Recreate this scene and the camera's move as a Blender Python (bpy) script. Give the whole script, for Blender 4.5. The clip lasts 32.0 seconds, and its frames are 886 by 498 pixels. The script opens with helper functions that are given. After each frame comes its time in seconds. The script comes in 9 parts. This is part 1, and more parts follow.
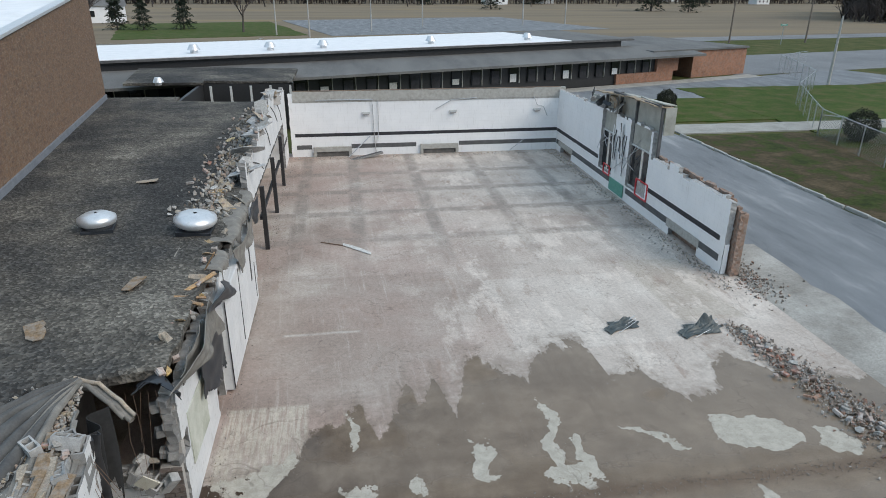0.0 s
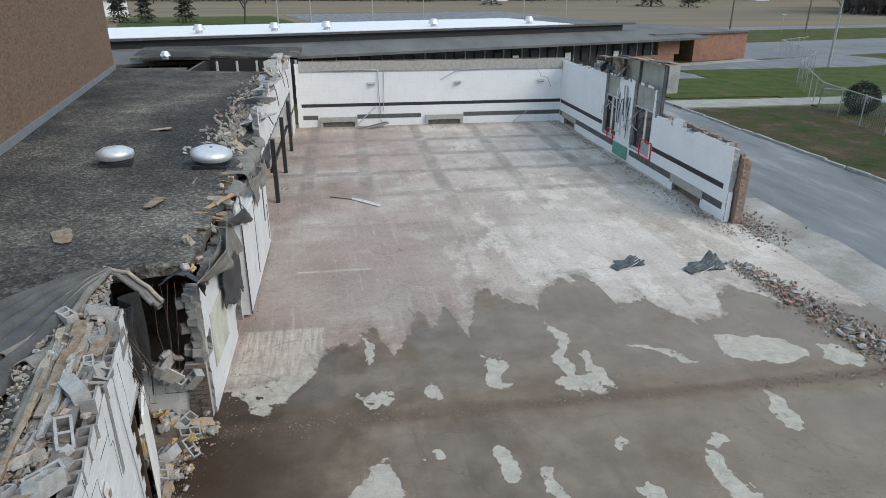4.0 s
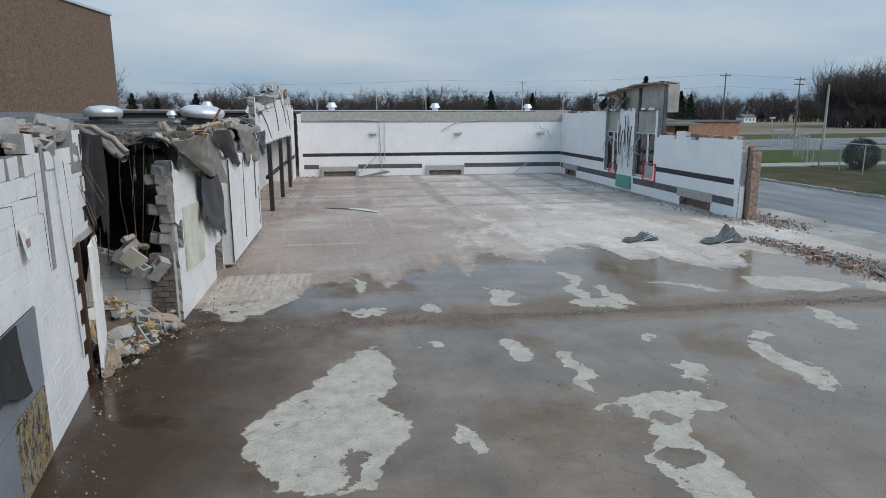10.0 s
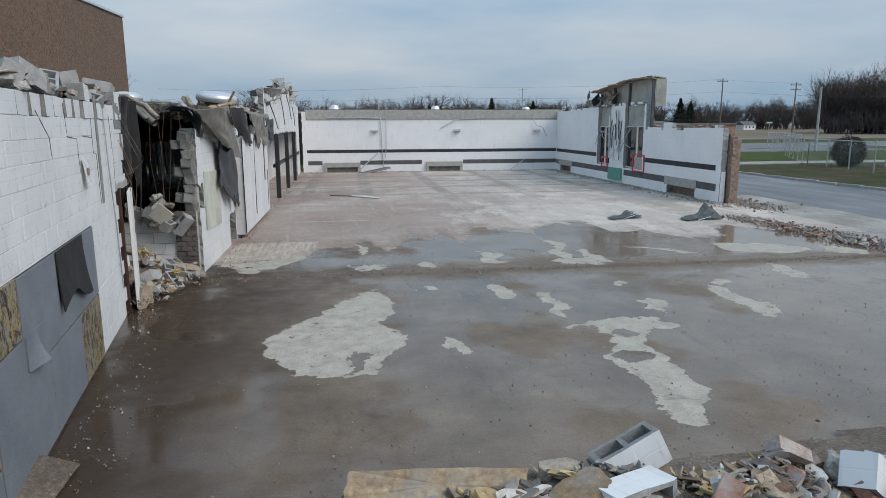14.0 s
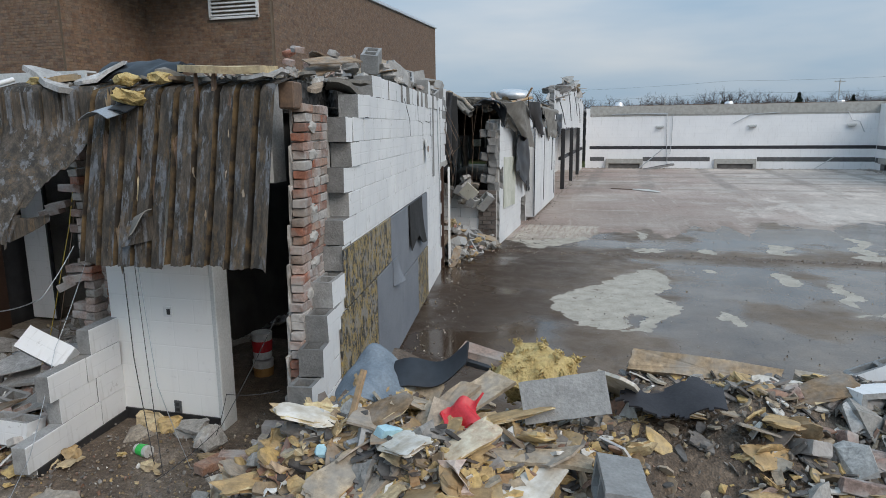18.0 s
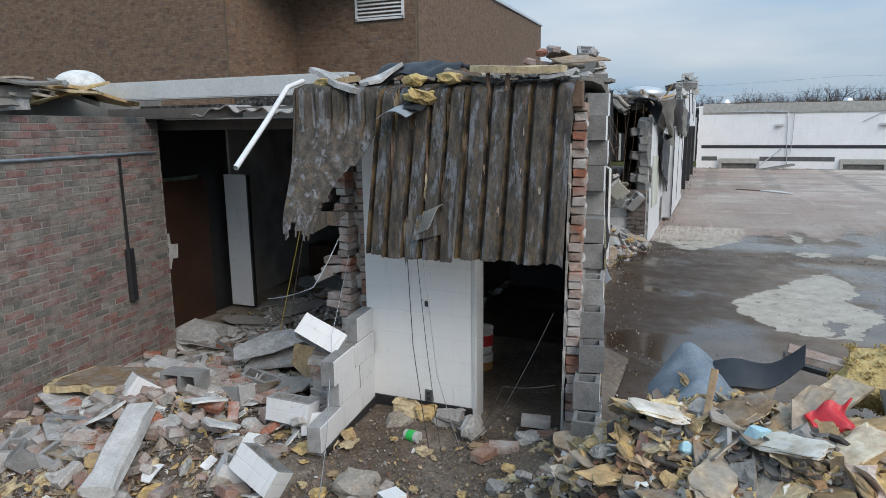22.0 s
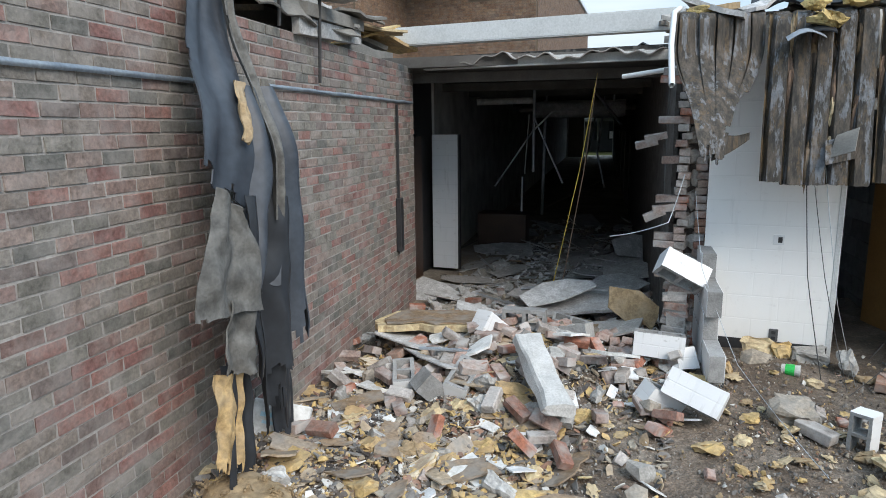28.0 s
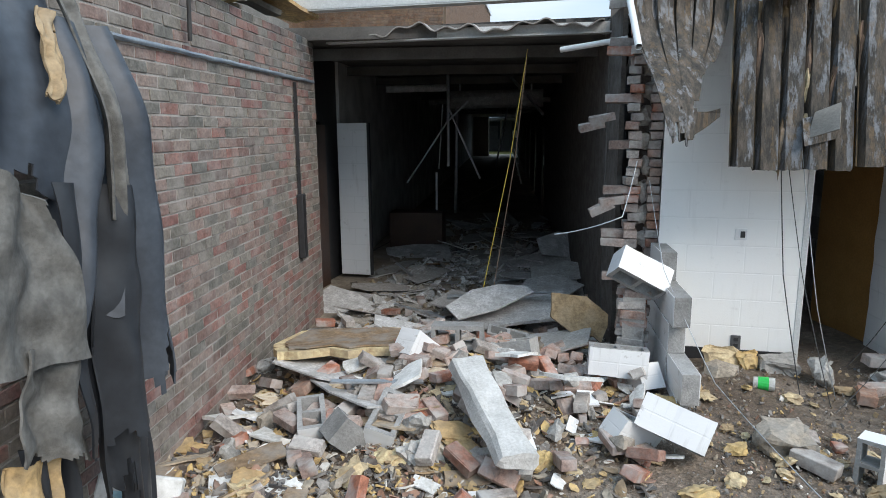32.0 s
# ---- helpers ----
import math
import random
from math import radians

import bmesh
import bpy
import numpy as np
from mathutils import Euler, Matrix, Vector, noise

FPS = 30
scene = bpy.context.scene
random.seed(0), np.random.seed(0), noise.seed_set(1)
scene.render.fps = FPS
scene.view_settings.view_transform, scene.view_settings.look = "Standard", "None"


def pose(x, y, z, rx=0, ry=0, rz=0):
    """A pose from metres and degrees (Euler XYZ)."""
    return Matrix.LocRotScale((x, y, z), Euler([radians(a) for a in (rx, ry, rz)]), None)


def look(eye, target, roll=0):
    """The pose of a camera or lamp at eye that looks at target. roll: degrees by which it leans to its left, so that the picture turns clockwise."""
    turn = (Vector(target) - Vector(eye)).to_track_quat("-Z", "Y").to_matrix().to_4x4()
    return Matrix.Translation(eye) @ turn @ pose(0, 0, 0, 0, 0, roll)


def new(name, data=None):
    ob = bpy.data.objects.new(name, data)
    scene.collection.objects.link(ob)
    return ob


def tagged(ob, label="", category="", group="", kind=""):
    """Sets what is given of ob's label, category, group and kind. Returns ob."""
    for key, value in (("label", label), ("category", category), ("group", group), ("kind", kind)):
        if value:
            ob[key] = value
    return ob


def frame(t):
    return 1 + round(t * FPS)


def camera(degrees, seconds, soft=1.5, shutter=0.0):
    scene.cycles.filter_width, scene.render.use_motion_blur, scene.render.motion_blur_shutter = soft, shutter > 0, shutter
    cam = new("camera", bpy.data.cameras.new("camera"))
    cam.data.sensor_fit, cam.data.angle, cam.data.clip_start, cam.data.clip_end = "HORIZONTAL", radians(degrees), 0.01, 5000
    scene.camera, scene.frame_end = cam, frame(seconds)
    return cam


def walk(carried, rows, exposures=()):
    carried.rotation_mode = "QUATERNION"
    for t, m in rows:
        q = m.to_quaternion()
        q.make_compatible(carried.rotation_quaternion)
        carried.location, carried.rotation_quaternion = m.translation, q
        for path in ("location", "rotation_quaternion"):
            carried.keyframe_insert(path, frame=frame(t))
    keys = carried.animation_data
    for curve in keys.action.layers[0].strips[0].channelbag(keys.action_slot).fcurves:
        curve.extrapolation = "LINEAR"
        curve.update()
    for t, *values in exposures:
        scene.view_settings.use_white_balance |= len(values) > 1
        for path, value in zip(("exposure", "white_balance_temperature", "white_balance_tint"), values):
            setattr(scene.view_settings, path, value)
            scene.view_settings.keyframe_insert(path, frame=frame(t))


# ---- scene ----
cam = camera(68.3, 32.0, 0.9)
METRES, EYE, TILT, LEAN, TURN = 17.1, 9.99, 0.0, 0.0, -8.7
ROWS = [
    (0.0, 0.0, 0.0, 0.0, 0.1, -22.27, -0.25),
    (0.5, -0.0063, -0.0132, -0.0175, 0.1, -22.25, -0.22),
    (1.0, -0.0117, -0.0275, -0.0344, 0.08, -22.24, -0.23),
    (1.5, -0.0115, -0.0407, -0.0428, 0.11, -22.22, -0.2),
    (2.0, -0.0104, -0.0526, -0.0415, 0.1, -22.22, -0.19),
    (2.5, -0.0119, -0.0627, -0.0461, 0.08, -22.17, -0.16),
    (4.5, -0.0169, -0.0664, -0.1152, 0.09, -22.32, -0.06),
    (5.0, -0.0132, -0.0689, -0.1332, 0.12, -23.43, -0.02),
    (5.5, -0.0133, -0.0701, -0.1522, 0.11, -24.73, 0.01),
    (6.0, -0.0167, -0.0697, -0.1714, 0.11, -25.18, 0.02),
    (6.5, -0.02, -0.0673, -0.1925, 0.13, -23.34, -0.0),
    (7.0, -0.0218, -0.0663, -0.2173, 0.16, -19.92, 0.0),
    (7.5, -0.0227, -0.0658, -0.241, 0.15, -16.88, 0.02),
    (8.0, -0.0223, -0.0659, -0.2652, 0.17, -14.26, 0.04),
    (8.5, -0.0216, -0.0663, -0.2911, 0.17, -12.86, 0.06),
    (9.0, -0.0201, -0.0674, -0.3192, 0.2, -12.36, 0.08),
    (9.5, -0.0161, -0.0698, -0.3448, 0.24, -12.18, 0.1),
    (10.0, -0.012, -0.0706, -0.3703, 0.24, -11.51, 0.12),
    (10.5, -0.0128, -0.0711, -0.3895, 0.26, -10.81, 0.13),
    (11.0, -0.0143, -0.0733, -0.399, 0.28, -10.71, 0.14),
    (11.5, -0.0133, -0.0811, -0.3976, 0.29, -10.72, 0.14),
    (12.0, -0.0127, -0.0908, -0.3949, 0.3, -10.73, 0.15),
    (12.5, -0.0114, -0.1033, -0.3962, 0.32, -10.73, 0.17),
    (13.0, -0.0076, -0.1195, -0.4012, 0.34, -10.74, 0.18),
    (13.5, -0.0048, -0.1381, -0.4073, 0.37, -10.73, 0.2),
    (15.5, -0.0011, -0.2219, -0.4209, 0.37, -10.74, 0.21),
    (16.0, 0.0003, -0.2352, -0.4233, 1.08, -10.75, 0.28),
    (16.5, -0.0014, -0.2386, -0.4243, 10.03, -10.67, 0.46),
    (17.0, -0.0006, -0.2375, -0.4243, 17.0, -10.59, 0.57),
    (17.5, 0.0012, -0.2373, -0.4249, 19.08, -10.58, 0.59),
    (18.0, 0.0015, -0.2381, -0.4246, 24.25, -10.55, 0.65),
    (18.5, 0.0018, -0.2383, -0.4245, 30.19, -10.48, 0.73),
    (19.0, 0.0023, -0.2377, -0.4238, 30.79, -10.49, 0.69),
    (19.5, 0.002, -0.2376, -0.4235, 30.81, -10.52, 0.68),
    (20.0, -0.0035, -0.2393, -0.4242, 30.81, -10.54, 0.69),
    (20.5, -0.0156, -0.2451, -0.4239, 30.82, -10.55, 0.69),
    (21.0, -0.034, -0.2552, -0.4236, 30.98, -10.57, 0.64),
    (21.5, -0.0544, -0.2684, -0.4236, 31.08, -10.57, 0.69),
    (22.0, -0.0775, -0.2834, -0.4235, 31.2, -10.61, 0.67),
    (22.5, -0.102, -0.2992, -0.4235, 31.24, -10.61, 0.7),
    (23.0, -0.1287, -0.3147, -0.4229, 31.2, -10.64, 0.67),
    (23.5, -0.1553, -0.329, -0.4223, 31.25, -10.62, 0.69),
    (24.0, -0.1798, -0.3421, -0.4226, 31.21, -10.69, 0.68),
    (24.5, -0.2014, -0.3543, -0.4236, 31.24, -10.63, 0.66),
    (25.0, -0.2218, -0.3663, -0.4231, 31.2, -10.65, 0.65),
    (25.5, -0.2333, -0.3731, -0.4223, 31.22, -10.68, 0.6),
    (27.5, -0.234, -0.378, -0.4512, 31.26, -10.63, 0.56),
    (28.0, -0.2342, -0.3789, -0.4558, 31.29, -10.61, 0.56),
    (28.5, -0.2342, -0.3803, -0.4632, 31.3, -10.58, 0.56),
    (29.0, -0.2346, -0.3816, -0.4653, 31.17, -10.6, 0.51),
    (29.5, -0.2352, -0.3826, -0.4644, 28.05, -10.68, 0.38),
    (30.0, -0.2357, -0.3823, -0.4645, 24.46, -10.63, 0.4),
    (30.5, -0.2385, -0.3803, -0.4648, 24.23, -10.62, 0.39),
    (31.0, -0.2462, -0.3698, -0.4653, 24.18, -10.59, 0.4),
    (31.5, -0.2581, -0.3514, -0.4656, 23.22, -10.6, 0.37),
    (32.0, -0.2699, -0.3278, -0.4659, 22.87, -10.59, 0.41),
]
EXPOSURES = [(0.0, -0.04, 6850, 12), (6.0, -0.0, 6850, 12), (9.0, -0.14, 6700, 12), (13.0, -0.16, 6700, 12), (16.0, -0.22, 6750, 12), (19.0, -0.1, 6700, 12), (21.0, -0.06, 6650, 12), (23.0, 0.12, 6600, 12), (25.0, 0.34, 6550, 12), (28.0, 0.52, 6650, 11), (32.0, 0.52, 6650, 11)]
walk(cam, [(t, pose(0, 0, EYE, TILT, LEAN, TURN) @ pose(METRES * x, METRES * y, METRES * z, 90 + pitch, roll, yaw)) for t, x, y, z, yaw, pitch, roll in ROWS],
     exposures=EXPOSURES)

# ---- sky and light ----
world = bpy.data.worlds.new("overcast_sky")
scene.world = world
world.use_nodes = True
wn, wl = world.node_tree.nodes, world.node_tree.links
wn.clear()
SUN_EL, SUN_AZ = 41.0, 124.0
sky = wn.new("ShaderNodeTexSky")
sky.sky_type = "NISHITA"
sky.sun_disc = False
sky.sun_elevation, sky.sun_rotation = radians(SUN_EL), radians(SUN_AZ)
sky.air_density, sky.dust_density = 1.0, 3.0
coord = wn.new("ShaderNodeTexCoord")
squash = wn.new("ShaderNodeMapping")
squash.inputs["Scale"].default_value = (1.0, 1.0, 5.0)
wl.new(coord.outputs["Generated"], squash.inputs[0])
puffs = wn.new("ShaderNodeTexNoise")
puffs.inputs["Scale"].default_value, puffs.inputs["Detail"].default_value = 1.6, 5
wl.new(squash.outputs[0], puffs.inputs["Vector"])
shade = wn.new("ShaderNodeValToRGB")
shade.color_ramp.elements[0].position, shade.color_ramp.elements[0].color = 0.40, (2.9, 5.1, 7.4, 1)
shade.color_ramp.elements[1].position, shade.color_ramp.elements[1].color = 0.74, (6.9, 7.9, 8.8, 1)
wl.new(puffs.outputs["Fac"], shade.inputs[0])
cover = wn.new("ShaderNodeMix")
cover.data_type = "RGBA"
cover.inputs[0].default_value = 0.85
wl.new(sky.outputs[0], cover.inputs[6])
wl.new(shade.outputs[0], cover.inputs[7])
back = wn.new("ShaderNodeBackground")
back.inputs["Strength"].default_value = 0.093
# an overcast sky is brighter overhead than at the horizon
split = wn.new("ShaderNodeSeparateXYZ")
wl.new(coord.outputs["Generated"], split.inputs[0])
lift = wn.new("ShaderNodeMapRange")
lift.inputs[1].default_value, lift.inputs[2].default_value, lift.inputs[3].default_value, lift.inputs[4].default_value = 0.02, 0.75, 0.94, 1.6
wl.new(split.outputs[2], lift.inputs[0])
dome = wn.new("ShaderNodeVectorMath")
dome.operation = "SCALE"
wl.new(cover.outputs[2], dome.inputs[0])
wl.new(lift.outputs[0], dome.inputs["Scale"])
wl.new(dome.outputs[0], back.inputs[0])
wout = wn.new("ShaderNodeOutputWorld")
wl.new(back.outputs[0], wout.inputs[0])

sun = new("sun", bpy.data.lights.new("sun", "SUN"))
sun.data.energy, sun.data.angle, sun.data.color = 1.95, radians(38), (1.0, 0.945, 0.87)
az = radians(SUN_AZ)
sun.matrix_basis = look((40 * math.sin(az), 40 * math.cos(az), 40 * math.tan(radians(SUN_EL))), (0, 0, 0))


# ---- materials ----
class Mat:
    """A small builder of node materials."""

    def __init__(s, name):
        s.m = bpy.data.materials.new(name)
        s.m.use_nodes = True
        s.nt = s.m.node_tree
        s.b = s.nt.nodes["Principled BSDF"]
        s.g = None

    def link(s, sock, v):
        if isinstance(v, bpy.types.NodeSocket):
            s.nt.links.new(v, sock)
        elif v is not None:
            if isinstance(v, (tuple, list)) and len(v) == 3 and sock.type == "RGBA":
                v = (*v, 1)
            sock.default_value = v

    def node(s, kind, ins=None):
        n = s.nt.nodes.new(kind)
        for k, v in (ins or {}).items():
            s.link(n.inputs[k], v)
        return n

    def pos(s):
        if s.g is None:
            s.g = s.nt.nodes.new("ShaderNodeNewGeometry")
        return s.g.outputs["Position"]

    def island(s):
        s.pos()
        return s.g.outputs["Random Per Island"]

    def local(s):
        return s.node("ShaderNodeTexCoord").outputs["Object"]

    def rnd(s):
        return s.node("ShaderNodeObjectInfo").outputs["Random"]

    def scaled(s, v, sc):
        n = s.node("ShaderNodeMapping", {0: v})
        n.inputs["Scale"].default_value = sc
        return n.outputs[0]

    def noise(s, scale, detail=4.0, vec=None, rough=0.55, dist=0.0):
        n = s.node("ShaderNodeTexNoise", {"Vector": s.pos() if vec is None else vec, "Scale": scale, "Detail": detail, "Roughness": rough, "Distortion": dist})
        return n.outputs["Fac"]

    def voro(s, scale, vec=None, out="Distance"):
        n = s.node("ShaderNodeTexVoronoi", {"Vector": s.pos() if vec is None else vec, "Scale": scale})
        return n.outputs[out]

    def ramp(s, fac, stops, const=False):
        n = s.node("ShaderNodeValToRGB", {0: fac})
        r = n.color_ramp
        if const:
            r.interpolation = "CONSTANT"
        while len(r.elements) < len(stops):
            r.elements.new(0.5)
        for e, (p, c) in zip(r.elements, stops):
            e.position = p
            e.color = (c, c, c, 1) if isinstance(c, (int, float)) else (*c, 1)
        return n.outputs[0]

    def mix(s, fac, a, b, mode="MIX"):
        n = s.node("ShaderNodeMix")
        n.data_type, n.blend_type = "RGBA", mode
        s.link(n.inputs[0], fac), s.link(n.inputs[6], a), s.link(n.inputs[7], b)
        return n.outputs[2]

    def math(s, op, a, b=None, c=None):
        n = s.node("ShaderNodeMath")
        n.operation = op
        s.link(n.inputs[0], a), s.link(n.inputs[1], b), s.link(n.inputs[2], c)
        return n.outputs[0]

    def xyz(s, v):
        n = s.node("ShaderNodeSeparateXYZ", {0: v})
        return n.outputs[0], n.outputs[1], n.outputs[2]

    def vec(s, x, y, z=0.0):
        return s.node("ShaderNodeCombineXYZ", {0: x, 1: y, 2: z}).outputs[0]

    def bump(s, h, strength=0.5, dist=0.01, normal=None):
        n = s.node("ShaderNodeBump", {"Height": h, "Strength": strength, "Distance": dist})
        if normal is not None:
            s.link(n.inputs["Normal"], normal)
        return n.outputs[0]

    def out(s, color, rough=0.85, metal=0.0, normal=None, spec=None):
        s.link(s.b.inputs["Base Color"], color), s.link(s.b.inputs["Roughness"], rough), s.link(s.b.inputs["Metallic"], metal)
        s.link(s.b.inputs["Normal"], normal), s.link(s.b.inputs["Specular IOR Level"], spec)
        return s.m


def plain(name, a, b, scale=6.0, rough=0.85, metal=0.0, bump=0.3, fine=60.0, vary=0.0, dist=0.006):
    """Two tones in large noise, a finer grain over them, and relief; vary: change from object to object."""
    k = Mat(name)
    vec = k.pos()
    col = k.mix(k.ramp(k.noise(scale, 5), [(0.3, 0.0), (0.7, 1.0)]), a, b)
    col = k.mix(0.35, col, k.ramp(k.noise(fine, 3), [(0.25, 0.25), (0.75, 0.75)]), "OVERLAY")
    if vary:
        col = k.mix(vary, col, k.ramp(k.rnd(), [(0.0, 0.15), (1.0, 0.85)]), "OVERLAY")
    return k.out(col, rough, metal, k.bump(k.noise(fine, 4), bump, dist))


def palette(name, tones, rnd="object", rough=0.88, bump=0.5, fine=45.0, dirt=(0.3, 0.29, 0.27), dirty=0.35, metal=0.0):
    """One of several tones a piece, with grain and dust."""
    k = Mat(name)
    r = k.rnd() if rnd == "object" else k.island()
    col = k.ramp(r, [(i / len(tones), t) for i, t in enumerate(tones)], True)
    col = k.mix(0.6, col, k.ramp(k.noise(fine, 5, rough=0.7), [(0.25, 0.15), (0.75, 0.85)]), "OVERLAY")
    col = k.mix(0.35, col, k.ramp(k.noise(fine * 0.25, 4), [(0.3, 0.2), (0.7, 0.8)]), "OVERLAY")
    col = k.mix(k.math("MULTIPLY", k.ramp(k.noise(7, 5), [(0.42, 0.0), (0.65, 1.0)]), dirty), col, dirt)
    return k.out(col, rough, metal, k.bump(k.noise(fine, 5), bump, 0.006))


BRICK_TONES = [(0.241, 0.128, 0.108), (0.190, 0.169, 0.146), (0.221, 0.154, 0.133), (0.164, 0.152, 0.131), (0.211, 0.108, 0.095), (0.203, 0.169, 0.144), (0.135, 0.131, 0.117), (0.231, 0.176, 0.152), (0.183, 0.118, 0.103), (0.195, 0.179, 0.154), (0.154, 0.123, 0.111)]
TALL_TONES = [(0.185, 0.109, 0.067), (0.211, 0.127, 0.078), (0.168, 0.097, 0.061), (0.198, 0.118, 0.072), (0.219, 0.139, 0.086), (0.142, 0.086, 0.057), (0.194, 0.114, 0.071), (0.206, 0.122, 0.074), (0.181, 0.109, 0.069)]
m_brick = palette("brick_face", BRICK_TONES, dirty=0.42, dirt=(0.36, 0.33, 0.305), bump=0.8)
m_brick_joined = palette("brick_face_joined", BRICK_TONES, "island", dirty=0.42, dirt=(0.36, 0.33, 0.305), bump=0.8)
m_tall = palette("tan_brick_joined", TALL_TONES, "island", dirty=0.2)
m_orange = palette("orange_brick", [(0.30, 0.125, 0.08), (0.25, 0.12, 0.085), (0.33, 0.18, 0.12), (0.28, 0.2, 0.16)], dirty=0.6, dirt=(0.36, 0.34, 0.31))
m_loose = palette("loose_brick", [(0.335, 0.214, 0.172), (0.260, 0.186, 0.158), (0.391, 0.307, 0.270), (0.344, 0.140, 0.088), (0.279, 0.246, 0.223), (0.372, 0.279, 0.237), (0.428, 0.391, 0.363)], dirty=0.8, dirt=(0.465, 0.446, 0.423))
m_mortar = plain("mortar", (0.36, 0.335, 0.31), (0.50, 0.475, 0.44), 5, bump=0.8)
m_mortar_wing = plain("wing_mortar", (0.27, 0.25, 0.23), (0.39, 0.365, 0.34), 5, bump=0.8)
m_mortar_tall = plain("mortar_tan", (0.12, 0.088, 0.062), (0.165, 0.125, 0.09), 5, bump=0.4)
# shaded copy of the block grey: ends darkened against the sun's light
m_cmu_end = plain("grey_block_shaded_end", (0.19, 0.187, 0.18), (0.29, 0.285, 0.275), 9, bump=1.0, vary=0.4)
m_cmu = plain("grey_block", (0.25, 0.248, 0.24), (0.37, 0.365, 0.355), 8, bump=0.9, vary=0.35)
m_lump = palette("concrete_lump", [(0.304, 0.290, 0.267), (0.386, 0.373, 0.350), (0.239, 0.225, 0.207), (0.313, 0.267, 0.212), (0.478, 0.469, 0.451), (0.432, 0.419, 0.396)], bump=0.9, dirty=0.5)
m_rubble = palette("rubble_joined", [(0.30, 0.29, 0.27), (0.38, 0.36, 0.33), (0.26, 0.24, 0.22), (0.33, 0.25, 0.2), (0.42, 0.41, 0.39), (0.36, 0.30, 0.22)], "island", dirty=0.5)
m_edge = palette("edge_rubble_joined", [(0.27, 0.215, 0.175), (0.33, 0.27, 0.225), (0.21, 0.17, 0.14), (0.30, 0.17, 0.12), (0.38, 0.35, 0.32), (0.24, 0.2, 0.17)], "island", dirty=0.5)
m_rubble_fine = palette("fine_rubble_joined", [(0.13, 0.11, 0.09), (0.19, 0.165, 0.14), (0.27, 0.21, 0.13), (0.23, 0.21, 0.19), (0.16, 0.13, 0.105), (0.38, 0.36, 0.33)], "island", dirty=0.4)
m_foam = palette("yellow_insulation", [(0.5, 0.35, 0.15), (0.44, 0.3, 0.14), (0.58, 0.46, 0.27), (0.32, 0.23, 0.13), (0.52, 0.41, 0.25)], fine=30, bump=1.0, dirt=(0.36, 0.29, 0.2), dirty=0.6)
m_board = palette("fibre_board", [(0.34, 0.25, 0.16), (0.42, 0.33, 0.23), (0.28, 0.2, 0.13), (0.36, 0.29, 0.22), (0.22, 0.15, 0.09)], fine=30, dirty=0.6)
m_white_scrap = palette("white_scrap", [(0.72, 0.72, 0.70), (0.62, 0.61, 0.58), (0.76, 0.76, 0.76)], bump=0.2, dirty=0.4)
m_panel = palette("ceiling_panel", [(0.42, 0.41, 0.40), (0.36, 0.35, 0.33), (0.48, 0.47, 0.46), (0.32, 0.30, 0.28)], bump=0.4, dirty=0.7)
m_panel_joined = palette("ceiling_scrap_joined", [(0.5, 0.49, 0.47), (0.4, 0.39, 0.37), (0.6, 0.59, 0.58), (0.3, 0.27, 0.23)], "island", bump=0.4, dirty=0.4)
m_wood = palette("broken_wood", [(0.38, 0.24, 0.12), (0.30, 0.18, 0.09), (0.45, 0.32, 0.18)], fine=25, dirty=0.4)
m_membrane = plain("roof_membrane", (0.013, 0.015, 0.019), (0.034, 0.039, 0.047), 3, rough=0.45, bump=0.3, fine=20)
m_membrane_grey = plain("roof_felt_back", (0.15, 0.14, 0.125), (0.25, 0.235, 0.21), 4, rough=0.9, bump=0.6)
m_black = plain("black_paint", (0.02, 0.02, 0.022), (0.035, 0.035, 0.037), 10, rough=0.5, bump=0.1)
# dark tone that paints deep shade into rooms, niches and corridor
m_dark = plain("void_shade_tone", (0.09, 0.085, 0.078), (0.17, 0.16, 0.15), 3, rough=0.8)
m_steel = plain("galvanised_steel", (0.42, 0.44, 0.46), (0.58, 0.60, 0.62), 9, rough=0.42, metal=0.75, bump=0.1)
m_alu = plain("aluminium_cap", (0.62, 0.63, 0.64), (0.74, 0.75, 0.76), 6, rough=0.38, metal=0.6, bump=0.08)
m_paint = plain("pale_painted_steel", (0.52, 0.53, 0.52), (0.62, 0.63, 0.62), 3, rough=0.55, bump=0.1)
m_white_pipe = plain("white_pipe", (0.7, 0.7, 0.69), (0.78, 0.78, 0.77), 8, rough=0.5, bump=0.1)
m_rust = plain("rusty_wire", (0.12, 0.08, 0.06), (0.22, 0.14, 0.09), 20, rough=0.8)
m_cable = plain("black_cable", (0.03, 0.03, 0.03), (0.06, 0.06, 0.06), 10, rough=0.5)
m_yellow_wire = plain("yellow_wire", (0.50, 0.36, 0.05), (0.58, 0.42, 0.08), 10, rough=0.5)
# brown brick, darkened so that corridor and gap shade lies in the colour
m_jamb = palette("shade_brown_brick", [(0.111, 0.085, 0.072), (0.136, 0.111, 0.098), (0.093, 0.081, 0.072), (0.162, 0.128, 0.111)], "island", dirty=0.6, dirt=(0.170, 0.162, 0.149))
m_fluff = plain("pale_yellow_fluff", (0.44, 0.31, 0.115), (0.62, 0.475, 0.22), 9, rough=0.95, bump=1.0, fine=35, dist=0.03)
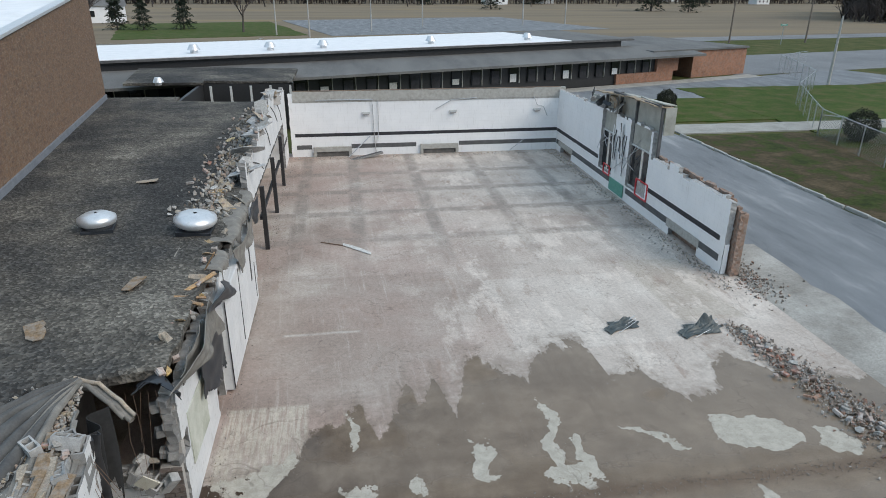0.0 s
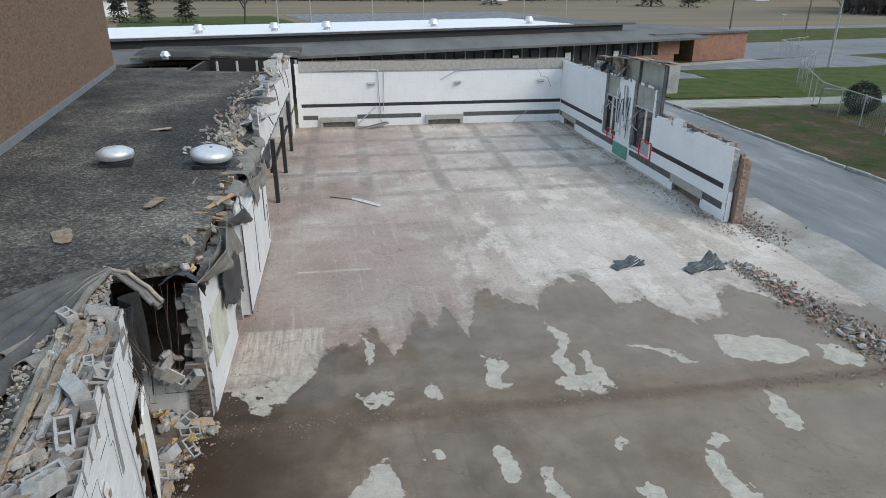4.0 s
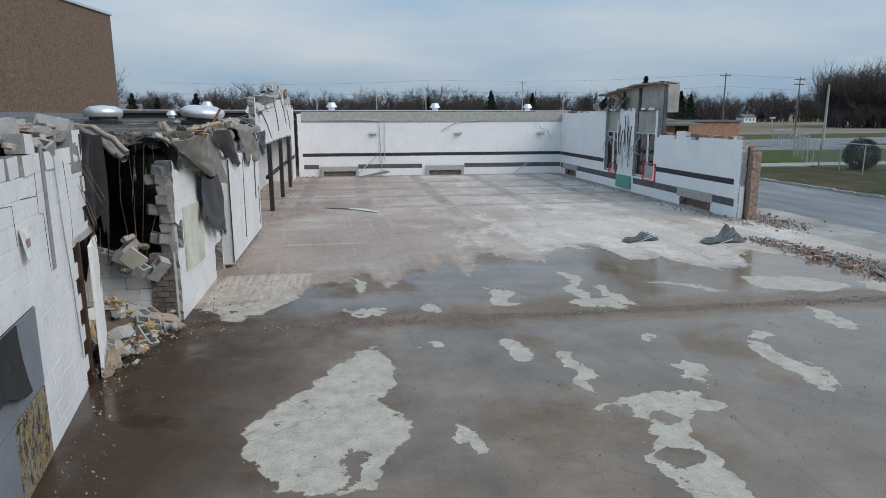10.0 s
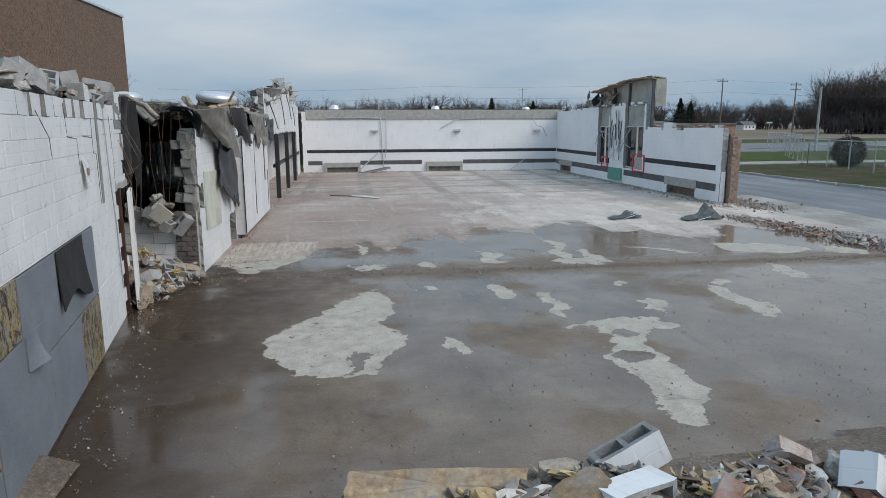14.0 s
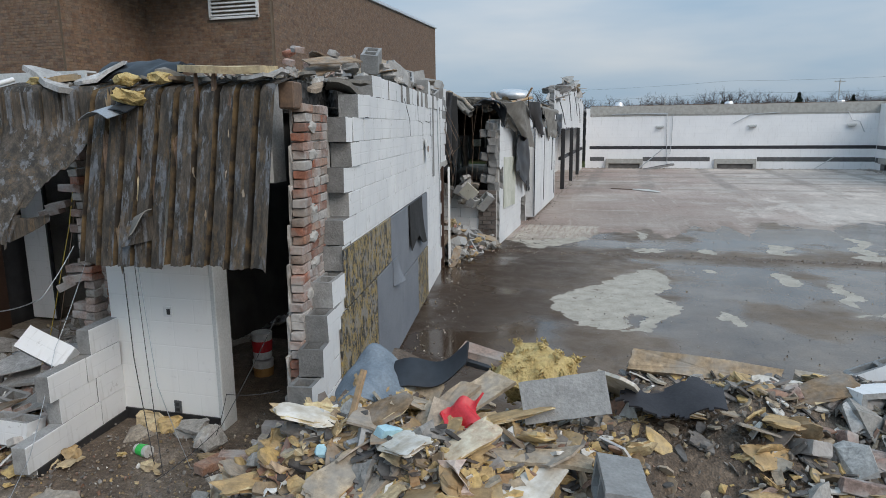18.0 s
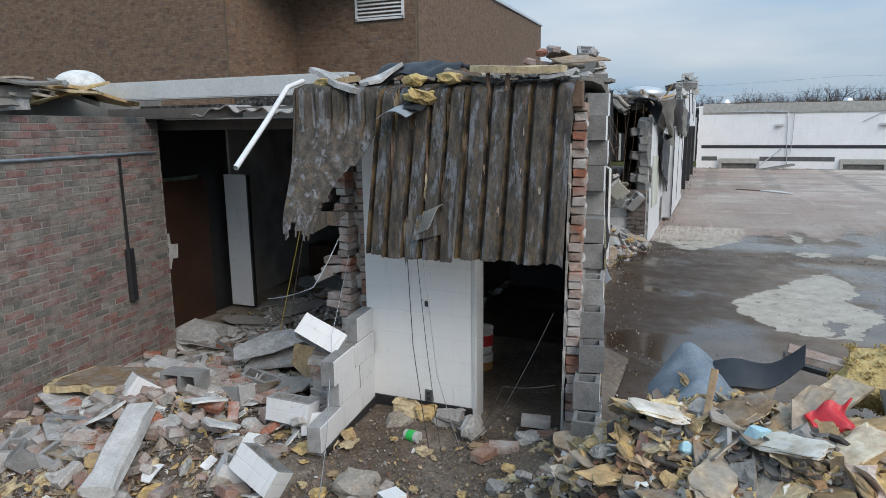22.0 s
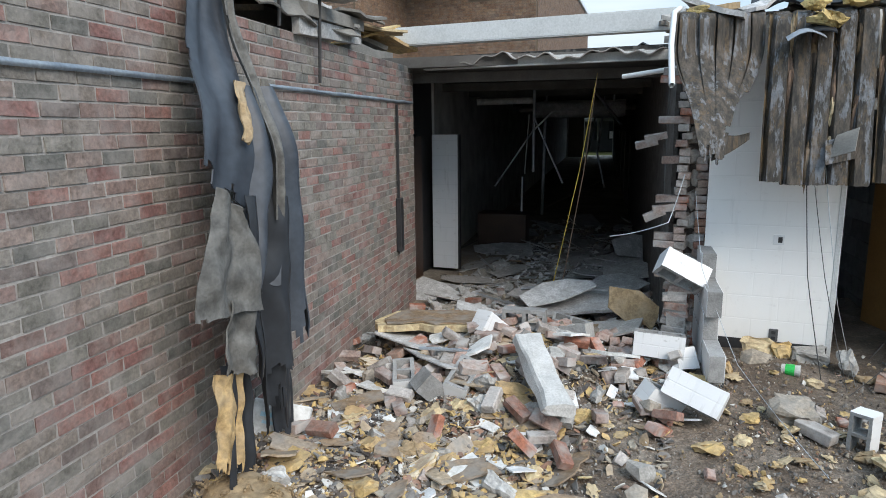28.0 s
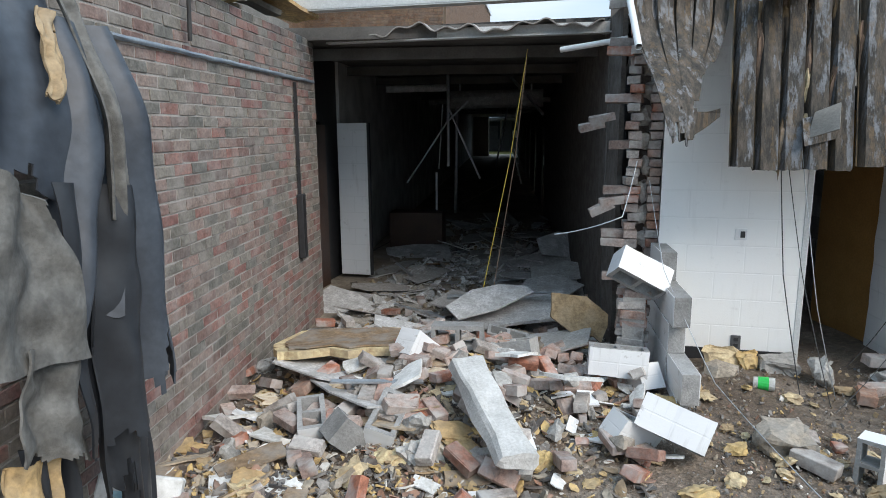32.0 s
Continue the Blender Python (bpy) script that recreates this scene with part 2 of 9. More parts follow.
m_facing = palette("foam_facing", [(0.52, 0.38, 0.22), (0.64, 0.53, 0.39), (0.46, 0.31, 0.15), (0.7, 0.65, 0.57), (0.33, 0.22, 0.11), (0.55, 0.39, 0.18)], fine=18, bump=0.9, dirt=(0.3, 0.23, 0.15), dirty=0.5)
m_paper = palette("paper_scrap", [(0.62, 0.55, 0.45), (0.7, 0.68, 0.64), (0.55, 0.4, 0.26), (0.6, 0.47, 0.4), (0.5, 0.42, 0.3)], fine=25, bump=0.3, dirty=0.4)
m_cream = plain("cream_tile", (0.6, 0.57, 0.47), (0.68, 0.65, 0.56), 8, rough=0.85)
m_mixed = palette("mixed_scraps", [(0.5, 0.34, 0.14), (0.12, 0.095, 0.08), (0.38, 0.3, 0.21), (0.66, 0.63, 0.58), (0.06, 0.05, 0.045), (0.24, 0.17, 0.1), (0.22, 0.205, 0.19), (0.36, 0.31, 0.24), (0.06, 0.056, 0.055), (0.27, 0.15, 0.1), (0.18, 0.16, 0.145)], "island", fine=30, dirty=0.4)
m_brown_door = plain("brown_door_veneer", (0.045, 0.022, 0.014), (0.07, 0.036, 0.022), 3, rough=0.45)
m_orange_wood = plain("orange_wood", (0.34, 0.17, 0.05), (0.42, 0.23, 0.08), 4, rough=0.5)
m_red = plain("red_sheet", (0.55, 0.025, 0.035), (0.65, 0.05, 0.06), 8, rough=0.45)
m_blue_foam = plain("blue_foam", (0.36, 0.58, 0.66), (0.42, 0.64, 0.72), 8, rough=0.7)
m_green_panel = plain("green_panel", (0.10, 0.30, 0.24), (0.14, 0.36, 0.29), 5)
m_green = plain("green_cup", (0.02, 0.45, 0.08), (0.03, 0.55, 0.1), 20, rough=0.4)
m_denim = plain("blue_grey_tarp", (0.13, 0.165, 0.2), (0.22, 0.26, 0.30), 9, rough=0.7, bump=0.6)
m_glass = Mat("dark_glass").out((0.02, 0.022, 0.025), 0.06)
m_white_roof = plain("white_membrane", (0.72, 0.73, 0.74), (0.82, 0.82, 0.83), 1.2, rough=0.6, bump=0.1)
m_pale_concrete = plain("pale_concrete", (0.45, 0.44, 0.42), (0.62, 0.61, 0.59), 7, bump=0.9)
m_stone = plain("cast_stone", (0.33, 0.32, 0.29), (0.45, 0.44, 0.41), 5, bump=0.7)
m_pole = plain("weathered_pole", (0.14, 0.11, 0.085), (0.22, 0.18, 0.15), 4)
m_pale_pole = plain("concrete_pole", (0.36, 0.35, 0.33), (0.45, 0.44, 0.42), 4)
m_bark = plain("bark", (0.055, 0.045, 0.038), (0.09, 0.075, 0.065), 3)
m_twigs = palette("bare_twigs", [(0.075, 0.06, 0.055), (0.06, 0.05, 0.045), (0.095, 0.075, 0.065), (0.07, 0.06, 0.062)], "island", fine=5, dirty=0)
m_needles = palette("dark_needles", [(0.02, 0.033, 0.02), (0.03, 0.045, 0.025), (0.025, 0.035, 0.03)], "island", fine=8, dirty=0)
m_hedge = palette("hedge_leaves", [(0.03, 0.035, 0.02), (0.045, 0.045, 0.025), (0.025, 0.03, 0.02)], "island", fine=8, dirty=0)


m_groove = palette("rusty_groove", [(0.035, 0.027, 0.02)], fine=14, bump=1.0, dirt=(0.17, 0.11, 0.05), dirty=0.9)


def deck_material():
    """Old deck metal: black tar, grey scraped zinc and brown glue, all in upright runs."""
    k = Mat("tarred_deck")
    x, y, z = k.xyz(k.pos())
    col = k.ramp(k.noise(2.0, 7, k.scaled(k.pos(), (9.0, 9.0, 1.2)), 0.75), [(0.3, (0.012, 0.012, 0.011)), (0.46, (0.04, 0.035, 0.029)), (0.58, (0.085, 0.069, 0.054)), (0.7, (0.14, 0.116, 0.092))])
    zinc = k.math("MULTIPLY", k.ramp(k.noise(3.0, 7, k.scaled(k.pos(), (4.5, 4.5, 0.1)), 0.7), [(0.52, 0.0), (0.57, 1.0)]), k.ramp(k.noise(5.0, 6, k.scaled(k.pos(), (1.5, 1.5, 0.35)), 0.75), [(0.42, 0.0), (0.5, 1.0)]))
    col = k.mix(zinc, col, k.ramp(k.noise(18, 6, rough=0.75), [(0.3, (0.065, 0.069, 0.075)), (0.7, (0.2, 0.207, 0.22))]))
    glue = k.math("MULTIPLY", k.ramp(k.noise(3.0, 7, k.scaled(k.vec(k.math("ADD", x, 9.0), y, z), (6.0, 6.0, 0.2)), 0.72), [(0.52, 0.0), (0.56, 1.0)]), k.ramp(k.noise(3.5, 6, k.vec(x, k.math("ADD", y, 5.0), z), 0.7), [(0.45, 0.0), (0.54, 1.0)]))
    col = k.mix(k.math("MULTIPLY", glue, 0.5), col, k.ramp(k.noise(25, 5), [(0.35, (0.07, 0.045, 0.024)), (0.7, (0.2, 0.13, 0.062))]))
    return k.out(col, k.ramp(zinc, [(0.0, 0.8), (1.0, 0.5)]), 0.0, k.bump(k.noise(40, 6, k.scaled(k.pos(), (1.0, 1.0, 0.3)), 0.7), 0.9, 0.008))


m_deck = deck_material()
m_batten_pale = plain("bent_zinc", (0.3, 0.33, 0.37), (0.42, 0.45, 0.48), 6, rough=0.5, metal=0.4, bump=0.2)


def scraped_material():
    """Black board with its yellow glue and pale paper scraped off in short upright patches."""
    k = Mat("scraped_board")
    v = k.scaled(k.local(), (5.0, 5.0, 3.4))
    f = k.noise(1.6, 8, v, 0.76, 1.4)
    col = k.ramp(f, [(0.43, (0.025, 0.025, 0.025)), (0.48, (0.06, 0.054, 0.045)), (0.53, (0.42, 0.29, 0.08)), (0.57, (0.3, 0.24, 0.13)), (0.61, (0.05, 0.046, 0.042))])
    g = k.noise(2.2, 7, k.scaled(k.local(), (4.5, 4.5, 2.6)), 0.75, 1.2)
    col = k.mix(k.ramp(g, [(0.5, 0.0), (0.56, 0.8)]), col, (0.27, 0.26, 0.245))
    col = k.mix(k.ramp(k.noise(4.2, 6, v, 0.7), [(0.66, 0.0), (0.69, 0.8)]), col, (0.4, 0.44, 0.42))
    return k.out(col, 0.6, 0.0, k.bump(f, 0.6, 0.005))


m_mural = scraped_material()
m_tack = plain("slate_blue_board", (0.165, 0.18, 0.205), (0.215, 0.23, 0.255), 2.5, rough=0.7, bump=0.15)


def wall_paint(name, a, b, grime=0.35, joints=0.35, u=0.434, v=0.217):
    """White paint over blocks: faint joints in relief, scuffs and runs of dirt."""
    k = Mat(name)
    x, y, z = k.xyz(k.local())
    p = k.vec(x, z)
    n = k.node("ShaderNodeTexBrick", {"Vector": p, "Scale": 1.0, "Mortar Size": 0.006, "Mortar Smooth": 0.3, "Brick Width": u, "Row Height": v, "Color1": (1, 1, 1), "Color2": (1, 1, 1), "Mortar": (0, 0, 0)})
    col = k.mix(k.ramp(k.noise(1.1, 6), [(0.35, 0.0), (0.7, 1.0)]), a, b)
    runs = k.noise(2.2, 6, k.vec(k.math("MULTIPLY", x, 4.0), k.math("MULTIPLY", z, 0.5)), 0.7)
    col = k.mix(k.math("MULTIPLY", k.ramp(runs, [(0.55, 0.0), (0.75, 1.0)]), grime), col, (0.38, 0.36, 0.33))
    col = k.mix(k.math("MULTIPLY", k.ramp(k.noise(9, 5, rough=0.7), [(0.62, 0.0), (0.72, 1.0)]), grime), col, (0.33, 0.31, 0.29))
    col = k.mix(k.math("MULTIPLY", k.math("SUBTRACT", 1.0, n.outputs["Color"]), joints), col, (0.3, 0.3, 0.3))
    h = k.math("ADD", n.outputs["Color"], k.math("MULTIPLY", k.noise(70, 3), 0.25))
    return k.out(col, 0.62, 0.0, k.bump(h, 0.4, 0.006))


m_white = wall_paint("white_block_paint", (0.81, 0.812, 0.815), (0.86, 0.86, 0.86), 0.35, 0.1)
m_white_old = wall_paint("scuffed_block_paint", (0.64, 0.645, 0.65), (0.76, 0.76, 0.755), 0.75, 0.2)
m_piece = wall_paint("painted_block_face", (0.68, 0.685, 0.69), (0.79, 0.79, 0.785), 0.7, 0.0, 50.0, 50.0)
m_scrap = plain("dark_sheet_metal", (0.035, 0.045, 0.047), (0.1, 0.115, 0.115), 5, rough=0.5, metal=0.2, bump=0.2)
m_plaster = wall_paint("smooth_white_plaster", (0.84, 0.83, 0.80), (0.86, 0.85, 0.83), 0.14, 0.05)


def slab_material():
    """Stained, partly wet concrete: dry pale scabs stand out of a damp film and shallow puddles."""
    k = Mat("stained_concrete")
    x, y, z = k.xyz(k.pos())
    wob = k.math("MULTIPLY", k.math("SUBTRACT", k.noise(0.9, 5, rough=0.6), 0.5), 2.2)
    wob2 = k.math("MULTIPLY", k.math("SUBTRACT", k.noise(0.9, 5, k.vec(k.math("ADD", x, 31.0), y), 0.6), 0.5), 2.2)
    px, py = k.math("ADD", x, k.math("MULTIPLY", wob, 0.62)), k.math("ADD", y, wob2)
    # dry scabs: centre, half sizes, turn
    dry = None
    for cx, cy, rx, ry, a in DRY:
        c, s = math.cos(radians(a)), math.sin(radians(a))
        dx, dy = k.math("SUBTRACT", px, cx), k.math("SUBTRACT", py, cy)
        du = k.math("DIVIDE", k.math("ADD", k.math("MULTIPLY", dx, c), k.math("MULTIPLY", dy, s)), rx)
        dv = k.math("DIVIDE", k.math("SUBTRACT", k.math("MULTIPLY", dy, c), k.math("MULTIPLY", dx, s)), ry)
        d = k.math("ADD", k.math("MULTIPLY", du, du), k.math("MULTIPLY", dv, dv))
        dry = d if dry is None else k.math("MINIMUM", dry, d)
    hole = None
    nib = k.math("MULTIPLY", k.math("SUBTRACT", k.noise(3.2, 5, rough=0.7), 0.5), 0.55)
    for cx, cy, rx, ry in HOLES:
        du = k.math("DIVIDE", k.math("SUBTRACT", k.math("ADD", x, nib), cx), rx)
        dv = k.math("DIVIDE", k.math("SUBTRACT", k.math("ADD", y, nib), cy), ry)
        d = k.math("ADD", k.math("MULTIPLY", du, du), k.math("MULTIPLY", dv, dv))
        hole = d if hole is None else k.math("MINIMUM", hole, d)
    pock = k.ramp(k.noise(2.6, 6, k.vec(k.math("ADD", x, 17.0), y), 0.62), [(0.655, 1.0), (0.675, 0.0)])
    frayed = k.math("ADD", dry, k.math("MULTIPLY", nib, 0.9))
    scab = k.math("MULTIPLY", k.math("MULTIPLY", k.ramp(frayed, [(0.9, 1.0), (0.96, 0.0)]), k.ramp(hole, [(0.9, 0.0), (1.0, 1.0)])), pock)
    # the damp edge runs across the hall
    shore = k.ramp(k.math("MULTIPLY_ADD", x, 1 / 18, 4 / 18), [((sx + 4) / 18, (sy - 8) / 12) for sx, sy in SHORE])
    edge = k.math("SUBTRACT", y, k.math("MULTIPLY_ADD", shore, 12.0, 8.0))
    fingers = k.noise(0.8, 7, k.scaled(k.pos(), (1.5, 0.65, 1.0)), 0.68, 0.3)
    edge = k.math("ADD", edge, k.math("ADD", k.math("MULTIPLY", k.math("SUBTRACT", fingers, 0.5), 3.4), k.math("MULTIPLY", nib, 1.2)))
    damp = k.ramp(k.math("MULTIPLY_ADD", edge, 0.05, 0.5), [(0.497, 1.0), (0.503, 0.0)])
    fringe = k.ramp(k.math("MULTIPLY_ADD", edge, 0.05, 0.5), [(0.5, 1.0), (0.56, 0.0)])
    wet = k.math("MULTIPLY", damp, k.math("SUBTRACT", 1.0, scab))
    pool = k.math("MULTIPLY", wet, k.ramp(k.math("ADD", k.noise(0.42, 4, k.vec(k.math("ADD", x, 7.3), y), 0.5), k.math("MULTIPLY", k.math("SUBTRACT", x, 1.0), 0.018)), [(0.42, 0.0), (0.5, 1.0)]))
    pool = k.math("MULTIPLY", pool, k.ramp(k.math("ABSOLUTE", k.math("SUBTRACT", k.math("ADD", y, k.math("MULTIPLY", wob, 0.5)), 10.3)), [(0.45, 0.0), (0.9, 1.0)]))

    def rect(x0, x1, y0, y1, amount):
        """A patch of another screed, its edges a little uneven."""
        ex, ey = k.math("ADD", x, k.math("MULTIPLY", wob, 0.06)), k.math("ADD", y, k.math("MULTIPLY", wob2, 0.06))
        a = k.math("SUBTRACT", (x1 - x0) / 2, k.math("ABSOLUTE", k.math("SUBTRACT", ex, (x0 + x1) / 2)))
        b = k.math("SUBTRACT", (y1 - y0) / 2, k.math("ABSOLUTE", k.math("SUBTRACT", ey, (y0 + y1) / 2)))
        return k.math("MULTIPLY", k.ramp(k.math("MINIMUM", a, b), [(0.0, 0.0), (0.1, 1.0)]), k.math("MULTIPLY", amount, k.ramp(k.noise(1.3, 5, rough=0.7), [(0.25, 0.5), (0.6, 1.0)])))
    # dry tones: grey cement, pinkish tile bed, long drag marks, bands where partitions stood
    streak = k.noise(1.0, 6, k.scaled(k.pos(), (1.6, 0.16, 1.0)), 0.65)
    base = k.ramp(k.noise(0.32, 6, rough=0.62), [(0.30, (0.27, 0.22, 0.198)), (0.44, (0.365, 0.312, 0.286)), (0.57, (0.46, 0.412, 0.385)), (0.7, (0.6, 0.568, 0.54))])
    pink = k.math("MULTIPLY", k.ramp(k.noise(0.25, 4, k.vec(x, k.math("ADD", y, 50.0))), [(0.4, 0.0), (0.62, 1.0)]), k.ramp(k.math("MULTIPLY_ADD", x, 0.05, 0.4), [(0.55, 0.75), (0.8, 0.1)]))
    col = k.mix(k.math("MULTIPLY", pink, 0.8), base, (0.37, 0.27, 0.242))
    col = k.mix(k.math("MULTIPLY", k.ramp(k.math("MULTIPLY_ADD", k.math("ADD", x, k.math("MULTIPLY", wob, 1.5)), 0.05, 0.4), [(0.45, 0.0), (0.7, 0.45)]), k.ramp(k.noise(0.5, 6, rough=0.65), [(0.32, 0.3), (0.6, 1.0)])), col, (0.6, 0.565, 0.535))
    col = k.mix(rect(4.6, 10.4, 15.9, 21.0, 0.36), col, (0.64, 0.615, 0.59))
    col = k.mix(rect(-3.3, 3.4, 14.0, 22.0, 0.55), col, (0.285, 0.235, 0.212))
    col = k.mix(rect(10.2, 12.6, 17.0, 22.0, 0.5), col, (0.40, 0.36, 0.31))
    col = k.mix(rect(-2.2, 0.2, 17.75, 17.98, 0.6), col, (0.58, 0.56, 0.53))
    col = k.mix(k.ramp(streak, [(0.52, 0.0), (0.76, 0.5)]), col, (0.34, 0.29, 0.262))
    col = k.mix(k.ramp(k.noise(1.7, 7, rough=0.75), [(0.55, 0.0), (0.68, 0.45)]), col, (0.28, 0.245, 0.22))
    col = k.mix(k.math("MULTIPLY", k.ramp(k.math("MULTIPLY_ADD", x, 0.05, 0.4), [(0.46, 0.15), (0.62, 1.0)]), k.ramp(k.noise(0.6, 7, k.scaled(k.vec(k.math("ADD", x, 70.0), y), (1.0, 0.5, 1.0)), 0.72), [(0.53, 0.0), (0.6, 0.65)])), col, (0.65, 0.6, 0.565))
    col = k.mix(k.ramp(k.noise(0.8, 7, k.scaled(k.vec(x, k.math("ADD", y, 90.0)), (1.2, 0.4, 1.0)), 0.72), [(0.58, 0.0), (0.66, 0.5)]), col, (0.28, 0.205, 0.17))
    comb = k.noise(1.0, 5, k.scaled(k.pos(), (14.0, 1.1, 1.0)), 0.6)
    col = k.mix(k.math("MULTIPLY", rect(-3.3, -1.2, 10.7, 14.3, 1.0), k.ramp(comb, [(0.4, 0.15), (0.56, 1.0)])), col, (0.52, 0.485, 0.43))
    bands = None
    for at, axis in BANDS:
        d = k.math("ABSOLUTE", k.math("SUBTRACT", k.math("ADD", (x, y)[axis], k.math("MULTIPLY", wob, 0.05)), at))
        bands = d if bands is None else k.math("MINIMUM", bands, d)
    far = k.ramp(k.math("MULTIPLY", y, 0.02), [(0.42, 0.0), (0.54, 1.0)])
    band = k.math("MULTIPLY", k.math("MULTIPLY", k.ramp(bands, [(0.2, 0.72), (0.42, 0.0)]), far), k.ramp(k.noise(0.9, 6, rough=0.7), [(0.36, 0.2), (0.56, 1.0)]))
    col = k.mix(band, col, (0.23, 0.205, 0.19))
    drag = k.noise(1.0, 7, k.scaled(k.vec(k.math("ADD", x, k.math("MULTIPLY", y, 0.06)), y), (7.0, 0.3, 1.0)), 0.75)
    col = k.mix(k.ramp(drag, [(0.3, 0.4), (0.44, 0.0)]), col, (0.24, 0.195, 0.17))
    col = k.mix(k.ramp(drag, [(0.56, 0.0), (0.7, 0.4)]), col, (0.6, 0.57, 0.54))
    col = k.mix(0.4, col, k.ramp(k.noise(9.0, 6, rough=0.75), [(0.3, 0.25), (0.7, 0.75)]), "OVERLAY")
    col = k.mix(k.math("MULTIPLY", fringe, k.ramp(k.noise(1.9, 6, rough=0.7), [(0.38, 0.0), (0.62, 0.75)])), col, (0.2, 0.165, 0.14))
    pale = k.mix(k.ramp(k.noise(3.5, 7, rough=0.72), [(0.33, 0.0), (0.7, 1.0)]), (0.33, 0.31, 0.275), (0.52, 0.495, 0.45))
    col = k.mix(k.math("MULTIPLY", damp, scab), col, pale)
    mud = k.ramp(k.noise(0.8, 6, rough=0.65), [(0.33, (0.11, 0.081, 0.06)), (0.5, (0.165, 0.127, 0.097)), (0.68, (0.235, 0.188, 0.147))])
    smear = k.noise(1.3, 6, k.scaled(k.pos(), (1.4, 0.13, 1.0)), 0.7)
    mud = k.mix(k.ramp(smear, [(0.52, 0.0), (0.72, 0.5)]), mud, (0.19, 0.155, 0.125))
    mud = k.mix(k.ramp(smear, [(0.3, 0.4), (0.44, 0.0)]), mud, (0.06, 0.043, 0.034))
    side = k.ramp(k.math("MULTIPLY_ADD", k.math("ADD", x, wob), 0.25, 0.9), [(0.25, 0.95), (0.75, 0.0)])
    mud = k.mix(k.ramp(k.math("MULTIPLY_ADD", x, 0.06, 0.2), [(0.2, 0.0), (0.7, 0.45)]), mud, (0.26, 0.21, 0.165))
    mud = k.mix(side, mud, (0.055, 0.037, 0.026))
    col = k.mix(wet, col, mud)
    vein = k.math("ABSOLUTE", k.math("SUBTRACT", k.noise(0.35, 4, k.vec(k.math("ADD", x, 41.0), y), 0.6, 0.5), 0.5))
    col = k.mix(k.ramp(vein, [(0.0008, 0.35), (0.002, 0.0)]), col, (0.07, 0.055, 0.045))
    grit = k.ramp(k.noise(38, 4, rough=0.7), [(0.36, 0.3), (0.7, 0.68)])
    col = k.mix(0.45, col, grit, "OVERLAY")
    joint = k.math("MINIMUM", k.math("ABSOLUTE", k.math("SUBTRACT", y, 10.2)), 1.0)
    col = k.mix(k.ramp(k.math("ADD", joint, k.math("MULTIPLY", k.math("ADD", wob, nib), 0.16)), [(0.08, 0.6), (0.3, 0.0)]), col, (0.12, 0.082, 0.06))
    rough = k.mix(wet, k.ramp(k.noise(4, 4), [(0.3, 0.72), (0.7, 0.9)]), k.ramp(k.noise(2.5, 5, rough=0.7), [(0.35, 0.36), (0.7, 0.7)]))
    film = k.ramp(k.noise(0.7, 5, k.vec(x, k.math("ADD", y, 23.0)), 0.6), [(0.35, 0.04), (0.7, 0.26)])
    rough = k.mix(pool, rough, film)
    h = k.math("MULTIPLY", k.noise(30, 6, rough=0.7), k.math("SUBTRACT", 1.0, k.math("MULTIPLY", pool, 0.97)))
    return k.out(k.mix(1.0, col, (1.03, 1.0, 0.95), "MULTIPLY"), rough, 0.0, k.bump(h, 0.35, 0.012), k.ramp(pool, [(0.0, 0.2), (1.0, 0.42)]))


SHORE = [(-3.2, 11.6), (-1.7, 12.3), (-0.9, 13.1), (0.0, 14.2), (0.45, 12.7), (1.3, 14.6), (1.5, 13.6), (2.05, 15.1), (2.4, 13.4), (3.0, 15.7), (4.0, 15.2), (4.6, 14.5), (5.2, 16.0), (6.8, 16.2), (6.75, 14.0), (7.8, 15.1), (8.25, 13.4), (9.0, 12.9), (10.6, 15.2), (12.5, 13.4)]
HOLES = [(-1.5, 6.9, 0.1, 0.12), (-0.4, 5.3, 0.1, 0.4), (2.95, 6.12, 0.22, 0.2), (3.44, 5.86, 0.2, 0.2), (3.15, 4.95, 0.28, 0.22), (2.9, 5.4, 0.2, 0.12), (3.75, 4.3, 0.12, 0.2), (-0.2, 10.75, 0.12, 0.06)]
DRY = [(-0.75, 6.0, 0.95, 1.3, -6), (-0.3, 7.3, 0.5, 1.7, -10), (3.6, 6.1, 0.95, 0.42, 6), (3.15, 4.5, 0.45, 1.5, -12), (0.95, 5.8, 0.13, 0.5, 0), (2.2, 8.5, 0.26, 0.46, -8),
       (2.98, 7.4, 0.16, 0.85, -6), (6.2, 7.4, 0.3, 0.8, 0), (6.45, 8.4, 0.26, 0.2, 0), (4.45, 7.2, 0.2, 0.46, 0), (4.63, 8.75, 0.09, 0.24, 0), (2.72, 11.65, 0.26, 0.68, -6), (4.5, 12.0, 0.16, 1.6, -5), (5.05, 11.3, 0.15, 0.8, 0),
       (4.5, 10.85, 0.75, 0.3, -18), (-2.35, 12.6, 1.0, 1.7, 0), (9.4, 11.6, 1.1, 0.7, -24), (-0.1, 10.85, 0.5, 0.3, 0), (-0.2, 13.2, 0.1, 0.8, 0), (1.18, 10.95, 0.2, 0.36, 0), (1.0, 9.0, 0.14, 0.2, 0), (8.35, 9.1, 0.24, 0.8, 4), (6.9, 11.8, 0.8, 0.12, -38), (11.1, 11.0, 0.4, 0.4, -30)]
BANDS = [(0.4, 0), (3.8, 0), (7.4, 0), (11.0, 0), (-2.2, 0), (25.6, 1), (29.0, 1), (32.4, 1), (35.8, 1), (22.0, 1)]
m_slab = slab_material()


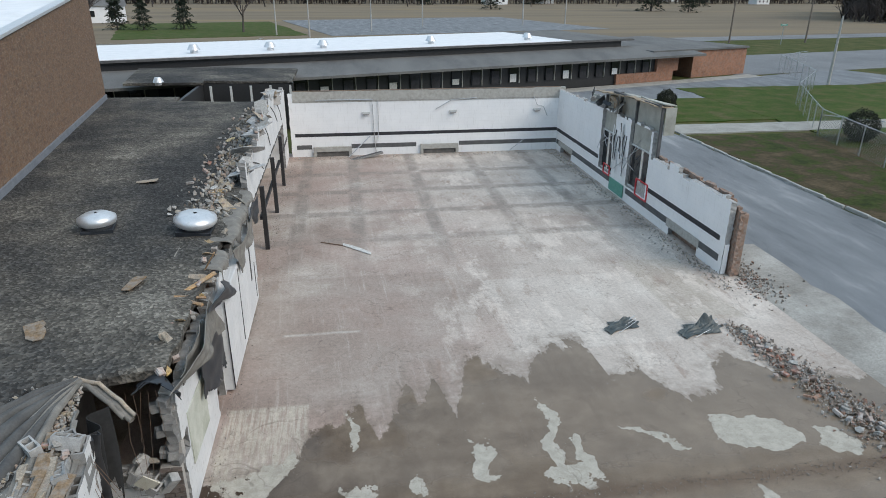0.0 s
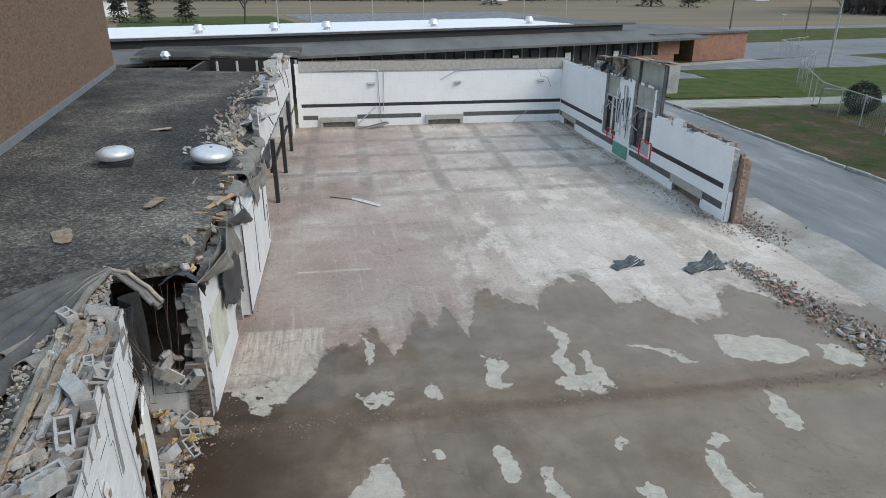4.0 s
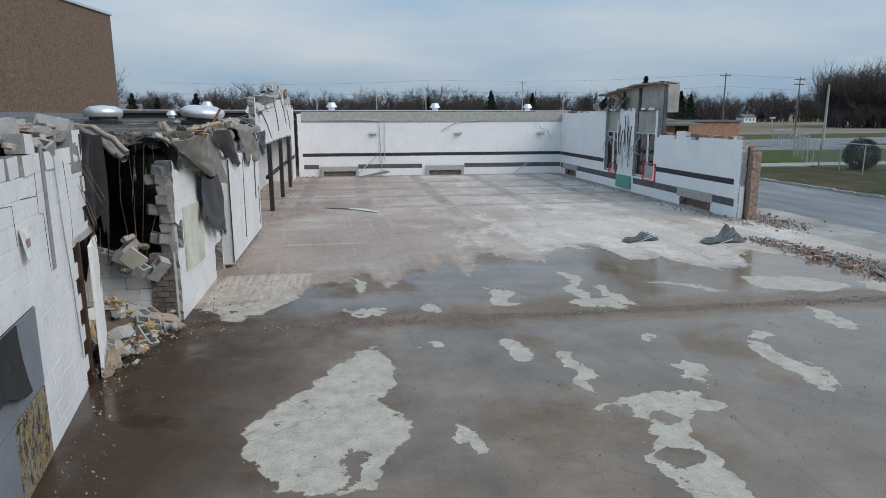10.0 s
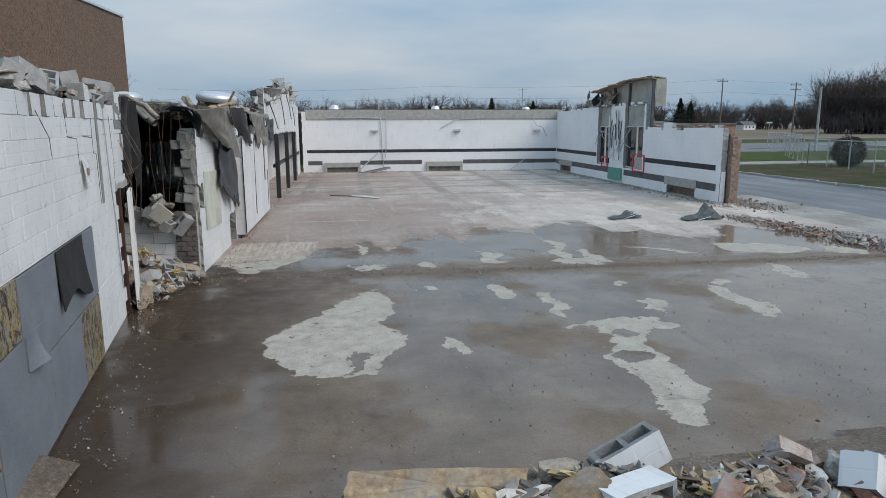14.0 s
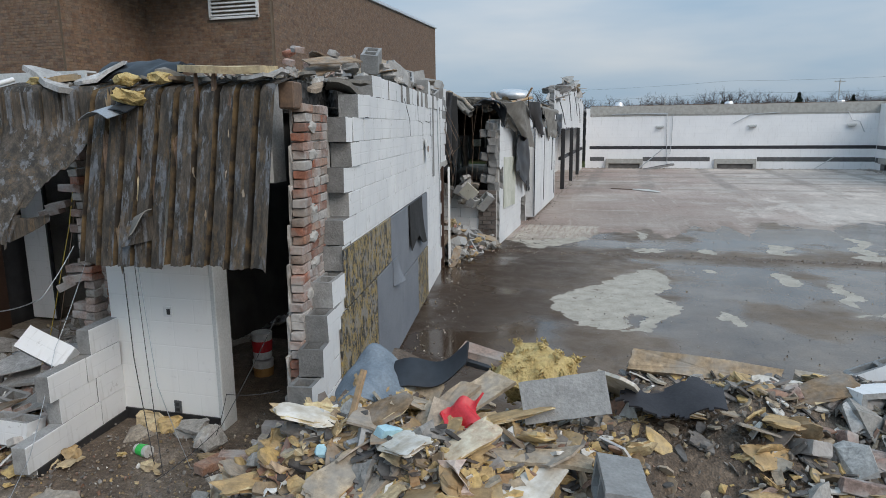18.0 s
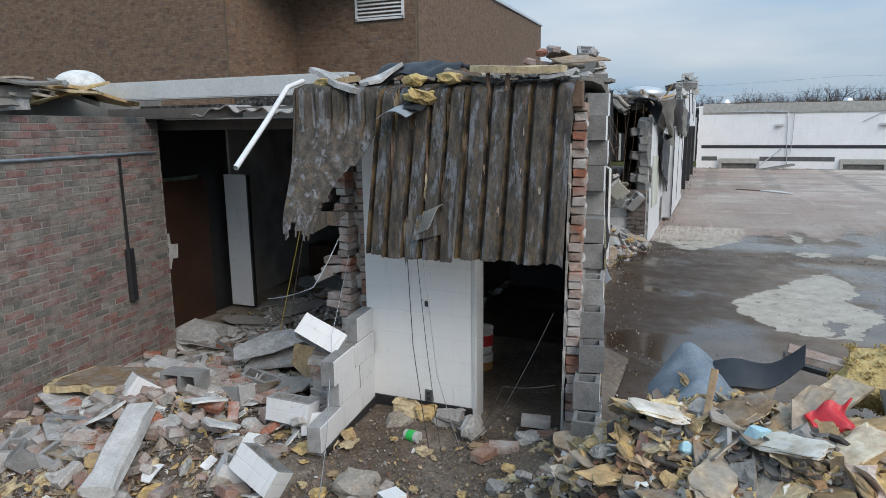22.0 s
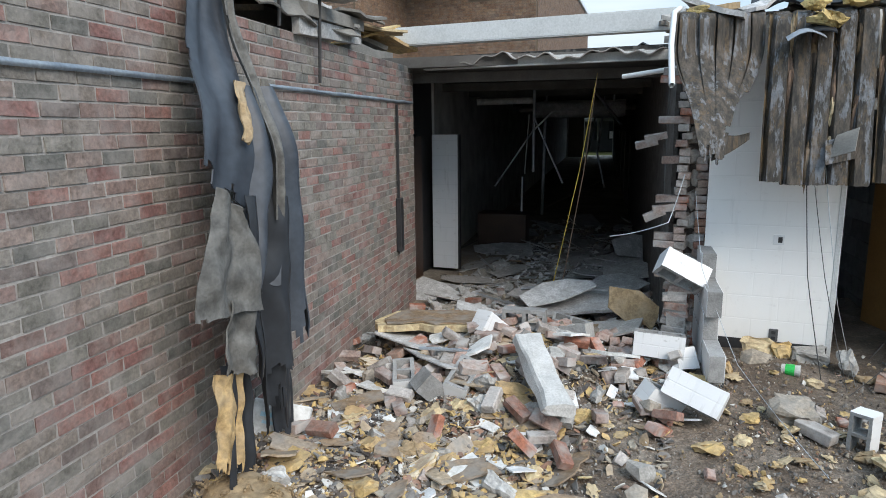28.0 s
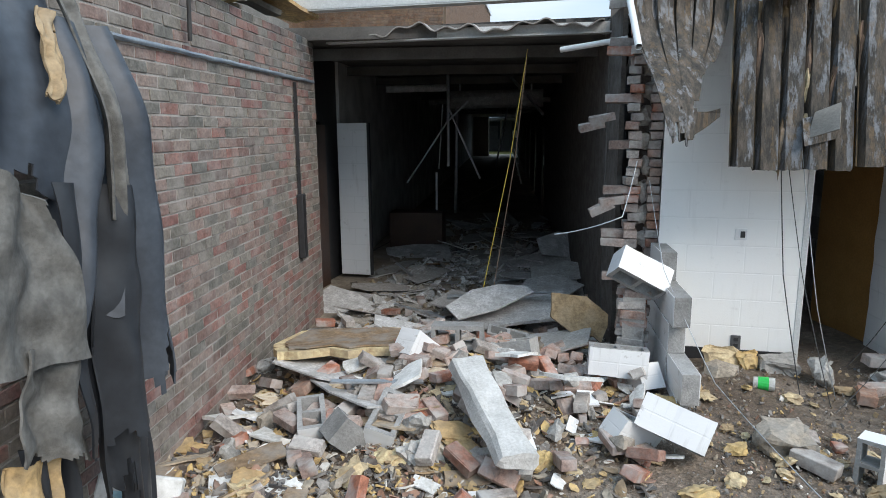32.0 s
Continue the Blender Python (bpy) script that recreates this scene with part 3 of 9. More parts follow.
def ground_material():
    """Winter turf near by, bare tan fields farther off."""
    k = Mat("turf_and_fields")
    x, y, z = k.xyz(k.pos())
    turf = k.ramp(k.noise(0.35, 7, rough=0.7), [(0.32, (0.045, 0.062, 0.02)), (0.5, (0.075, 0.085, 0.03)), (0.68, (0.13, 0.105, 0.055))])
    turf = k.mix(0.5, turf, k.ramp(k.noise(22, 5, rough=0.75), [(0.3, 0.2), (0.7, 0.75)]), "OVERLAY")
    rows = k.noise(0.05, 5, k.scaled(k.pos(), (0.25, 1.6, 1.0)), 0.6)
    field = k.ramp(rows, [(0.35, (0.17, 0.14, 0.105)), (0.55, (0.215, 0.175, 0.125)), (0.7, (0.25, 0.185, 0.105))])
    way = k.math("ADD", k.math("ADD", y, k.math("MULTIPLY", x, -0.1)), k.math("MULTIPLY", k.math("SUBTRACT", k.noise(0.03, 3), 0.5), 8.0))
    col = k.mix(k.ramp(k.math("MULTIPLY", way, 0.005), [(0.585, 0.0), (0.61, 1.0)]), turf, field)
    return k.out(col, 0.95, 0.0, k.bump(k.noise(14, 5), 0.6, 0.03), 0.1)


m_ground = ground_material()


def patchy(name, stops, s1, s2, rough=0.9, bump=0.5, streaks=None, dist=0.01):
    """Ground-like mixture in three or four tones with grit."""
    k = Mat(name)
    v = k.pos() if streaks is None else k.scaled(k.pos(), streaks)
    col = k.ramp(k.noise(s1, 7, v, 0.66), stops)
    col = k.mix(0.5, col, k.ramp(k.noise(s2, 5, rough=0.75), [(0.3, 0.22), (0.7, 0.78)]), "OVERLAY")
    return k.out(col, rough, 0.0, k.bump(k.noise(s2, 5), bump, dist), 0.15)


m_lawn = patchy("winter_lawn", [(0.3, (0.03, 0.06, 0.008)), (0.46, (0.05, 0.078, 0.014)), (0.58, (0.075, 0.082, 0.026)), (0.7, (0.115, 0.095, 0.05))], 0.5, 6, dist=0.03)
m_worn = patchy("worn_turf", [(0.34, (0.022, 0.032, 0.008)), (0.44, (0.042, 0.055, 0.012)), (0.52, (0.058, 0.045, 0.024)), (0.66, (0.105, 0.078, 0.046))], 0.45, 5, dist=0.03)
m_asphalt = patchy("old_asphalt", [(0.28, (0.11, 0.118, 0.126)), (0.44, (0.175, 0.185, 0.195)), (0.56, (0.2, 0.21, 0.22)), (0.72, (0.3, 0.305, 0.31))], 0.5, 40, 0.8, 0.3, (1.5, 0.3, 1))
m_road = patchy("grey_road", [(0.3, (0.15, 0.155, 0.16)), (0.6, (0.21, 0.215, 0.22))], 0.1, 30, 0.85, 0.2)
m_walkway = patchy("concrete_walk", [(0.3, (0.26, 0.25, 0.23)), (0.6, (0.36, 0.35, 0.32))], 0.8, 30)
m_apron = patchy("dusty_apron", [(0.3, (0.2, 0.185, 0.165)), (0.46, (0.29, 0.275, 0.25)), (0.6, (0.38, 0.365, 0.335)), (0.74, (0.47, 0.455, 0.43))], 0.45, 20)


def dirt_material():
    """Trodden damp dirt: brown, dusty where it has dried, with grit and pale specks."""
    k = Mat("damp_dirt")
    col = k.ramp(k.noise(0.9, 7, rough=0.68), [(0.32, (0.085, 0.06, 0.042)), (0.48, (0.145, 0.108, 0.079)), (0.62, (0.215, 0.175, 0.138)), (0.75, (0.29, 0.25, 0.205))])
    col = k.mix(0.45, col, k.ramp(k.noise(11, 6, rough=0.75), [(0.3, 0.2), (0.7, 0.8)]), "OVERLAY")
    for scale, amount in ((34.0, 0.4), (90.0, 0.5)):
        grain = k.xyz(k.voro(scale, None, "Color"))[0]
        col = k.mix(amount, col, k.ramp(grain, [(0.0, 0.25), (0.55, 0.46), (0.88, 0.62), (1.0, 0.97)]), "OVERLAY")
    h = k.math("ADD", k.math("MULTIPLY", k.voro(34.0), 0.5), k.math("ADD", k.math("MULTIPLY", k.voro(90.0), 0.4), k.noise(9, 6, rough=0.7)))
    return k.out(col, k.ramp(k.noise(2.0, 4), [(0.35, 0.5), (0.65, 0.9)]), 0.0, k.bump(h, 0.8, 0.02))


m_dirt = dirt_material()
# dusty brown, made paler in place of daylight the corridor floor lacks
m_litter = patchy("lifted_dusty_floor", [(0.3, (0.15, 0.12, 0.092)), (0.5, (0.26, 0.22, 0.175)), (0.7, (0.38, 0.34, 0.29))], 1.6, 25)


def gravel_material():
    """Loose stones over tar: dark beds, pale drifts, single bright stones."""
    k = Mat("roof_gravel")
    bed = k.ramp(k.noise(0.2, 7, rough=0.68), [(0.3, (0.03, 0.03, 0.031)), (0.46, (0.062, 0.06, 0.057)), (0.58, (0.12, 0.11, 0.095)), (0.74, (0.25, 0.232, 0.2))])
    stones = k.voro(16.0, None, "Color")
    tone = k.ramp(k.xyz(stones)[0], [(0.0, 0.18), (0.6, 0.45), (0.86, 0.72), (1.0, 0.98)])
    col = k.mix(0.75, bed, tone, "OVERLAY")
    col = k.mix(0.5, col, k.ramp(k.noise(4.5, 6, rough=0.75), [(0.3, 0.2), (0.7, 0.8)]), "OVERLAY")
    return k.out(col, 0.9, 0.0, k.bump(k.voro(16.0), 0.9, 0.03), 0.2)


m_gravel = gravel_material()
m_shingle = patchy("grey_roofing", [(0.3, (0.11, 0.11, 0.11)), (0.6, (0.17, 0.17, 0.165))], 0.3, 12, streaks=(1, 0.4, 1))
m_leaf_brick = palette("brown_leaf_brick", [(0.235, 0.135, 0.095), (0.2, 0.12, 0.088), (0.25, 0.16, 0.118), (0.18, 0.13, 0.105)], "island", fine=10, dirty=0.5)
m_school_brick = palette("far_orange_brick", [(0.27, 0.12, 0.07), (0.24, 0.11, 0.065), (0.29, 0.135, 0.08)], "island", fine=6)


# ---- building blocks ----
rng = random.Random(7)
IDENT = Matrix.Identity(4)


def to_mesh(bm, name, mats, smooth=False):
    me = bpy.data.meshes.new(name)
    bmesh.ops.recalc_face_normals(bm, faces=bm.faces)
    bm.to_mesh(me)
    bm.free()
    for m in mats if isinstance(mats, (list, tuple)) else [mats]:
        me.materials.append(m)
    if smooth:
        me.polygons.foreach_set("use_smooth", [True] * len(me.polygons))
    return me


def data_mesh(name, verts, faces, mats):
    me = bpy.data.meshes.new(name)
    me.from_pydata([tuple(v) for v in verts], [], [tuple(f) for f in faces])
    for m in mats if isinstance(mats, (list, tuple)) else [mats]:
        me.materials.append(m)
    return me


def thing(name, label, category, m=IDENT, group="", kind=""):
    ob = new(name)
    ob.empty_display_size = 0.1
    ob.matrix_basis = m
    return tagged(ob, label, category, group, kind)


def solid(name, me, label, category, m=IDENT, group="", kind=""):
    ob = new(name, me)
    ob.matrix_basis = m
    return tagged(ob, label, category, group, kind)


def piece(name, me, parent, m=IDENT, label=""):
    ob = new(name, me)
    ob.parent = parent
    ob.matrix_basis = m
    return tagged(ob, label)


def part(name, bm, mats, parent, label="", m=IDENT, smooth=False):
    return piece(name, to_mesh(bm, name, mats, smooth), parent, m, label)


def box(bm, size, at=(0, 0, 0), rot=None, bevel=0.0):
    """Adds a box of that size about a middle."""
    m = Matrix.Translation(at) @ (rot or IDENT) @ Matrix.Diagonal((*size, 1))
    r = bmesh.ops.create_cube(bm, size=1.0, matrix=m)
    if bevel:
        es = {e for v in r["verts"] for e in v.link_edges}
        bmesh.ops.bevel(bm, geom=list(es), offset=bevel, segments=1, affect="EDGES")
    return bm


def boxed(size, at=(0, 0, 0), rot=None, bevel=0.0):
    return box(bmesh.new(), size, at, rot, bevel)


def rod(bm, a, b, r0, r1=None, n=8):
    """A tapered round bar from a to b."""
    a, b = Vector(a), Vector(b)
    q = (b - a).to_track_quat("Z", "Y").to_matrix().to_4x4()
    bmesh.ops.create_cone(bm, cap_ends=True, segments=n, radius1=r0, radius2=r0 if r1 is None else r1, depth=(b - a).length, matrix=Matrix.Translation((a + b) / 2) @ q)
    return bm


def wire(points, r, n=6, sag=0.0):
    """A bent wire through points, each stretch sagging."""
    pts = []
    for a, b in zip(points[:-1], points[1:]):
        a, b = Vector(a), Vector(b)
        for i in range(6):
            t = i / 6
            pts.append(a.lerp(b, t) - Vector((0, 0, sag * 4 * t * (1 - t))))
    pts.append(Vector(points[-1]))
    vs, fs = [], []
    for i, p in enumerate(pts):
        d = (pts[min(i + 1, len(pts) - 1)] - pts[max(i - 1, 0)]).normalized()
        q = d.to_track_quat("Z", "Y")
        for j in range(n):
            a = 2 * math.pi * j / n
            vs.append(p + q @ Vector((r * math.cos(a), r * math.sin(a), 0)))
    for i in range(len(pts) - 1):
        for j in range(n):
            k = (j + 1) % n
            fs.append((i * n + j, i * n + k, (i + 1) * n + k, (i + 1) * n + j))
    return vs, fs


def wire_mesh(name, points, r, mat, sag=0.0):
    me = data_mesh(name, *wire(points, r, 6, sag), mat)
    me.polygons.foreach_set("use_smooth", [True] * len(me.polygons))
    return me


def sheet(name, fn, nu, nv, mats, thick=0.008, smooth=True, keep=None, pick=None):
    """A bent sheet with thickness: fn(u, v) gives a point for u, v in 0..1; keep says which cells stay."""
    g = np.array([[fn(i / nu, j / nv) for j in range(nv + 1)] for i in range(nu + 1)], float)
    du, dv = np.gradient(g, axis=0), np.gradient(g, axis=1)
    n = np.cross(du, dv)
    n /= np.linalg.norm(n, axis=2, keepdims=True) + 1e-9
    vs = np.concatenate([(g + n * thick / 2).reshape(-1, 3), (g - n * thick / 2).reshape(-1, 3)])
    half, w = (nu + 1) * (nv + 1), nv + 1
    on = [[keep is None or keep((i + 0.5) / nu, (j + 0.5) / nv) for j in range(nv)] for i in range(nu)]
    fs, ks = [], []
    for i in range(nu):
        for j in range(nv):
            if not on[i][j]:
                continue
            was = len(fs)
            a, b, c, d = i * w + j, (i + 1) * w + j, (i + 1) * w + j + 1, i * w + j + 1
            fs += [(a, b, c, d), (d + half, c + half, b + half, a + half)]
            for p, q, di, dj in ((a, b, 0, -1), (b, c, 1, 0), (c, d, 0, 1), (d, a, -1, 0)):
                ii, jj = i + di, j + dj
                if not (0 <= ii < nu and 0 <= jj < nv and on[ii][jj]):
                    fs.append((q, p, p + half, q + half))
            ks += [pick((i + 0.5) / nu, (j + 0.5) / nv) if pick else 0] * (len(fs) - was)
    me = data_mesh(name, vs, fs, mats)
    if pick:
        me.polygons.foreach_set("material_index", ks)
    if smooth:
        me.polygons.foreach_set("use_smooth", [True] * len(me.polygons))
        me.set_sharp_from_angle(angle=radians(50))
    return me


def cell_wall(name, m, length, height, du, dz, thick, there, mats, rough=0.02, seed=1):
    """A wall of small cells in its own frame (u along, y into the wall, z up); there(u, z) says where it stands, so that tops are broken and openings go through."""
    nu, nz = round(length / du), round(height / dz)
    r = random.Random(seed)
    on = [[there((i + 0.5) * du, (j + 0.5) * dz) for j in range(nz)] for i in range(nu)]

    def has(i, j):
        return 0 <= i < nu and 0 <= j < nz and on[i][j]
    vs, fs, idx = [], [], {}

    def vert(i, j, back):
        key = (i, j, back)
        if key not in idx:
            full = all(has(a, b) for a in (i - 1, i) for b in (j - 1, j))
            k = 0 if full or j == 0 else rough
            idx[key] = len(vs)
            vs.append((i * du + r.uniform(-k, k), back * thick + (r.uniform(-k, k) if not full and back and j else 0), j * dz + r.uniform(-k, k)))
        return idx[key]
    for i in range(nu):
        for j in range(nz):
            if not on[i][j]:
                continue
            for back in (0, 1):
                q = [vert(i, j, back), vert(i + 1, j, back), vert(i + 1, j + 1, back), vert(i, j + 1, back)]
                fs.append((q if not back else q[::-1], 0 if not back else 1))
            for a, b, p, q in ((i - 1, j, (i, j + 1), (i, j)), (i + 1, j, (i + 1, j), (i + 1, j + 1)), (i, j - 1, (i, j), (i + 1, j)), (i, j + 1, (i + 1, j + 1), (i, j + 1))):
                if not has(a, b):
                    fs.append(([vert(*p, 0), vert(*p, 1), vert(*q, 1), vert(*q, 0)][::-1], 1))
    me = data_mesh(name, vs, [f for f, _ in fs], mats)
    me.polygons.foreach_set("material_index", [min(k, len(me.materials) - 1) for _, k in fs])
    ob = new(name, me)
    ob.matrix_basis = m
    return ob


def brick_boxes(m, length, z0, z1, bl, bh, joint, depth, there=None, seed=1, jitter=0.003):
    """Bricks in running bond as corner arrays: (corner points of one brick) in the wall's frame, proud of y = 0 by depth."""
    r = random.Random(seed)
    out = []
    rows = int(round((z1 - z0) / bh))
    for j in range(rows):
        u = -(bl / 2 if j % 2 else 0)
        while u < length:
            a, b = max(u, 0) + joint / 2, min(u + bl, length) - joint / 2
            if b - a > 0.03 and (there is None or there((a + b) / 2, z0 + (j + 0.5) * bh)):
                out.append((a, b, -depth + r.uniform(-jitter, jitter), z0 + j * bh + joint / 2, z0 + (j + 1) * bh - joint / 2))
            u += bl
    return out


def joined_bricks(name, rows, m, mat, parent=None):
    vs, fs = [], []
    worn = random.Random(len(rows))
    for a, b, y, z0, z1 in rows:
        k = len(vs)
        j = [worn.uniform(-0.0035, 0.0035) for _ in range(8)]
        vs += [(a + j[0], y + j[4], z0 + j[1]), (b + j[2], y + j[5], z0 + j[3]), (b + j[3], y + j[6], z1 + j[0]), (a + j[1], y + j[7], z1 + j[2]), (a, 0.004, z0), (b, 0.004, z0), (b, 0.004, z1), (a, 0.004, z1)]
        fs += [(k, k + 1, k + 2, k + 3), (k + 1, k, k + 4, k + 5), (k + 2, k + 1, k + 5, k + 6), (k + 3, k + 2, k + 6, k + 7), (k, k + 3, k + 7, k + 4)]
    ob = new(name, data_mesh(name, vs, fs, mat))
    ob.parent = parent
    ob.matrix_basis = m
    return tagged(ob, kind="stuff")


def hull(size, n, seed):
    """An angular broken lump, as corner points and faces."""
    r = random.Random(seed)
    bm = bmesh.new()
    for _ in range(n):
        p = [r.uniform(-1, 1) for _ in range(3)]
        k = max(abs(c) for c in p) ** 0.6
        bm.verts.new([c / max(k, 0.2) * 0.5 * s for c, s in zip(p, size)])
    res = bmesh.ops.convex_hull(bm, input=bm.verts)
    bmesh.ops.delete(bm, geom=list({g for g in res["geom_interior"] + res["geom_unused"] if isinstance(g, bmesh.types.BMVert)}), context="VERTS")
    return bm


def shard(radius, thick, seed, stretch=1.0, n=9, bend=0.0):
    """A broken flat piece: a skewed rectangle with snapped corners and ragged sides, and a thickness."""
    r = random.Random(seed)
    bm = bmesh.new()
    w, d = radius * stretch * 0.95, radius * r.uniform(0.6, 1.0)
    skew, ph = r.uniform(-0.35, 0.35), r.uniform(0, 6.28)
    sides = [((-w, -d), (w, -d)), ((w, -d), (w, d)), ((w, d), (-w, d)), ((-w, d), (-w, -d))]
    per = max(1, n // 4)
    pts = []
    for (x0, y0), (x1, y1) in sides:
        snap = r.uniform(0.1, 0.45) if r.random() < 0.45 else 0.0
        torn = r.choice((0.02, 0.05, 0.16))
        for i in range(per + 1):
            t = snap + (0.97 - snap) * i / (per + 1)
            k = radius * torn
            pts.append((x0 + (x1 - x0) * t + r.uniform(-k, k), y0 + (y1 - y0) * t + r.uniform(-k, k)))
    pts = [(x + skew * y, y * r.uniform(0.97, 1.03)) for x, y in pts]
    n = len(pts)
    z = [bend * 0.7 * math.sin(x / max(w, 0.01) * 2 + ph) + r.uniform(-bend, bend) * 0.3 for x, _ in pts]
    top = [bm.verts.new((x, y, thick / 2 + h)) for (x, y), h in zip(pts, z)]
    bot = [bm.verts.new((x, y, -thick / 2 + h)) for (x, y), h in zip(pts, z)]
    ct, cb = bm.verts.new((0, 0, thick / 2)), bm.verts.new((0, 0, -thick / 2))
    for i in range(n):
        j = (i + 1) % n
        bm.faces.new((top[i], top[j], ct))
        bm.faces.new((bot[j], bot[i], cb))
        bm.faces.new((top[j], top[i], bot[i], bot[j]))
    return bm


def torn_chunk(size, seed, k=0.3, cuts=3):
    """A torn block of foam: a pitted, uneven box."""
    bm = bmesh.new()
    bmesh.ops.create_cube(bm, size=1.0)
    bmesh.ops.subdivide_edges(bm, edges=bm.edges[:], cuts=cuts, use_grid_fill=True)
    off = Vector((seed * 3.1, seed * 1.7, seed * 0.9))
    for v in bm.verts:
        c = v.co.copy()
        round_off = 1.0 - 0.22 * max(0.0, c.length - 0.55) / 0.31
        c = c * round_off
        d = Vector((noise.noise(c * 2.2 + off), noise.noise(c * 2.2 + off * 2), noise.noise(c * 2.2 - off))) * k + Vector((noise.noise(c * 6 + off), noise.noise(c * 6 - off), noise.noise(c * 6 + off * 3))) * k * 0.4
        c = c + d
        v.co = Vector((c.x * size[0], c.y * size[1], c.z * size[2]))
    return bm


def worn_box(size, bevel, jit, seed):
    bm = boxed(size, bevel=bevel)
    r = random.Random(seed)
    for v in bm.verts:
        v.co += Vector([r.uniform(-jit, jit) for _ in range(3)])
    return bm


def hollow_block(painted, seed):
    """A two-core concrete block, one long face painted white if wanted."""
    L, W, H, s = 0.41, 0.19, 0.2, 0.032
    xs, ys = (-L / 2, -L / 2 + s, -s / 2, s / 2, L / 2 - s, L / 2), (-W / 2, -W / 2 + s, W / 2 - s, W / 2)
    bm = bmesh.new()
    grid = {(i, j, k): bm.verts.new((xs[i], ys[j], (k - 0.5) * H)) for i in range(6) for j in range(4) for k in (0, 1)}

    def full(i, j):
        return 0 <= i < 5 and 0 <= j < 3 and not (j == 1 and i in (1, 3))
    for i in range(5):
        for j in range(3):
            if not full(i, j):
                continue
            for k in (0, 1):
                bm.faces.new([grid[q] for q in ((i, j, k), (i + 1, j, k), (i + 1, j + 1, k), (i, j + 1, k))])
            for a, b, p, q in ((i - 1, j, (i, j), (i, j + 1)), (i + 1, j, (i + 1, j), (i + 1, j + 1)), (i, j - 1, (i, j), (i + 1, j)), (i, j + 1, (i, j + 1), (i + 1, j + 1))):
                if not full(a, b):
                    bm.faces.new([grid[(*p, 0)], grid[(*q, 0)], grid[(*q, 1)], grid[(*p, 1)]])
    r = random.Random(seed)
    for v in bm.verts:
        v.co += Vector([r.uniform(-0.003, 0.003) for _ in range(3)])
    for f in bm.faces:
        c = f.calc_center_median()
        if painted and (abs(c.y) > W / 2 - 0.006 or abs(c.x) > L / 2 - 0.006):
            f.material_index = 1
    return to_mesh(bm, "hollow_block", [m_cmu, m_piece])


def clump(size, seed, k=0.35):
    """A fluffy torn lump."""
    bm = bmesh.new()
    bmesh.ops.create_icosphere(bm, subdivisions=2, radius=0.5)
    off = Vector((seed * 3.7, seed * 1.3, 0))
    for v in bm.verts:
        d = 1 + k * noise.noise(v.co * 4 + off) + k * 0.7 * noise.noise(v.co * 9 + off)
        v.co = Vector((v.co.x * size[0], v.co.y * size[1], v.co.z * size[2])) * d
    return bm


def strew(name, meshes, places, mat, label, category, m=IDENT, kind="stuff", parent=None):
    """Many small pieces as one object: each place is a matrix, the pieces are taken in turn."""
    src = []
    for me in meshes:
        v = np.empty(len(me.vertices) * 3)
        me.vertices.foreach_get("co", v)
        src.append((v.reshape(-1, 3), [tuple(p.vertices) for p in me.polygons]))
    vs, fs, k = [], [], 0
    for i, mm in enumerate(places):
        v, f = src[i % len(src)]
        a = np.array(mm)
        vs.append(v @ a[:3, :3].T + a[:3, 3])
        fs += [tuple(q + k for q in p) for p in f]
        k += len(v)
    ob = new(name, data_mesh(name, np.concatenate(vs), fs, mat))
    ob.matrix_basis = m
    return tagged(ob, label, category, kind=kind)


def turned(r, flat=False):
    return Euler((r.gauss(0, 0.25) if flat else r.uniform(0, 6.3), r.gauss(0, 0.25) if flat else r.uniform(0, 6.3), r.uniform(0, 6.3))).to_matrix().to_4x4()


def smooth01(a, b, x):
    t = min(max((x - a) / (b - a), 0), 1)
    return t * t * (3 - 2 * t)


def uneven(x, y, s=1.0, seed=0.0):
    return noise.noise(Vector((x * s + seed, y * s, seed * 0.7)))


def pile_h(x, y):
    """The height of the heaps over the slab."""
    yc = -0.75 + 0.22 * max(x + 1.0, 0)
    yc = max(yc, min(0.12, -0.75 + 0.75 * smooth01(-1.3, -0.2, x) + 0.12 * max(x + 1.0, 0)))
    ridge = 1.08 - 0.12 * smooth01(1.5, 4.0, x) - 0.15 * smooth01(4, 8, x)
    h = ridge * math.exp(-(((y - yc) / (1.15 if y > yc else 1.55)) ** 2)) * smooth01(-3.6, -2.0, x) * (1 - smooth01(8.5, 11.0, x))
    h += 0.34 * math.exp(-(((x + 6.5) / 1.15) ** 2 + ((y + 0.45) / 1.1) ** 2))
    h += 0.16 * math.exp(-(((x + 7.3) / 1.0) ** 2 + ((y + 2.8) / 1.2) ** 2))
    h += 0.13 * smooth01(-1.9, 0.2, y) * smooth01(-5.5, -4.9, x) * (1 - smooth01(-3.2, -2.7, x))
    return h * (1 + 0.2 * uneven(x, y, 1.7, 3)) + 0.03 * max(0, uneven(x, y, 2.6, 9)) + 0.012


# ---- ground, road, pavement ----
bm = bmesh.new()
bmesh.ops.create_grid(bm, x_segments=60, y_segments=60, size=2600)
ground = solid("ground", to_mesh(bm, "ground", m_ground), "flat winter grass and bare tan farm fields", "ground", Matrix.Translation((0, 400, -0.12)), kind="structure")


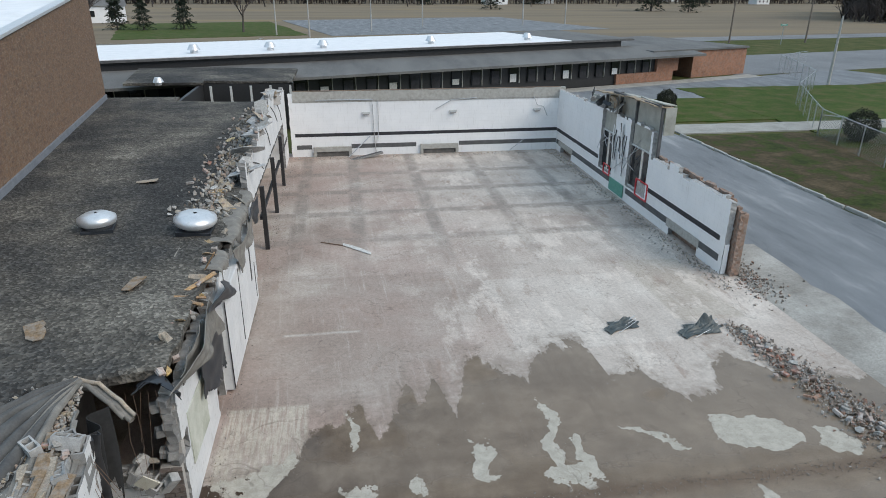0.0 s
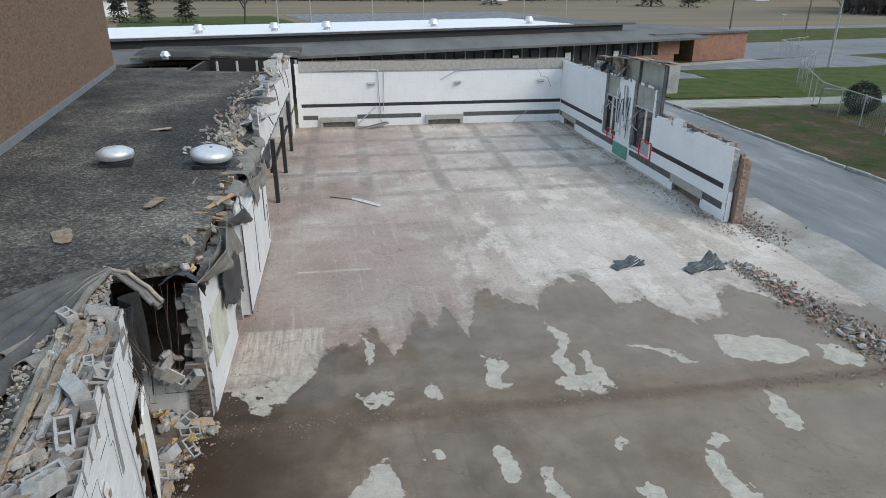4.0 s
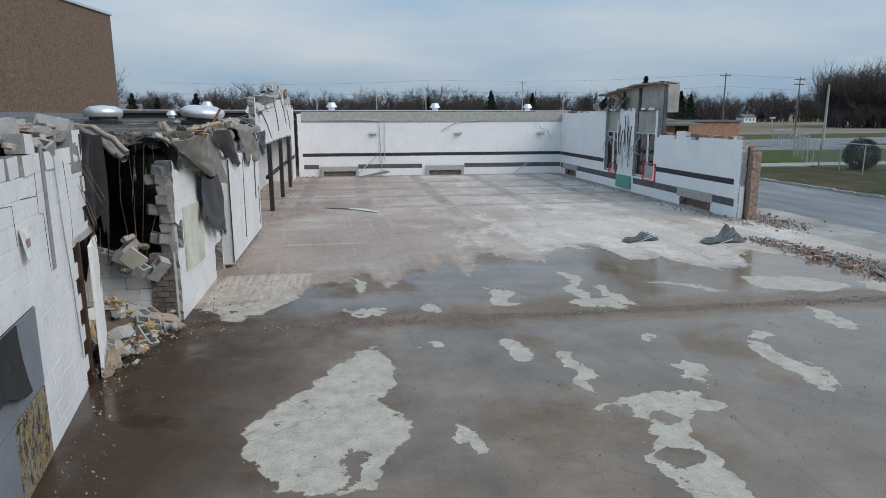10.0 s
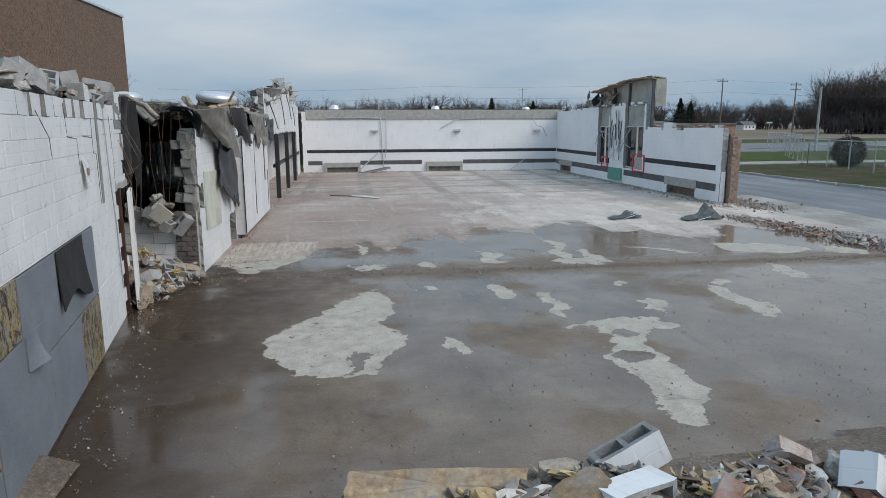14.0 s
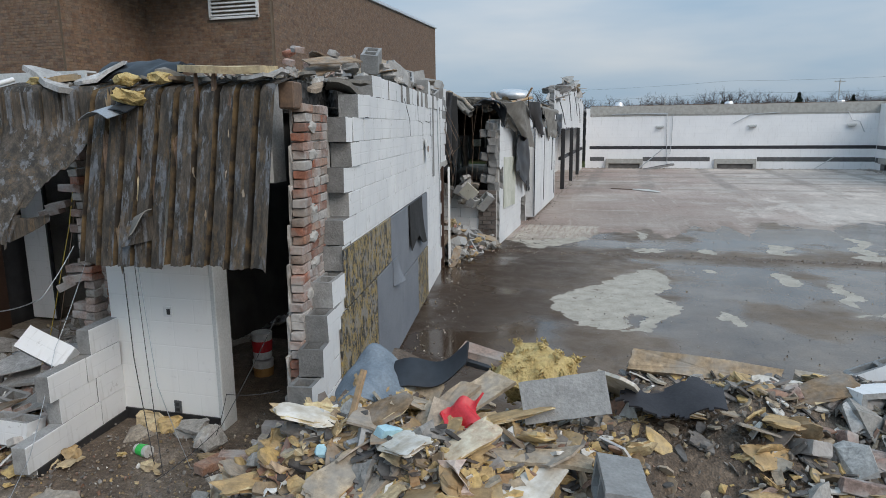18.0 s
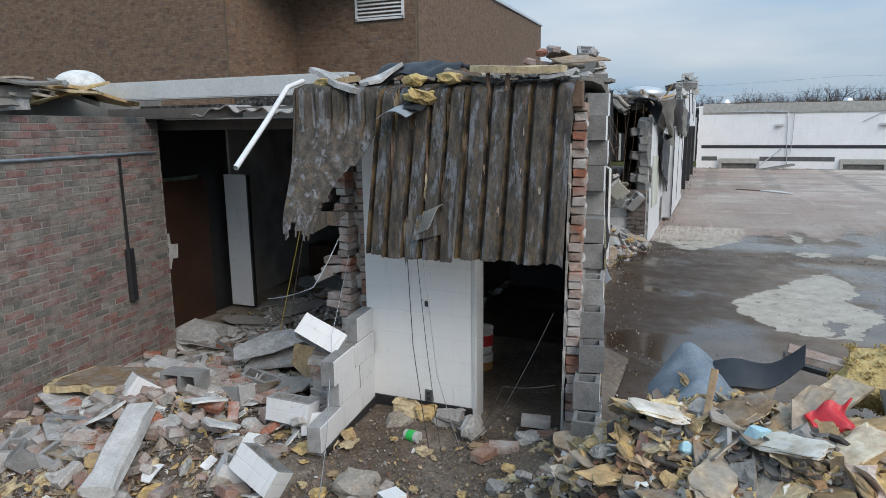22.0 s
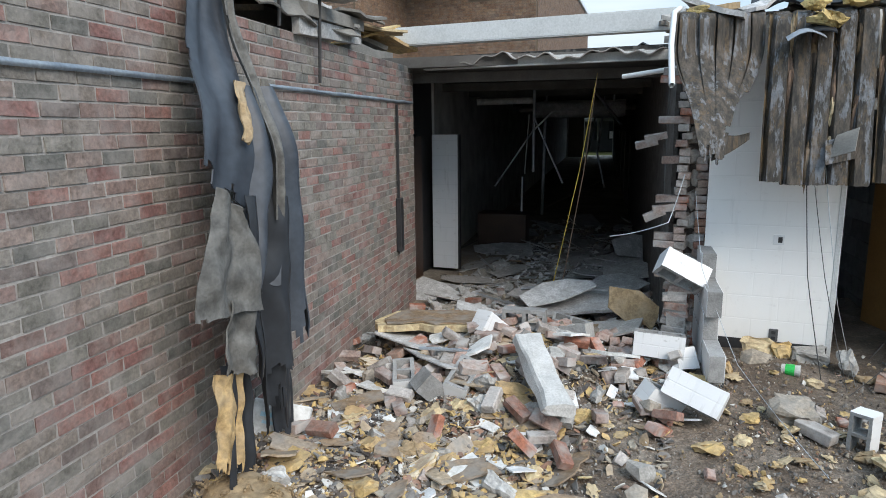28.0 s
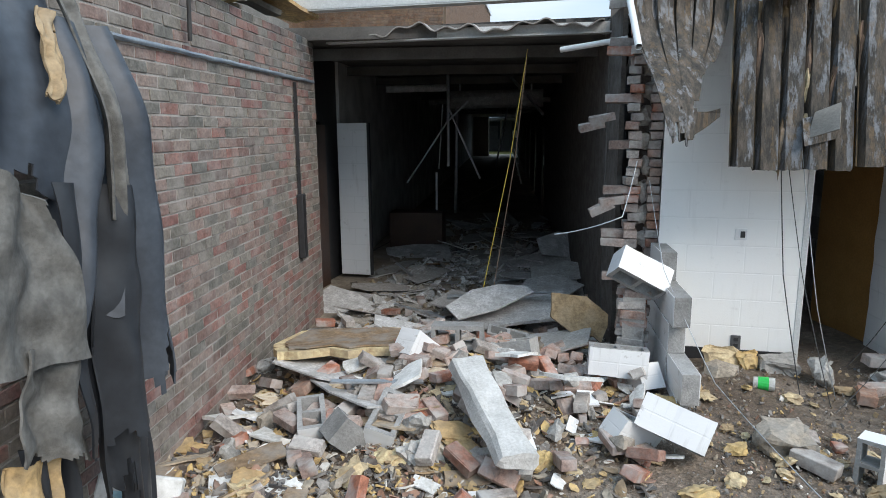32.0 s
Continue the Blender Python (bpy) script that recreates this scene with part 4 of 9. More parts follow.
def pad(name, x0, x1, y0, y1, z, mat, label, category, thick=0.1, m=IDENT, wave=0.0, step=1.0):
    """A flat paved or grassed area with a ragged edge where wanted."""
    nx, ny = max(1, round((x1 - x0) / step)) if wave else 1, max(1, round((y1 - y0) / step)) if wave else 1
    vs, fs = [], []
    for i in range(nx + 1):
        for j in range(ny + 1):
            x, y = x0 + (x1 - x0) * i / nx, y0 + (y1 - y0) * j / ny
            if wave and i in (0, nx):
                x += wave * noise.noise(Vector((y * 0.7, x, 2)))
            if wave and j in (0, ny):
                y += wave * noise.noise(Vector((x * 0.7, y, 5)))
            vs.append((x, y, z))
    w = ny + 1
    for i in range(nx):
        for j in range(ny):
            fs.append((i * w + j, (i + 1) * w + j, (i + 1) * w + j + 1, i * w + j + 1))
    rim = [i * w for i in range(nx)] + [nx * w + j for j in range(ny)] + [i * w + ny for i in range(nx, 0, -1)] + [j for j in range(ny, 0, -1)]
    k = len(vs)
    vs += [(vs[i][0], vs[i][1], z - thick) for i in rim]
    for a in range(len(rim)):
        b = (a + 1) % len(rim)
        fs.append((rim[b], rim[a], k + a, k + b))
    return solid(name, data_mesh(name, vs, fs, mat), label, category, m, kind="structure")


pad("road_drive", 14.6, 23.6, -30, 62, -0.07, m_asphalt, "weathered blue-grey asphalt drive beside the hall", "road", wave=0.25)
pad("road_front", -0.5, 44, -4.6, 4.6, -0.065, m_asphalt, "grey asphalt lane in front of the school wing", "road", m=pose(22.0, 58.2, 0, rz=18.5))
pad("road_turn", -22, 45, -9, 9, -0.06, m_road, "pale grey road junction past the school", "road", m=pose(66, 86, 0, rz=12))
pad("road_far", -320, 320, -4, 4, -0.06, m_road, "pale country road along the fields", "road", m=pose(60, 122, 0, rz=8))
pad("car_park", -30, 36, -24, 34, -0.055, m_asphalt, "empty weathered car park behind the school", "car park", m=pose(22, 168, 0, rz=14))
pad("park_verge", -70, -34, -20, 30, -0.05, m_lawn, "green grass beside the car park", "grass", m=pose(22, 168, 0, rz=14), wave=0.8, step=4.0)
pad("lawn", 25.0, 50, 47.6, 58, -0.04, m_lawn, "green winter lawn between the lanes", "lawn", wave=0.5, m=Matrix.Translation((0, 0, 0)))
pad("worn_verge", 23.95, 60, -30, 42.6, -0.03, m_worn, "worn brown and green grass verge beside the drive", "grass", wave=0.4)
pad("green_verge", 34.0, 95, 42.0, 64, -0.028, m_lawn, "green grass beyond the chain-link fence", "grass", wave=0.6)
pad("walkway", 23.9, 50, 43.4, 46.4, -0.025, m_walkway, "cracked concrete footpath across the grass", "path", wave=0.15)
pad("apron", 13.9, 16.4, -14, 23, -0.03, m_apron, "dusty pale concrete strip outside the slab edge", "pavement", wave=0.35)
kerb = thing("kerb", "broken pale concrete kerb along the drive", "kerb", kind="structure")
ks = [to_mesh(worn_box((0.17, 1.46, 0.2), 0.03, 0.012, i), "kerb_stone", m_stone) for i in range(4)]
r = random.Random(5)
for i in range(44):
    if r.random() > 0.1:
        piece("kerb_stone", ks[i % 4], kerb, pose(23.78 + r.uniform(-0.07, 0.07), -16 + i * 1.5, -0.05 + r.uniform(-0.03, 0.02), r.uniform(-2, 2), r.uniform(-4, 4), r.uniform(-2, 2)))

# ---- hall slab ----
pad("floor", -9.2, 13.95, 0.0, 41, 0.0, m_slab, "stained concrete slab with damp film, puddles and dry scabs", "floor", 0.12)
pad("floor_yard", -30, 13.95, -30, 0.0, 0.0, m_dirt, "damp brown dirt over the old floor", "floor", 0.12)

# ---- heaps: an uneven skin of dirt and crumbs ----
nx, ny, X0, X1, Y0, Y1 = 150, 64, -9.0, 11.5, -6.0, 3.0
vs, fs = [], []
for i in range(nx + 1):
    for j in range(ny + 1):
        x, y = X0 + (X1 - X0) * i / nx, Y0 + (Y1 - Y0) * j / ny
        h = pile_h(x, y)
        h = h + 0.05 * h * uneven(x, y, 9, 1) if h > 0.03 else h - 0.02
        vs.append((x, y, h - 0.012))
for i in range(nx):
    for j in range(ny):
        a = i * (ny + 1) + j
        q = (a, a + ny + 1, a + ny + 2, a + 1)
        if vs[a][1] < -0.2 or max(vs[k][2] for k in q) > 0.05:
            fs.append(q)
solid("debris_heap", data_mesh("debris_heap", vs, fs, m_dirt), "heap of brown dirt under the broken masonry", "rubble heap", kind="structure")

# ---- hall walls ----
BACK = pose(-3.2, 40.0, 0)
wall_back = cell_wall("wall_back", BACK, 17.0, 3.8, 0.25, 0.19, 0.3, lambda u, z: z < 3.62 or (u < 16.5 and noise.noise(Vector((u * 2, 0, 0))) > -0.45), [m_white, m_cmu], 0.02)
tagged(wall_back, "long white block wall with black stripes", "wall", kind="structure")


def band(parent, m, u0, u1, z0, z1, mat, name="stripe", proud=0.004, gaps=()):
    edges = [u0] + [g for ab in gaps for g in ab] + [u1]
    for a, b in zip(edges[::2], edges[1::2]):
        part(name, boxed((b - a, proud * 2, z1 - z0), ((a + b) / 2, 0, (z0 + z1) / 2)), mat, parent)


m_stripe = plain("faded_black_stripe", (0.02, 0.02, 0.025), (0.04, 0.04, 0.045), 4, rough=0.7)
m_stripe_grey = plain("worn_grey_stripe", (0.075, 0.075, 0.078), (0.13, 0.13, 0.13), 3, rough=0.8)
band(wall_back, BACK, 0.25, 16.75, 1.22, 1.42, m_stripe)
band(wall_back, BACK, 0.3, 16.75, 0.46, 0.72, m_stripe_grey, gaps=((1.2, 3.6), (7.6, 10.3)))
band(wall_back, BACK, 0.25, 16.75, 3.28, 3.36, m_stone, "ledge", 0.02)
beam = cell_wall("bond_beam", pose(-2.95, 39.96, 3.36), 16.6, 0.56, 0.4, 0.14, 0.34, lambda u, z: z < 0.5 or noise.noise(Vector((u, 0, 3))) > -0.3, [m_stone, m_stone], 0.02)
tagged(beam, "raw grey concrete bond beam along the wall top", "beam", kind="structure")
cap = solid("steel_angle", to_mesh(boxed((16.4, 0.2, 0.03)), "steel_angle", m_rust), "rusty steel plate along the beam", "steel angle", pose(5.3, 40.1, 3.94))


def low_recess(name, x, w, y=39.9):
    t = thing(name, "raw concrete radiator niche at the wall foot", "recess", pose(x, y, 0), "radiator niches")
    part("lintel", boxed((w, 0.14, 0.3), (0, 0, 0.46), bevel=0.01), m_stone, t)
    for s in (-1, 1):
        part("jamb", boxed((0.18, 0.14, 0.31), (s * (w / 2 - 0.09), 0, 0.155), bevel=0.01), m_stone, t)
    part("back_panel", boxed((w - 0.36, 0.04, 0.31), (0, 0.06, 0.155)), m_dark, t)
    return t


low_recess("radiator_niche", -0.75, 2.3)
low_recess("radiator_niche", 5.85, 2.4)
for x in (1.35, 6.7, 12.05):
    t = thing("wall_light", "small white wall light bracket on the white wall", "wall light", pose(x, 39.98, 2.62), "wall lights")
    part("plate", boxed((0.5, 0.06, 0.12), (0, -0.03, 0), bevel=0.01), m_paint, t)
    part("arm", boxed((0.36, 0.14, 0.05), (0, -0.1, -0.08), bevel=0.01), m_cmu, t)
for pts, rr in (([(1.0, 39.93, 3.4), (1.75, 39.93, 3.38), (1.8, 39.93, 1.5), (1.9, 39.92, 0.1)], 0.025), ([(2.1, 39.93, 3.4), (2.08, 39.93, 1.6), (2.02, 39.9, 0.9)], 0.02), ([(-1.6, 39.94, 3.42), (1.8, 39.94, 3.42)], 0.03), ([(5.6, 39.9, 2.75), (6.6, 39.92, 3.3), (8.2, 39.94, 3.4)], 0.025), ([(11.8, 39.92, 3.4), (12.0, 39.8, 2.9), (12.4, 39.75, 2.8), (12.7, 39.8, 2.2)], 0.025), ([(0.2, 39.4, 0.06), (1.6, 39.9, 1.25)], 0.03), ([(10.2, 39.6, 0.05), (11.3, 39.92, 0.75)], 0.025)):
    solid("conduit", wire_mesh("conduit", pts, rr, m_steel), "bent grey conduit hanging on the white wall", "conduit", group="loose conduits")
t = thing("fallen_radiator", "fallen grey radiator cover leaning at the wall foot", "radiator cover", pose(1.3, 39.2, 0.12, 0, -10, 12))
part("cover", boxed((2.0, 0.25, 0.12), bevel=0.01), m_cmu, t)
part("grille", boxed((1.8, 0.2, 0.02), (0, 0, 0.07)), m_stripe_grey, t)

# right wall: u runs from the back corner to the front
RIGHT = pose(13.45, 40.0, 0, rz=-90)


def right_there(u, z):
    if 7.25 < u < 9.0 and 0.75 < z < 3.9 or 10.9 < u < 13.1 and 0.85 < z < 3.9:
        return False
    if 0.9 < u < 3.0 and z < 0.4 or 15.7 < u < 17.9 and z < 0.38:
        return False
    top = 3.78 + 0.02 * u if u < 7.2 else (3.95 if u < 13.3 else 2.78 + 0.12 * noise.noise(Vector((u * 1.3, 1, 1))) + (0.22 if 15 < u < 15.8 else 0))
    return z < top + 0.12 * noise.noise(Vector((u * 2.1, 4, z)))


wall_right = cell_wall("wall_right", RIGHT, 19.75, 4.0, 0.1975, 0.1, 0.22, right_there, [m_white, m_cmu], 0.025)
tagged(wall_right, "broken white block wall with black stripe and two openings", "wall", kind="structure")
band(wall_right, RIGHT, 0.1, 19.4, 1.2, 1.41, m_stripe, gaps=((7.2, 13.35),))
band(wall_right, RIGHT, 0.1, 19.5, 0.42, 0.7, m_stripe_grey, gaps=((0.6, 3.2), (9.0, 11.0), (15.4, 18.1)))
band(wall_right, RIGHT, 0.6, 3.2, 0.38, 0.72, m_stone, "lintel", 0.03)
band(wall_right, RIGHT, 15.4, 18.1, 0.36, 0.72, m_stone, "lintel", 0.03)
part("jamb", worn_box((0.03, 0.16, 1.15), 0.004, 0.01, 12), m_white, wall_right, "", Matrix.Translation((19.78, 0.1, 0.6)))

# outer brick leaf of the right wall
LEAF = pose(13.72, 40.0, 0, rz=-90)
leaf = cell_wall("wall_right_leaf", LEAF, 20.0, 3.2, 0.2, 0.1, 0.14, lambda u, z: z < (2.86 if u < 19.4 else 2.5) + 0.12 * noise.noise(Vector((u * 2, 9, 0))) and not 7.0 < u < 13.2, [m_leaf_brick, m_leaf_brick], 0.03)
tagged(leaf, "ragged red-brown brick leaf behind the white wall", "wall", kind="structure")
joined_bricks("brick", brick_boxes(None, 0.3, 0, 2.45, 0.2175, 0.0725, 0.011, 0.014, None, 4, 0.012), pose(13.78, 19.98, 0), m_leaf_brick, leaf)
part("pier", worn_box((0.3, 0.3, 2.4), 0.02, 0.015, 9), m_leaf_brick, leaf, "ragged brick core", LEAF.inverted() @ pose(13.93, 20.2, 1.2))

# ruined entrance bay over the two openings
m_bay_panel = plain("stained_bay_panel", (0.3, 0.3, 0.265), (0.46, 0.455, 0.41), 1.6, rough=0.85, bump=0.4)
bay = thing("entrance_bay", "torn entrance bay with grey panels, bent frames and ragged white strips", "entrance bay", pose(13.45, 32.8, 0, rz=-90))
for k, (a, b, z0, z1) in enumerate(((-2.2, -0.1, 3.9, 4.35), (0.0, 1.75, 3.8, 4.75), (1.85, 3.6, 3.9, 4.95), (3.7, 6.1, 3.85, 5.05))):
    part("fascia_panel", boxed((b - a, 0.06, z1 - z0), ((a + b) / 2, 0.3, (z0 + z1) / 2), Euler((0, 0.03 * (k - 1), 0)).to_matrix().to_4x4(), 0.01), m_bay_panel, bay, "stained grey-green panel")
for u in (0.0, 1.8, 3.65, 6.2):
    part("mullion", boxed((0.1, 0.14, 4.2 if u else 3.8), (u, 0.22, 2.9 if u else 2.7), bevel=0.01), m_stripe_grey, bay)
part("soffit", boxed((4.6, 0.55, 0.05), (3.9, 0.55, 4.98), Euler((-0.12, -0.05, 0)).to_matrix().to_4x4()), m_bay_panel, bay)
part("roof_edge_bar", boxed((5.0, 0.1, 0.09), (3.9, -0.02, 5.02), Euler((0, -0.03, 0)).to_matrix().to_4x4()), m_stripe_grey, bay, "dark roof edge bar")
part("side_panel", boxed((0.05, 0.5, 1.2), (6.28, 0.55, 4.4)), m_bay_panel, bay)
for u0, u1 in ((0.05, 1.75), (3.7, 6.1)):
    for k in range(2):
        w = (u1 - u0) / 2
        part("window_pane", boxed((w - 0.08, 0.02, 1.95), (u0 + w * (k + 0.5), 0.2, 1.85)), m_glass, bay)
        part("frame", boxed((0.05, 0.07, 2.0), (u0 + w * (k + 0.5) + w * 0.45, 0.16, 1.85)), m_paint, bay)
    part("upper_panel", boxed((u1 - u0, 0.04, 1.0), ((u0 + u1) / 2, 0.2, 3.35)), m_bay_panel, bay)
    for z in (0.85, 2.84):
        part("rail", boxed((u1 - u0, 0.08, 0.05), ((u0 + u1) / 2, 0.15, z)), m_paint, bay)
for u0, u1, z0, z1 in ((4.9, 6.1, 0.72, 1.5), (0.9, 1.7, 0.72, 1.2)):
    for u in (u0, u1):
        part("red_frame", boxed((0.05, 0.05, z1 - z0), (u, -0.03, (z0 + z1) / 2)), m_red, bay, "bright red metal frame")
    for z in (z0, z1):
        part("red_frame", boxed((u1 - u0, 0.05, 0.05), ((u0 + u1) / 2, -0.03, z)), m_red, bay, "bright red metal frame")
part("sill_panel", boxed((1.1, 0.03, 0.6), (5.5, 0.02, 1.1)), m_panel, bay)
part("green_panel", boxed((1.7, 0.05, 0.62), (2.75, -0.05, 0.42)), m_green_panel, bay, "dull green panel")
for k in range(9):
    u, w = 1.95 + 0.17 * k, rng.uniform(0.06, 0.2)
    z0, z1 = rng.uniform(1.0, 2.4), rng.uniform(2.9, 3.7)
    me = sheet("torn_strip", lambda a, b, u=u, w=w, z0=z0, z1=z1, k=k: (u + w * (a - 0.5) + 0.06 * math.sin(5 * b + k), -0.06 - 0.05 * math.sin(3 * b + k), z0 + (z1 - z0) * b), 2, 10, m_white_old if k % 3 == 0 else m_stripe)
    piece("torn_strip", me, bay)
roofing = sheet("roof_edge", lambda a, b: (-0.6 + 6.9 * a, -0.25 + 0.9 * b + 0.16 * noise.noise(Vector((a * 14, 3, 0))), 4.72 + 0.36 * min(1, a * 1.5) + 0.06 * noise.noise(Vector((a * 9, b * 4, 0))) - 0.1 * b), 40, 7, m_board, 0.05, False, lambda a, b: noise.noise(Vector((a * 11, b * 3, 5))) > -0.32)
piece("roof_edge", roofing, bay, label="torn pale roof decking")
for k in range(16):
    u = rng.uniform(-1.6, 2.6)
    part("torn_panel", shard(rng.uniform(0.12, 0.34), 0.03, 640 + k, 1.5, 8, 0.03), (m_board, m_membrane_grey, m_panel, m_membrane)[k % 4], bay, "", pose(u, rng.uniform(-0.15, 0.4), 4.5 + 0.09 * max(0, u) + rng.uniform(-0.55, 0.12), rng.uniform(30, 100), rng.uniform(-40, 40), rng.uniform(-40, 40)))
for k in range(6):
    piece("bent_bar", wire_mesh("bent_bar", [(rng.uniform(0, 5), -0.05, rng.uniform(2.6, 3.4)), (rng.uniform(0, 5), -0.15, rng.uniform(1.2, 2.4))], 0.018, m_steel), bay)

# left wall of the hall
LEFT = pose(-3.4, 10.9, 0, rz=90)


def left_there(u, z):
    y = 10.9 + u
    if y > 22.4:
        top = 3.95 + 0.8 * smooth01(22.4, 31, y) - 0.75 * smooth01(33, 40, y) + 0.5 * noise.noise(Vector((y * 0.8, 2, 0))) + 0.45 * noise.noise(Vector((y * 2.6, 5, 0)))
        return 2.62 < z < top or (y > 37.5 and z < top)
    if 14.1 < y < 15.0 and z < 0.76:
        return False
    if 10.95 < y < 11.35 and 1.3 < z < 1.77:
        return False
    if 11.45 < y < 11.7 and 1.1 < z < 1.4:
        return False
    if 21.0 < y < 21.35 and 1.0 < z < 2.5:
        return False
    top = 2.85 + 0.22 * noise.noise(Vector((y * 1.1, 7, 0))) + 0.012 * (y - 11)
    return z < top


wall_left = cell_wall("wall_left", LEFT, 29.1, 5.5, 0.1455, 0.11, 0.2, left_there, [m_white_old, m_cmu], 0.05)
tagged(wall_left, "ragged white block wall with torn top and gaps", "wall", kind="structure")
part("stripe", boxed((3.0, 0.008, 0.2), (27.2, 0, 1.31)), m_stripe, wall_left)
part("pilaster", worn_box((5.5, 0.3, 2.6), 0.02, 0.012, 71), m_white_old, wall_left, "white boxed-out stretch of wall", pose(6.9, -0.1, 1.4))
part("dark_edge", boxed((0.03, 0.02, 2.5), (4.13, -0.252, 1.4)), m_black, wall_left)
for u, w, z0, z1 in ((6.3, 0.05, 0.4, 2.6), (8.6, 0.16, 1.2, 2.4), (9.3, 0.06, 0.3, 1.5)):
    part("crack", boxed((w, 0.012, z1 - z0), (u, -0.262, (z0 + z1) / 2), Euler((0, 0.03, 0)).to_matrix().to_4x4()), m_black, wall_left)
m_stained = plain("mildewed_board", (0.42, 0.43, 0.35), (0.62, 0.62, 0.55), 2.2, rough=0.85, bump=0.3)
part("wall_board", worn_box((1.6, 0.02, 1.2), 0.004, 0.02, 72), m_stained, wall_left, "mildewed pale board", pose(1.3, -0.012, 1.38, 0, 2, 0))
for u0, z0, u1, z1 in ((13, 3.9, 16.2, 2.8), (17.5, 4.4, 19.5, 3.0), (21, 4.5, 23.6, 3.3), (24.4, 4.0, 26, 2.9)):
    piece("wall_crack", wire_mesh("wall_crack", [(u0, -0.01, z0), ((u0 + u1) / 2 + 0.3, -0.012, (z0 + z1) / 2), (u1, -0.01, z1)], 0.022, m_black), wall_left, label="dark diagonal crack")
alcove = cell_wall("wall_alcove", pose(-4.7, 22.0, 0, rz=90), 16.0, 2.7, 0.5, 0.3, 0.2, lambda u, z: True, [m_white_old, m_cmu], 0)
tagged(alcove, "white block wall behind the steel posts", "wall", kind="structure")
for y in (22.3, 37.6):
    tagged(cell_wall("wall_alcove_end", pose(-4.7, y, 0), 1.3, 2.7, 0.26, 0.3, 0.2, lambda u, z: True, [m_white_old, m_cmu], 0), "white end wall of the alcove", "wall", kind="structure")
frame_t = thing("post_frame", "black painted steel posts and rail under the hanging wall", "post frame")
for y in (25.1, 29.6, 34.0):
    part("post", boxed((0.17, 0.17, 2.62), (-3.28, y, 1.31), bevel=0.012), m_black, frame_t)
part("rail", boxed((0.1, 8.9, 0.14), (-3.42, 29.55, 1.32)), m_black, frame_t)
part("header", boxed((0.2, 15.2, 0.12), (-3.5, 30.0, 2.6)), m_black, frame_t)

# front wall of single blocks; u from the broken end into the hall
FW = pose(-2.9, 1.1, 0, rz=99)
CO = 0.2175


def front_end(j):
    """Where the broken end of course j stands."""
    z = (j + 0.5) * CO
    return -1.27 + 0.06 * (j % 2) if j < 2 else -1.13 + 0.9 * (z - 0.7) if j < 7 else (-0.62 + 0.44 * (z - 0.7) + 0.1 * (j % 2) if j < 12 else 0.2 + 0.34 * (j - 12))


def front_there(u, z):
    j = int(z / CO)
    if u < front_end(j):
        return False
    if 7.05 < u < 8.25 and z < 1.96:
        return False
    if u > 8.3 - 0.25 * ((j * 5) % 3):
        return False
    top = 3.1 if u < 1.2 else 3.3
    return z < top + 0.25 * noise.noise(Vector((u * 1.5, 0, 2)))


wall_front = thing("wall_front", "broken white painted wall of concrete blocks with stepped end", "wall", FW, kind="structure")
hollow_ends = []
for s in range(3):
    me = hollow_block(True, 50 + s)
    me.materials[0] = m_cmu_end
    me.polygons.foreach_set("material_index", [1 if p.center.y < -0.092 else 0 for p in me.polygons])
    hollow_ends.append(me)
blocks = []
for s in range(5):
    bm = worn_box((0.4305, 0.19, 0.2135), 0.004, 0.0015, s)
    for f in bm.faces:
        if f.calc_center_median().y < -0.09:
            f.material_index = 1
    blocks.append(to_mesh(bm, "block", [m_cmu_end, m_piece]))
r = random.Random(3)
for j in range(17):
    for i in range(-6, 21):
        a = (i + 0.5 * (j % 2)) * 0.434 - 0.05
        b = a + 0.434
        z = (j + 0.5) * CO
        a = max(a, front_end(j))
        if b - a > 0.13 and front_there((a + b) / 2, z):
            loose = a == front_end(j) or not front_there((a + b) / 2, z + CO)
            k = 1 if loose else 0.12
            piece("block", hollow_ends[j % 3] if loose else blocks[(i * 3 + j) % 5], wall_front, pose((a + b) / 2, 0.095 + k * r.uniform(-0.02, 0.012), z, 0, k * r.uniform(-2, 2), k * r.uniform(-4, 4)) @ Matrix.Diagonal(((b - a - 0.004) / (0.41 if loose else 0.434), 1, 1.06 if loose else 1, 1)))
fill = cell_wall("mortar_core", IDENT, 8.4, 3.4, 0.2, CO / 2, 0.16, lambda u, z: front_there(u, z) and front_there(u - 0.3, z) and front_there(u, z + 0.25) and front_there(u + 0.3, z), [m_white_old, m_cmu], 0.01)
fill.parent = wall_front
fill.matrix_basis = Matrix.Translation((0, 0.003, 0))

# boards fixed to the front wall
t = thing("notice_board", "peeling slate-blue and scraped yellow boards fixed to the block wall", "notice board", FW)


def board(u0, u1, z0, z1, mat, name="panel", y=-0.012, label=""):
    part(name, boxed((u1 - u0 - 0.022, 0.018, z1 - z0 - 0.02), ((u0 + u1) / 2, y, (z0 + z1) / 2), bevel=0.002), mat, t, label)


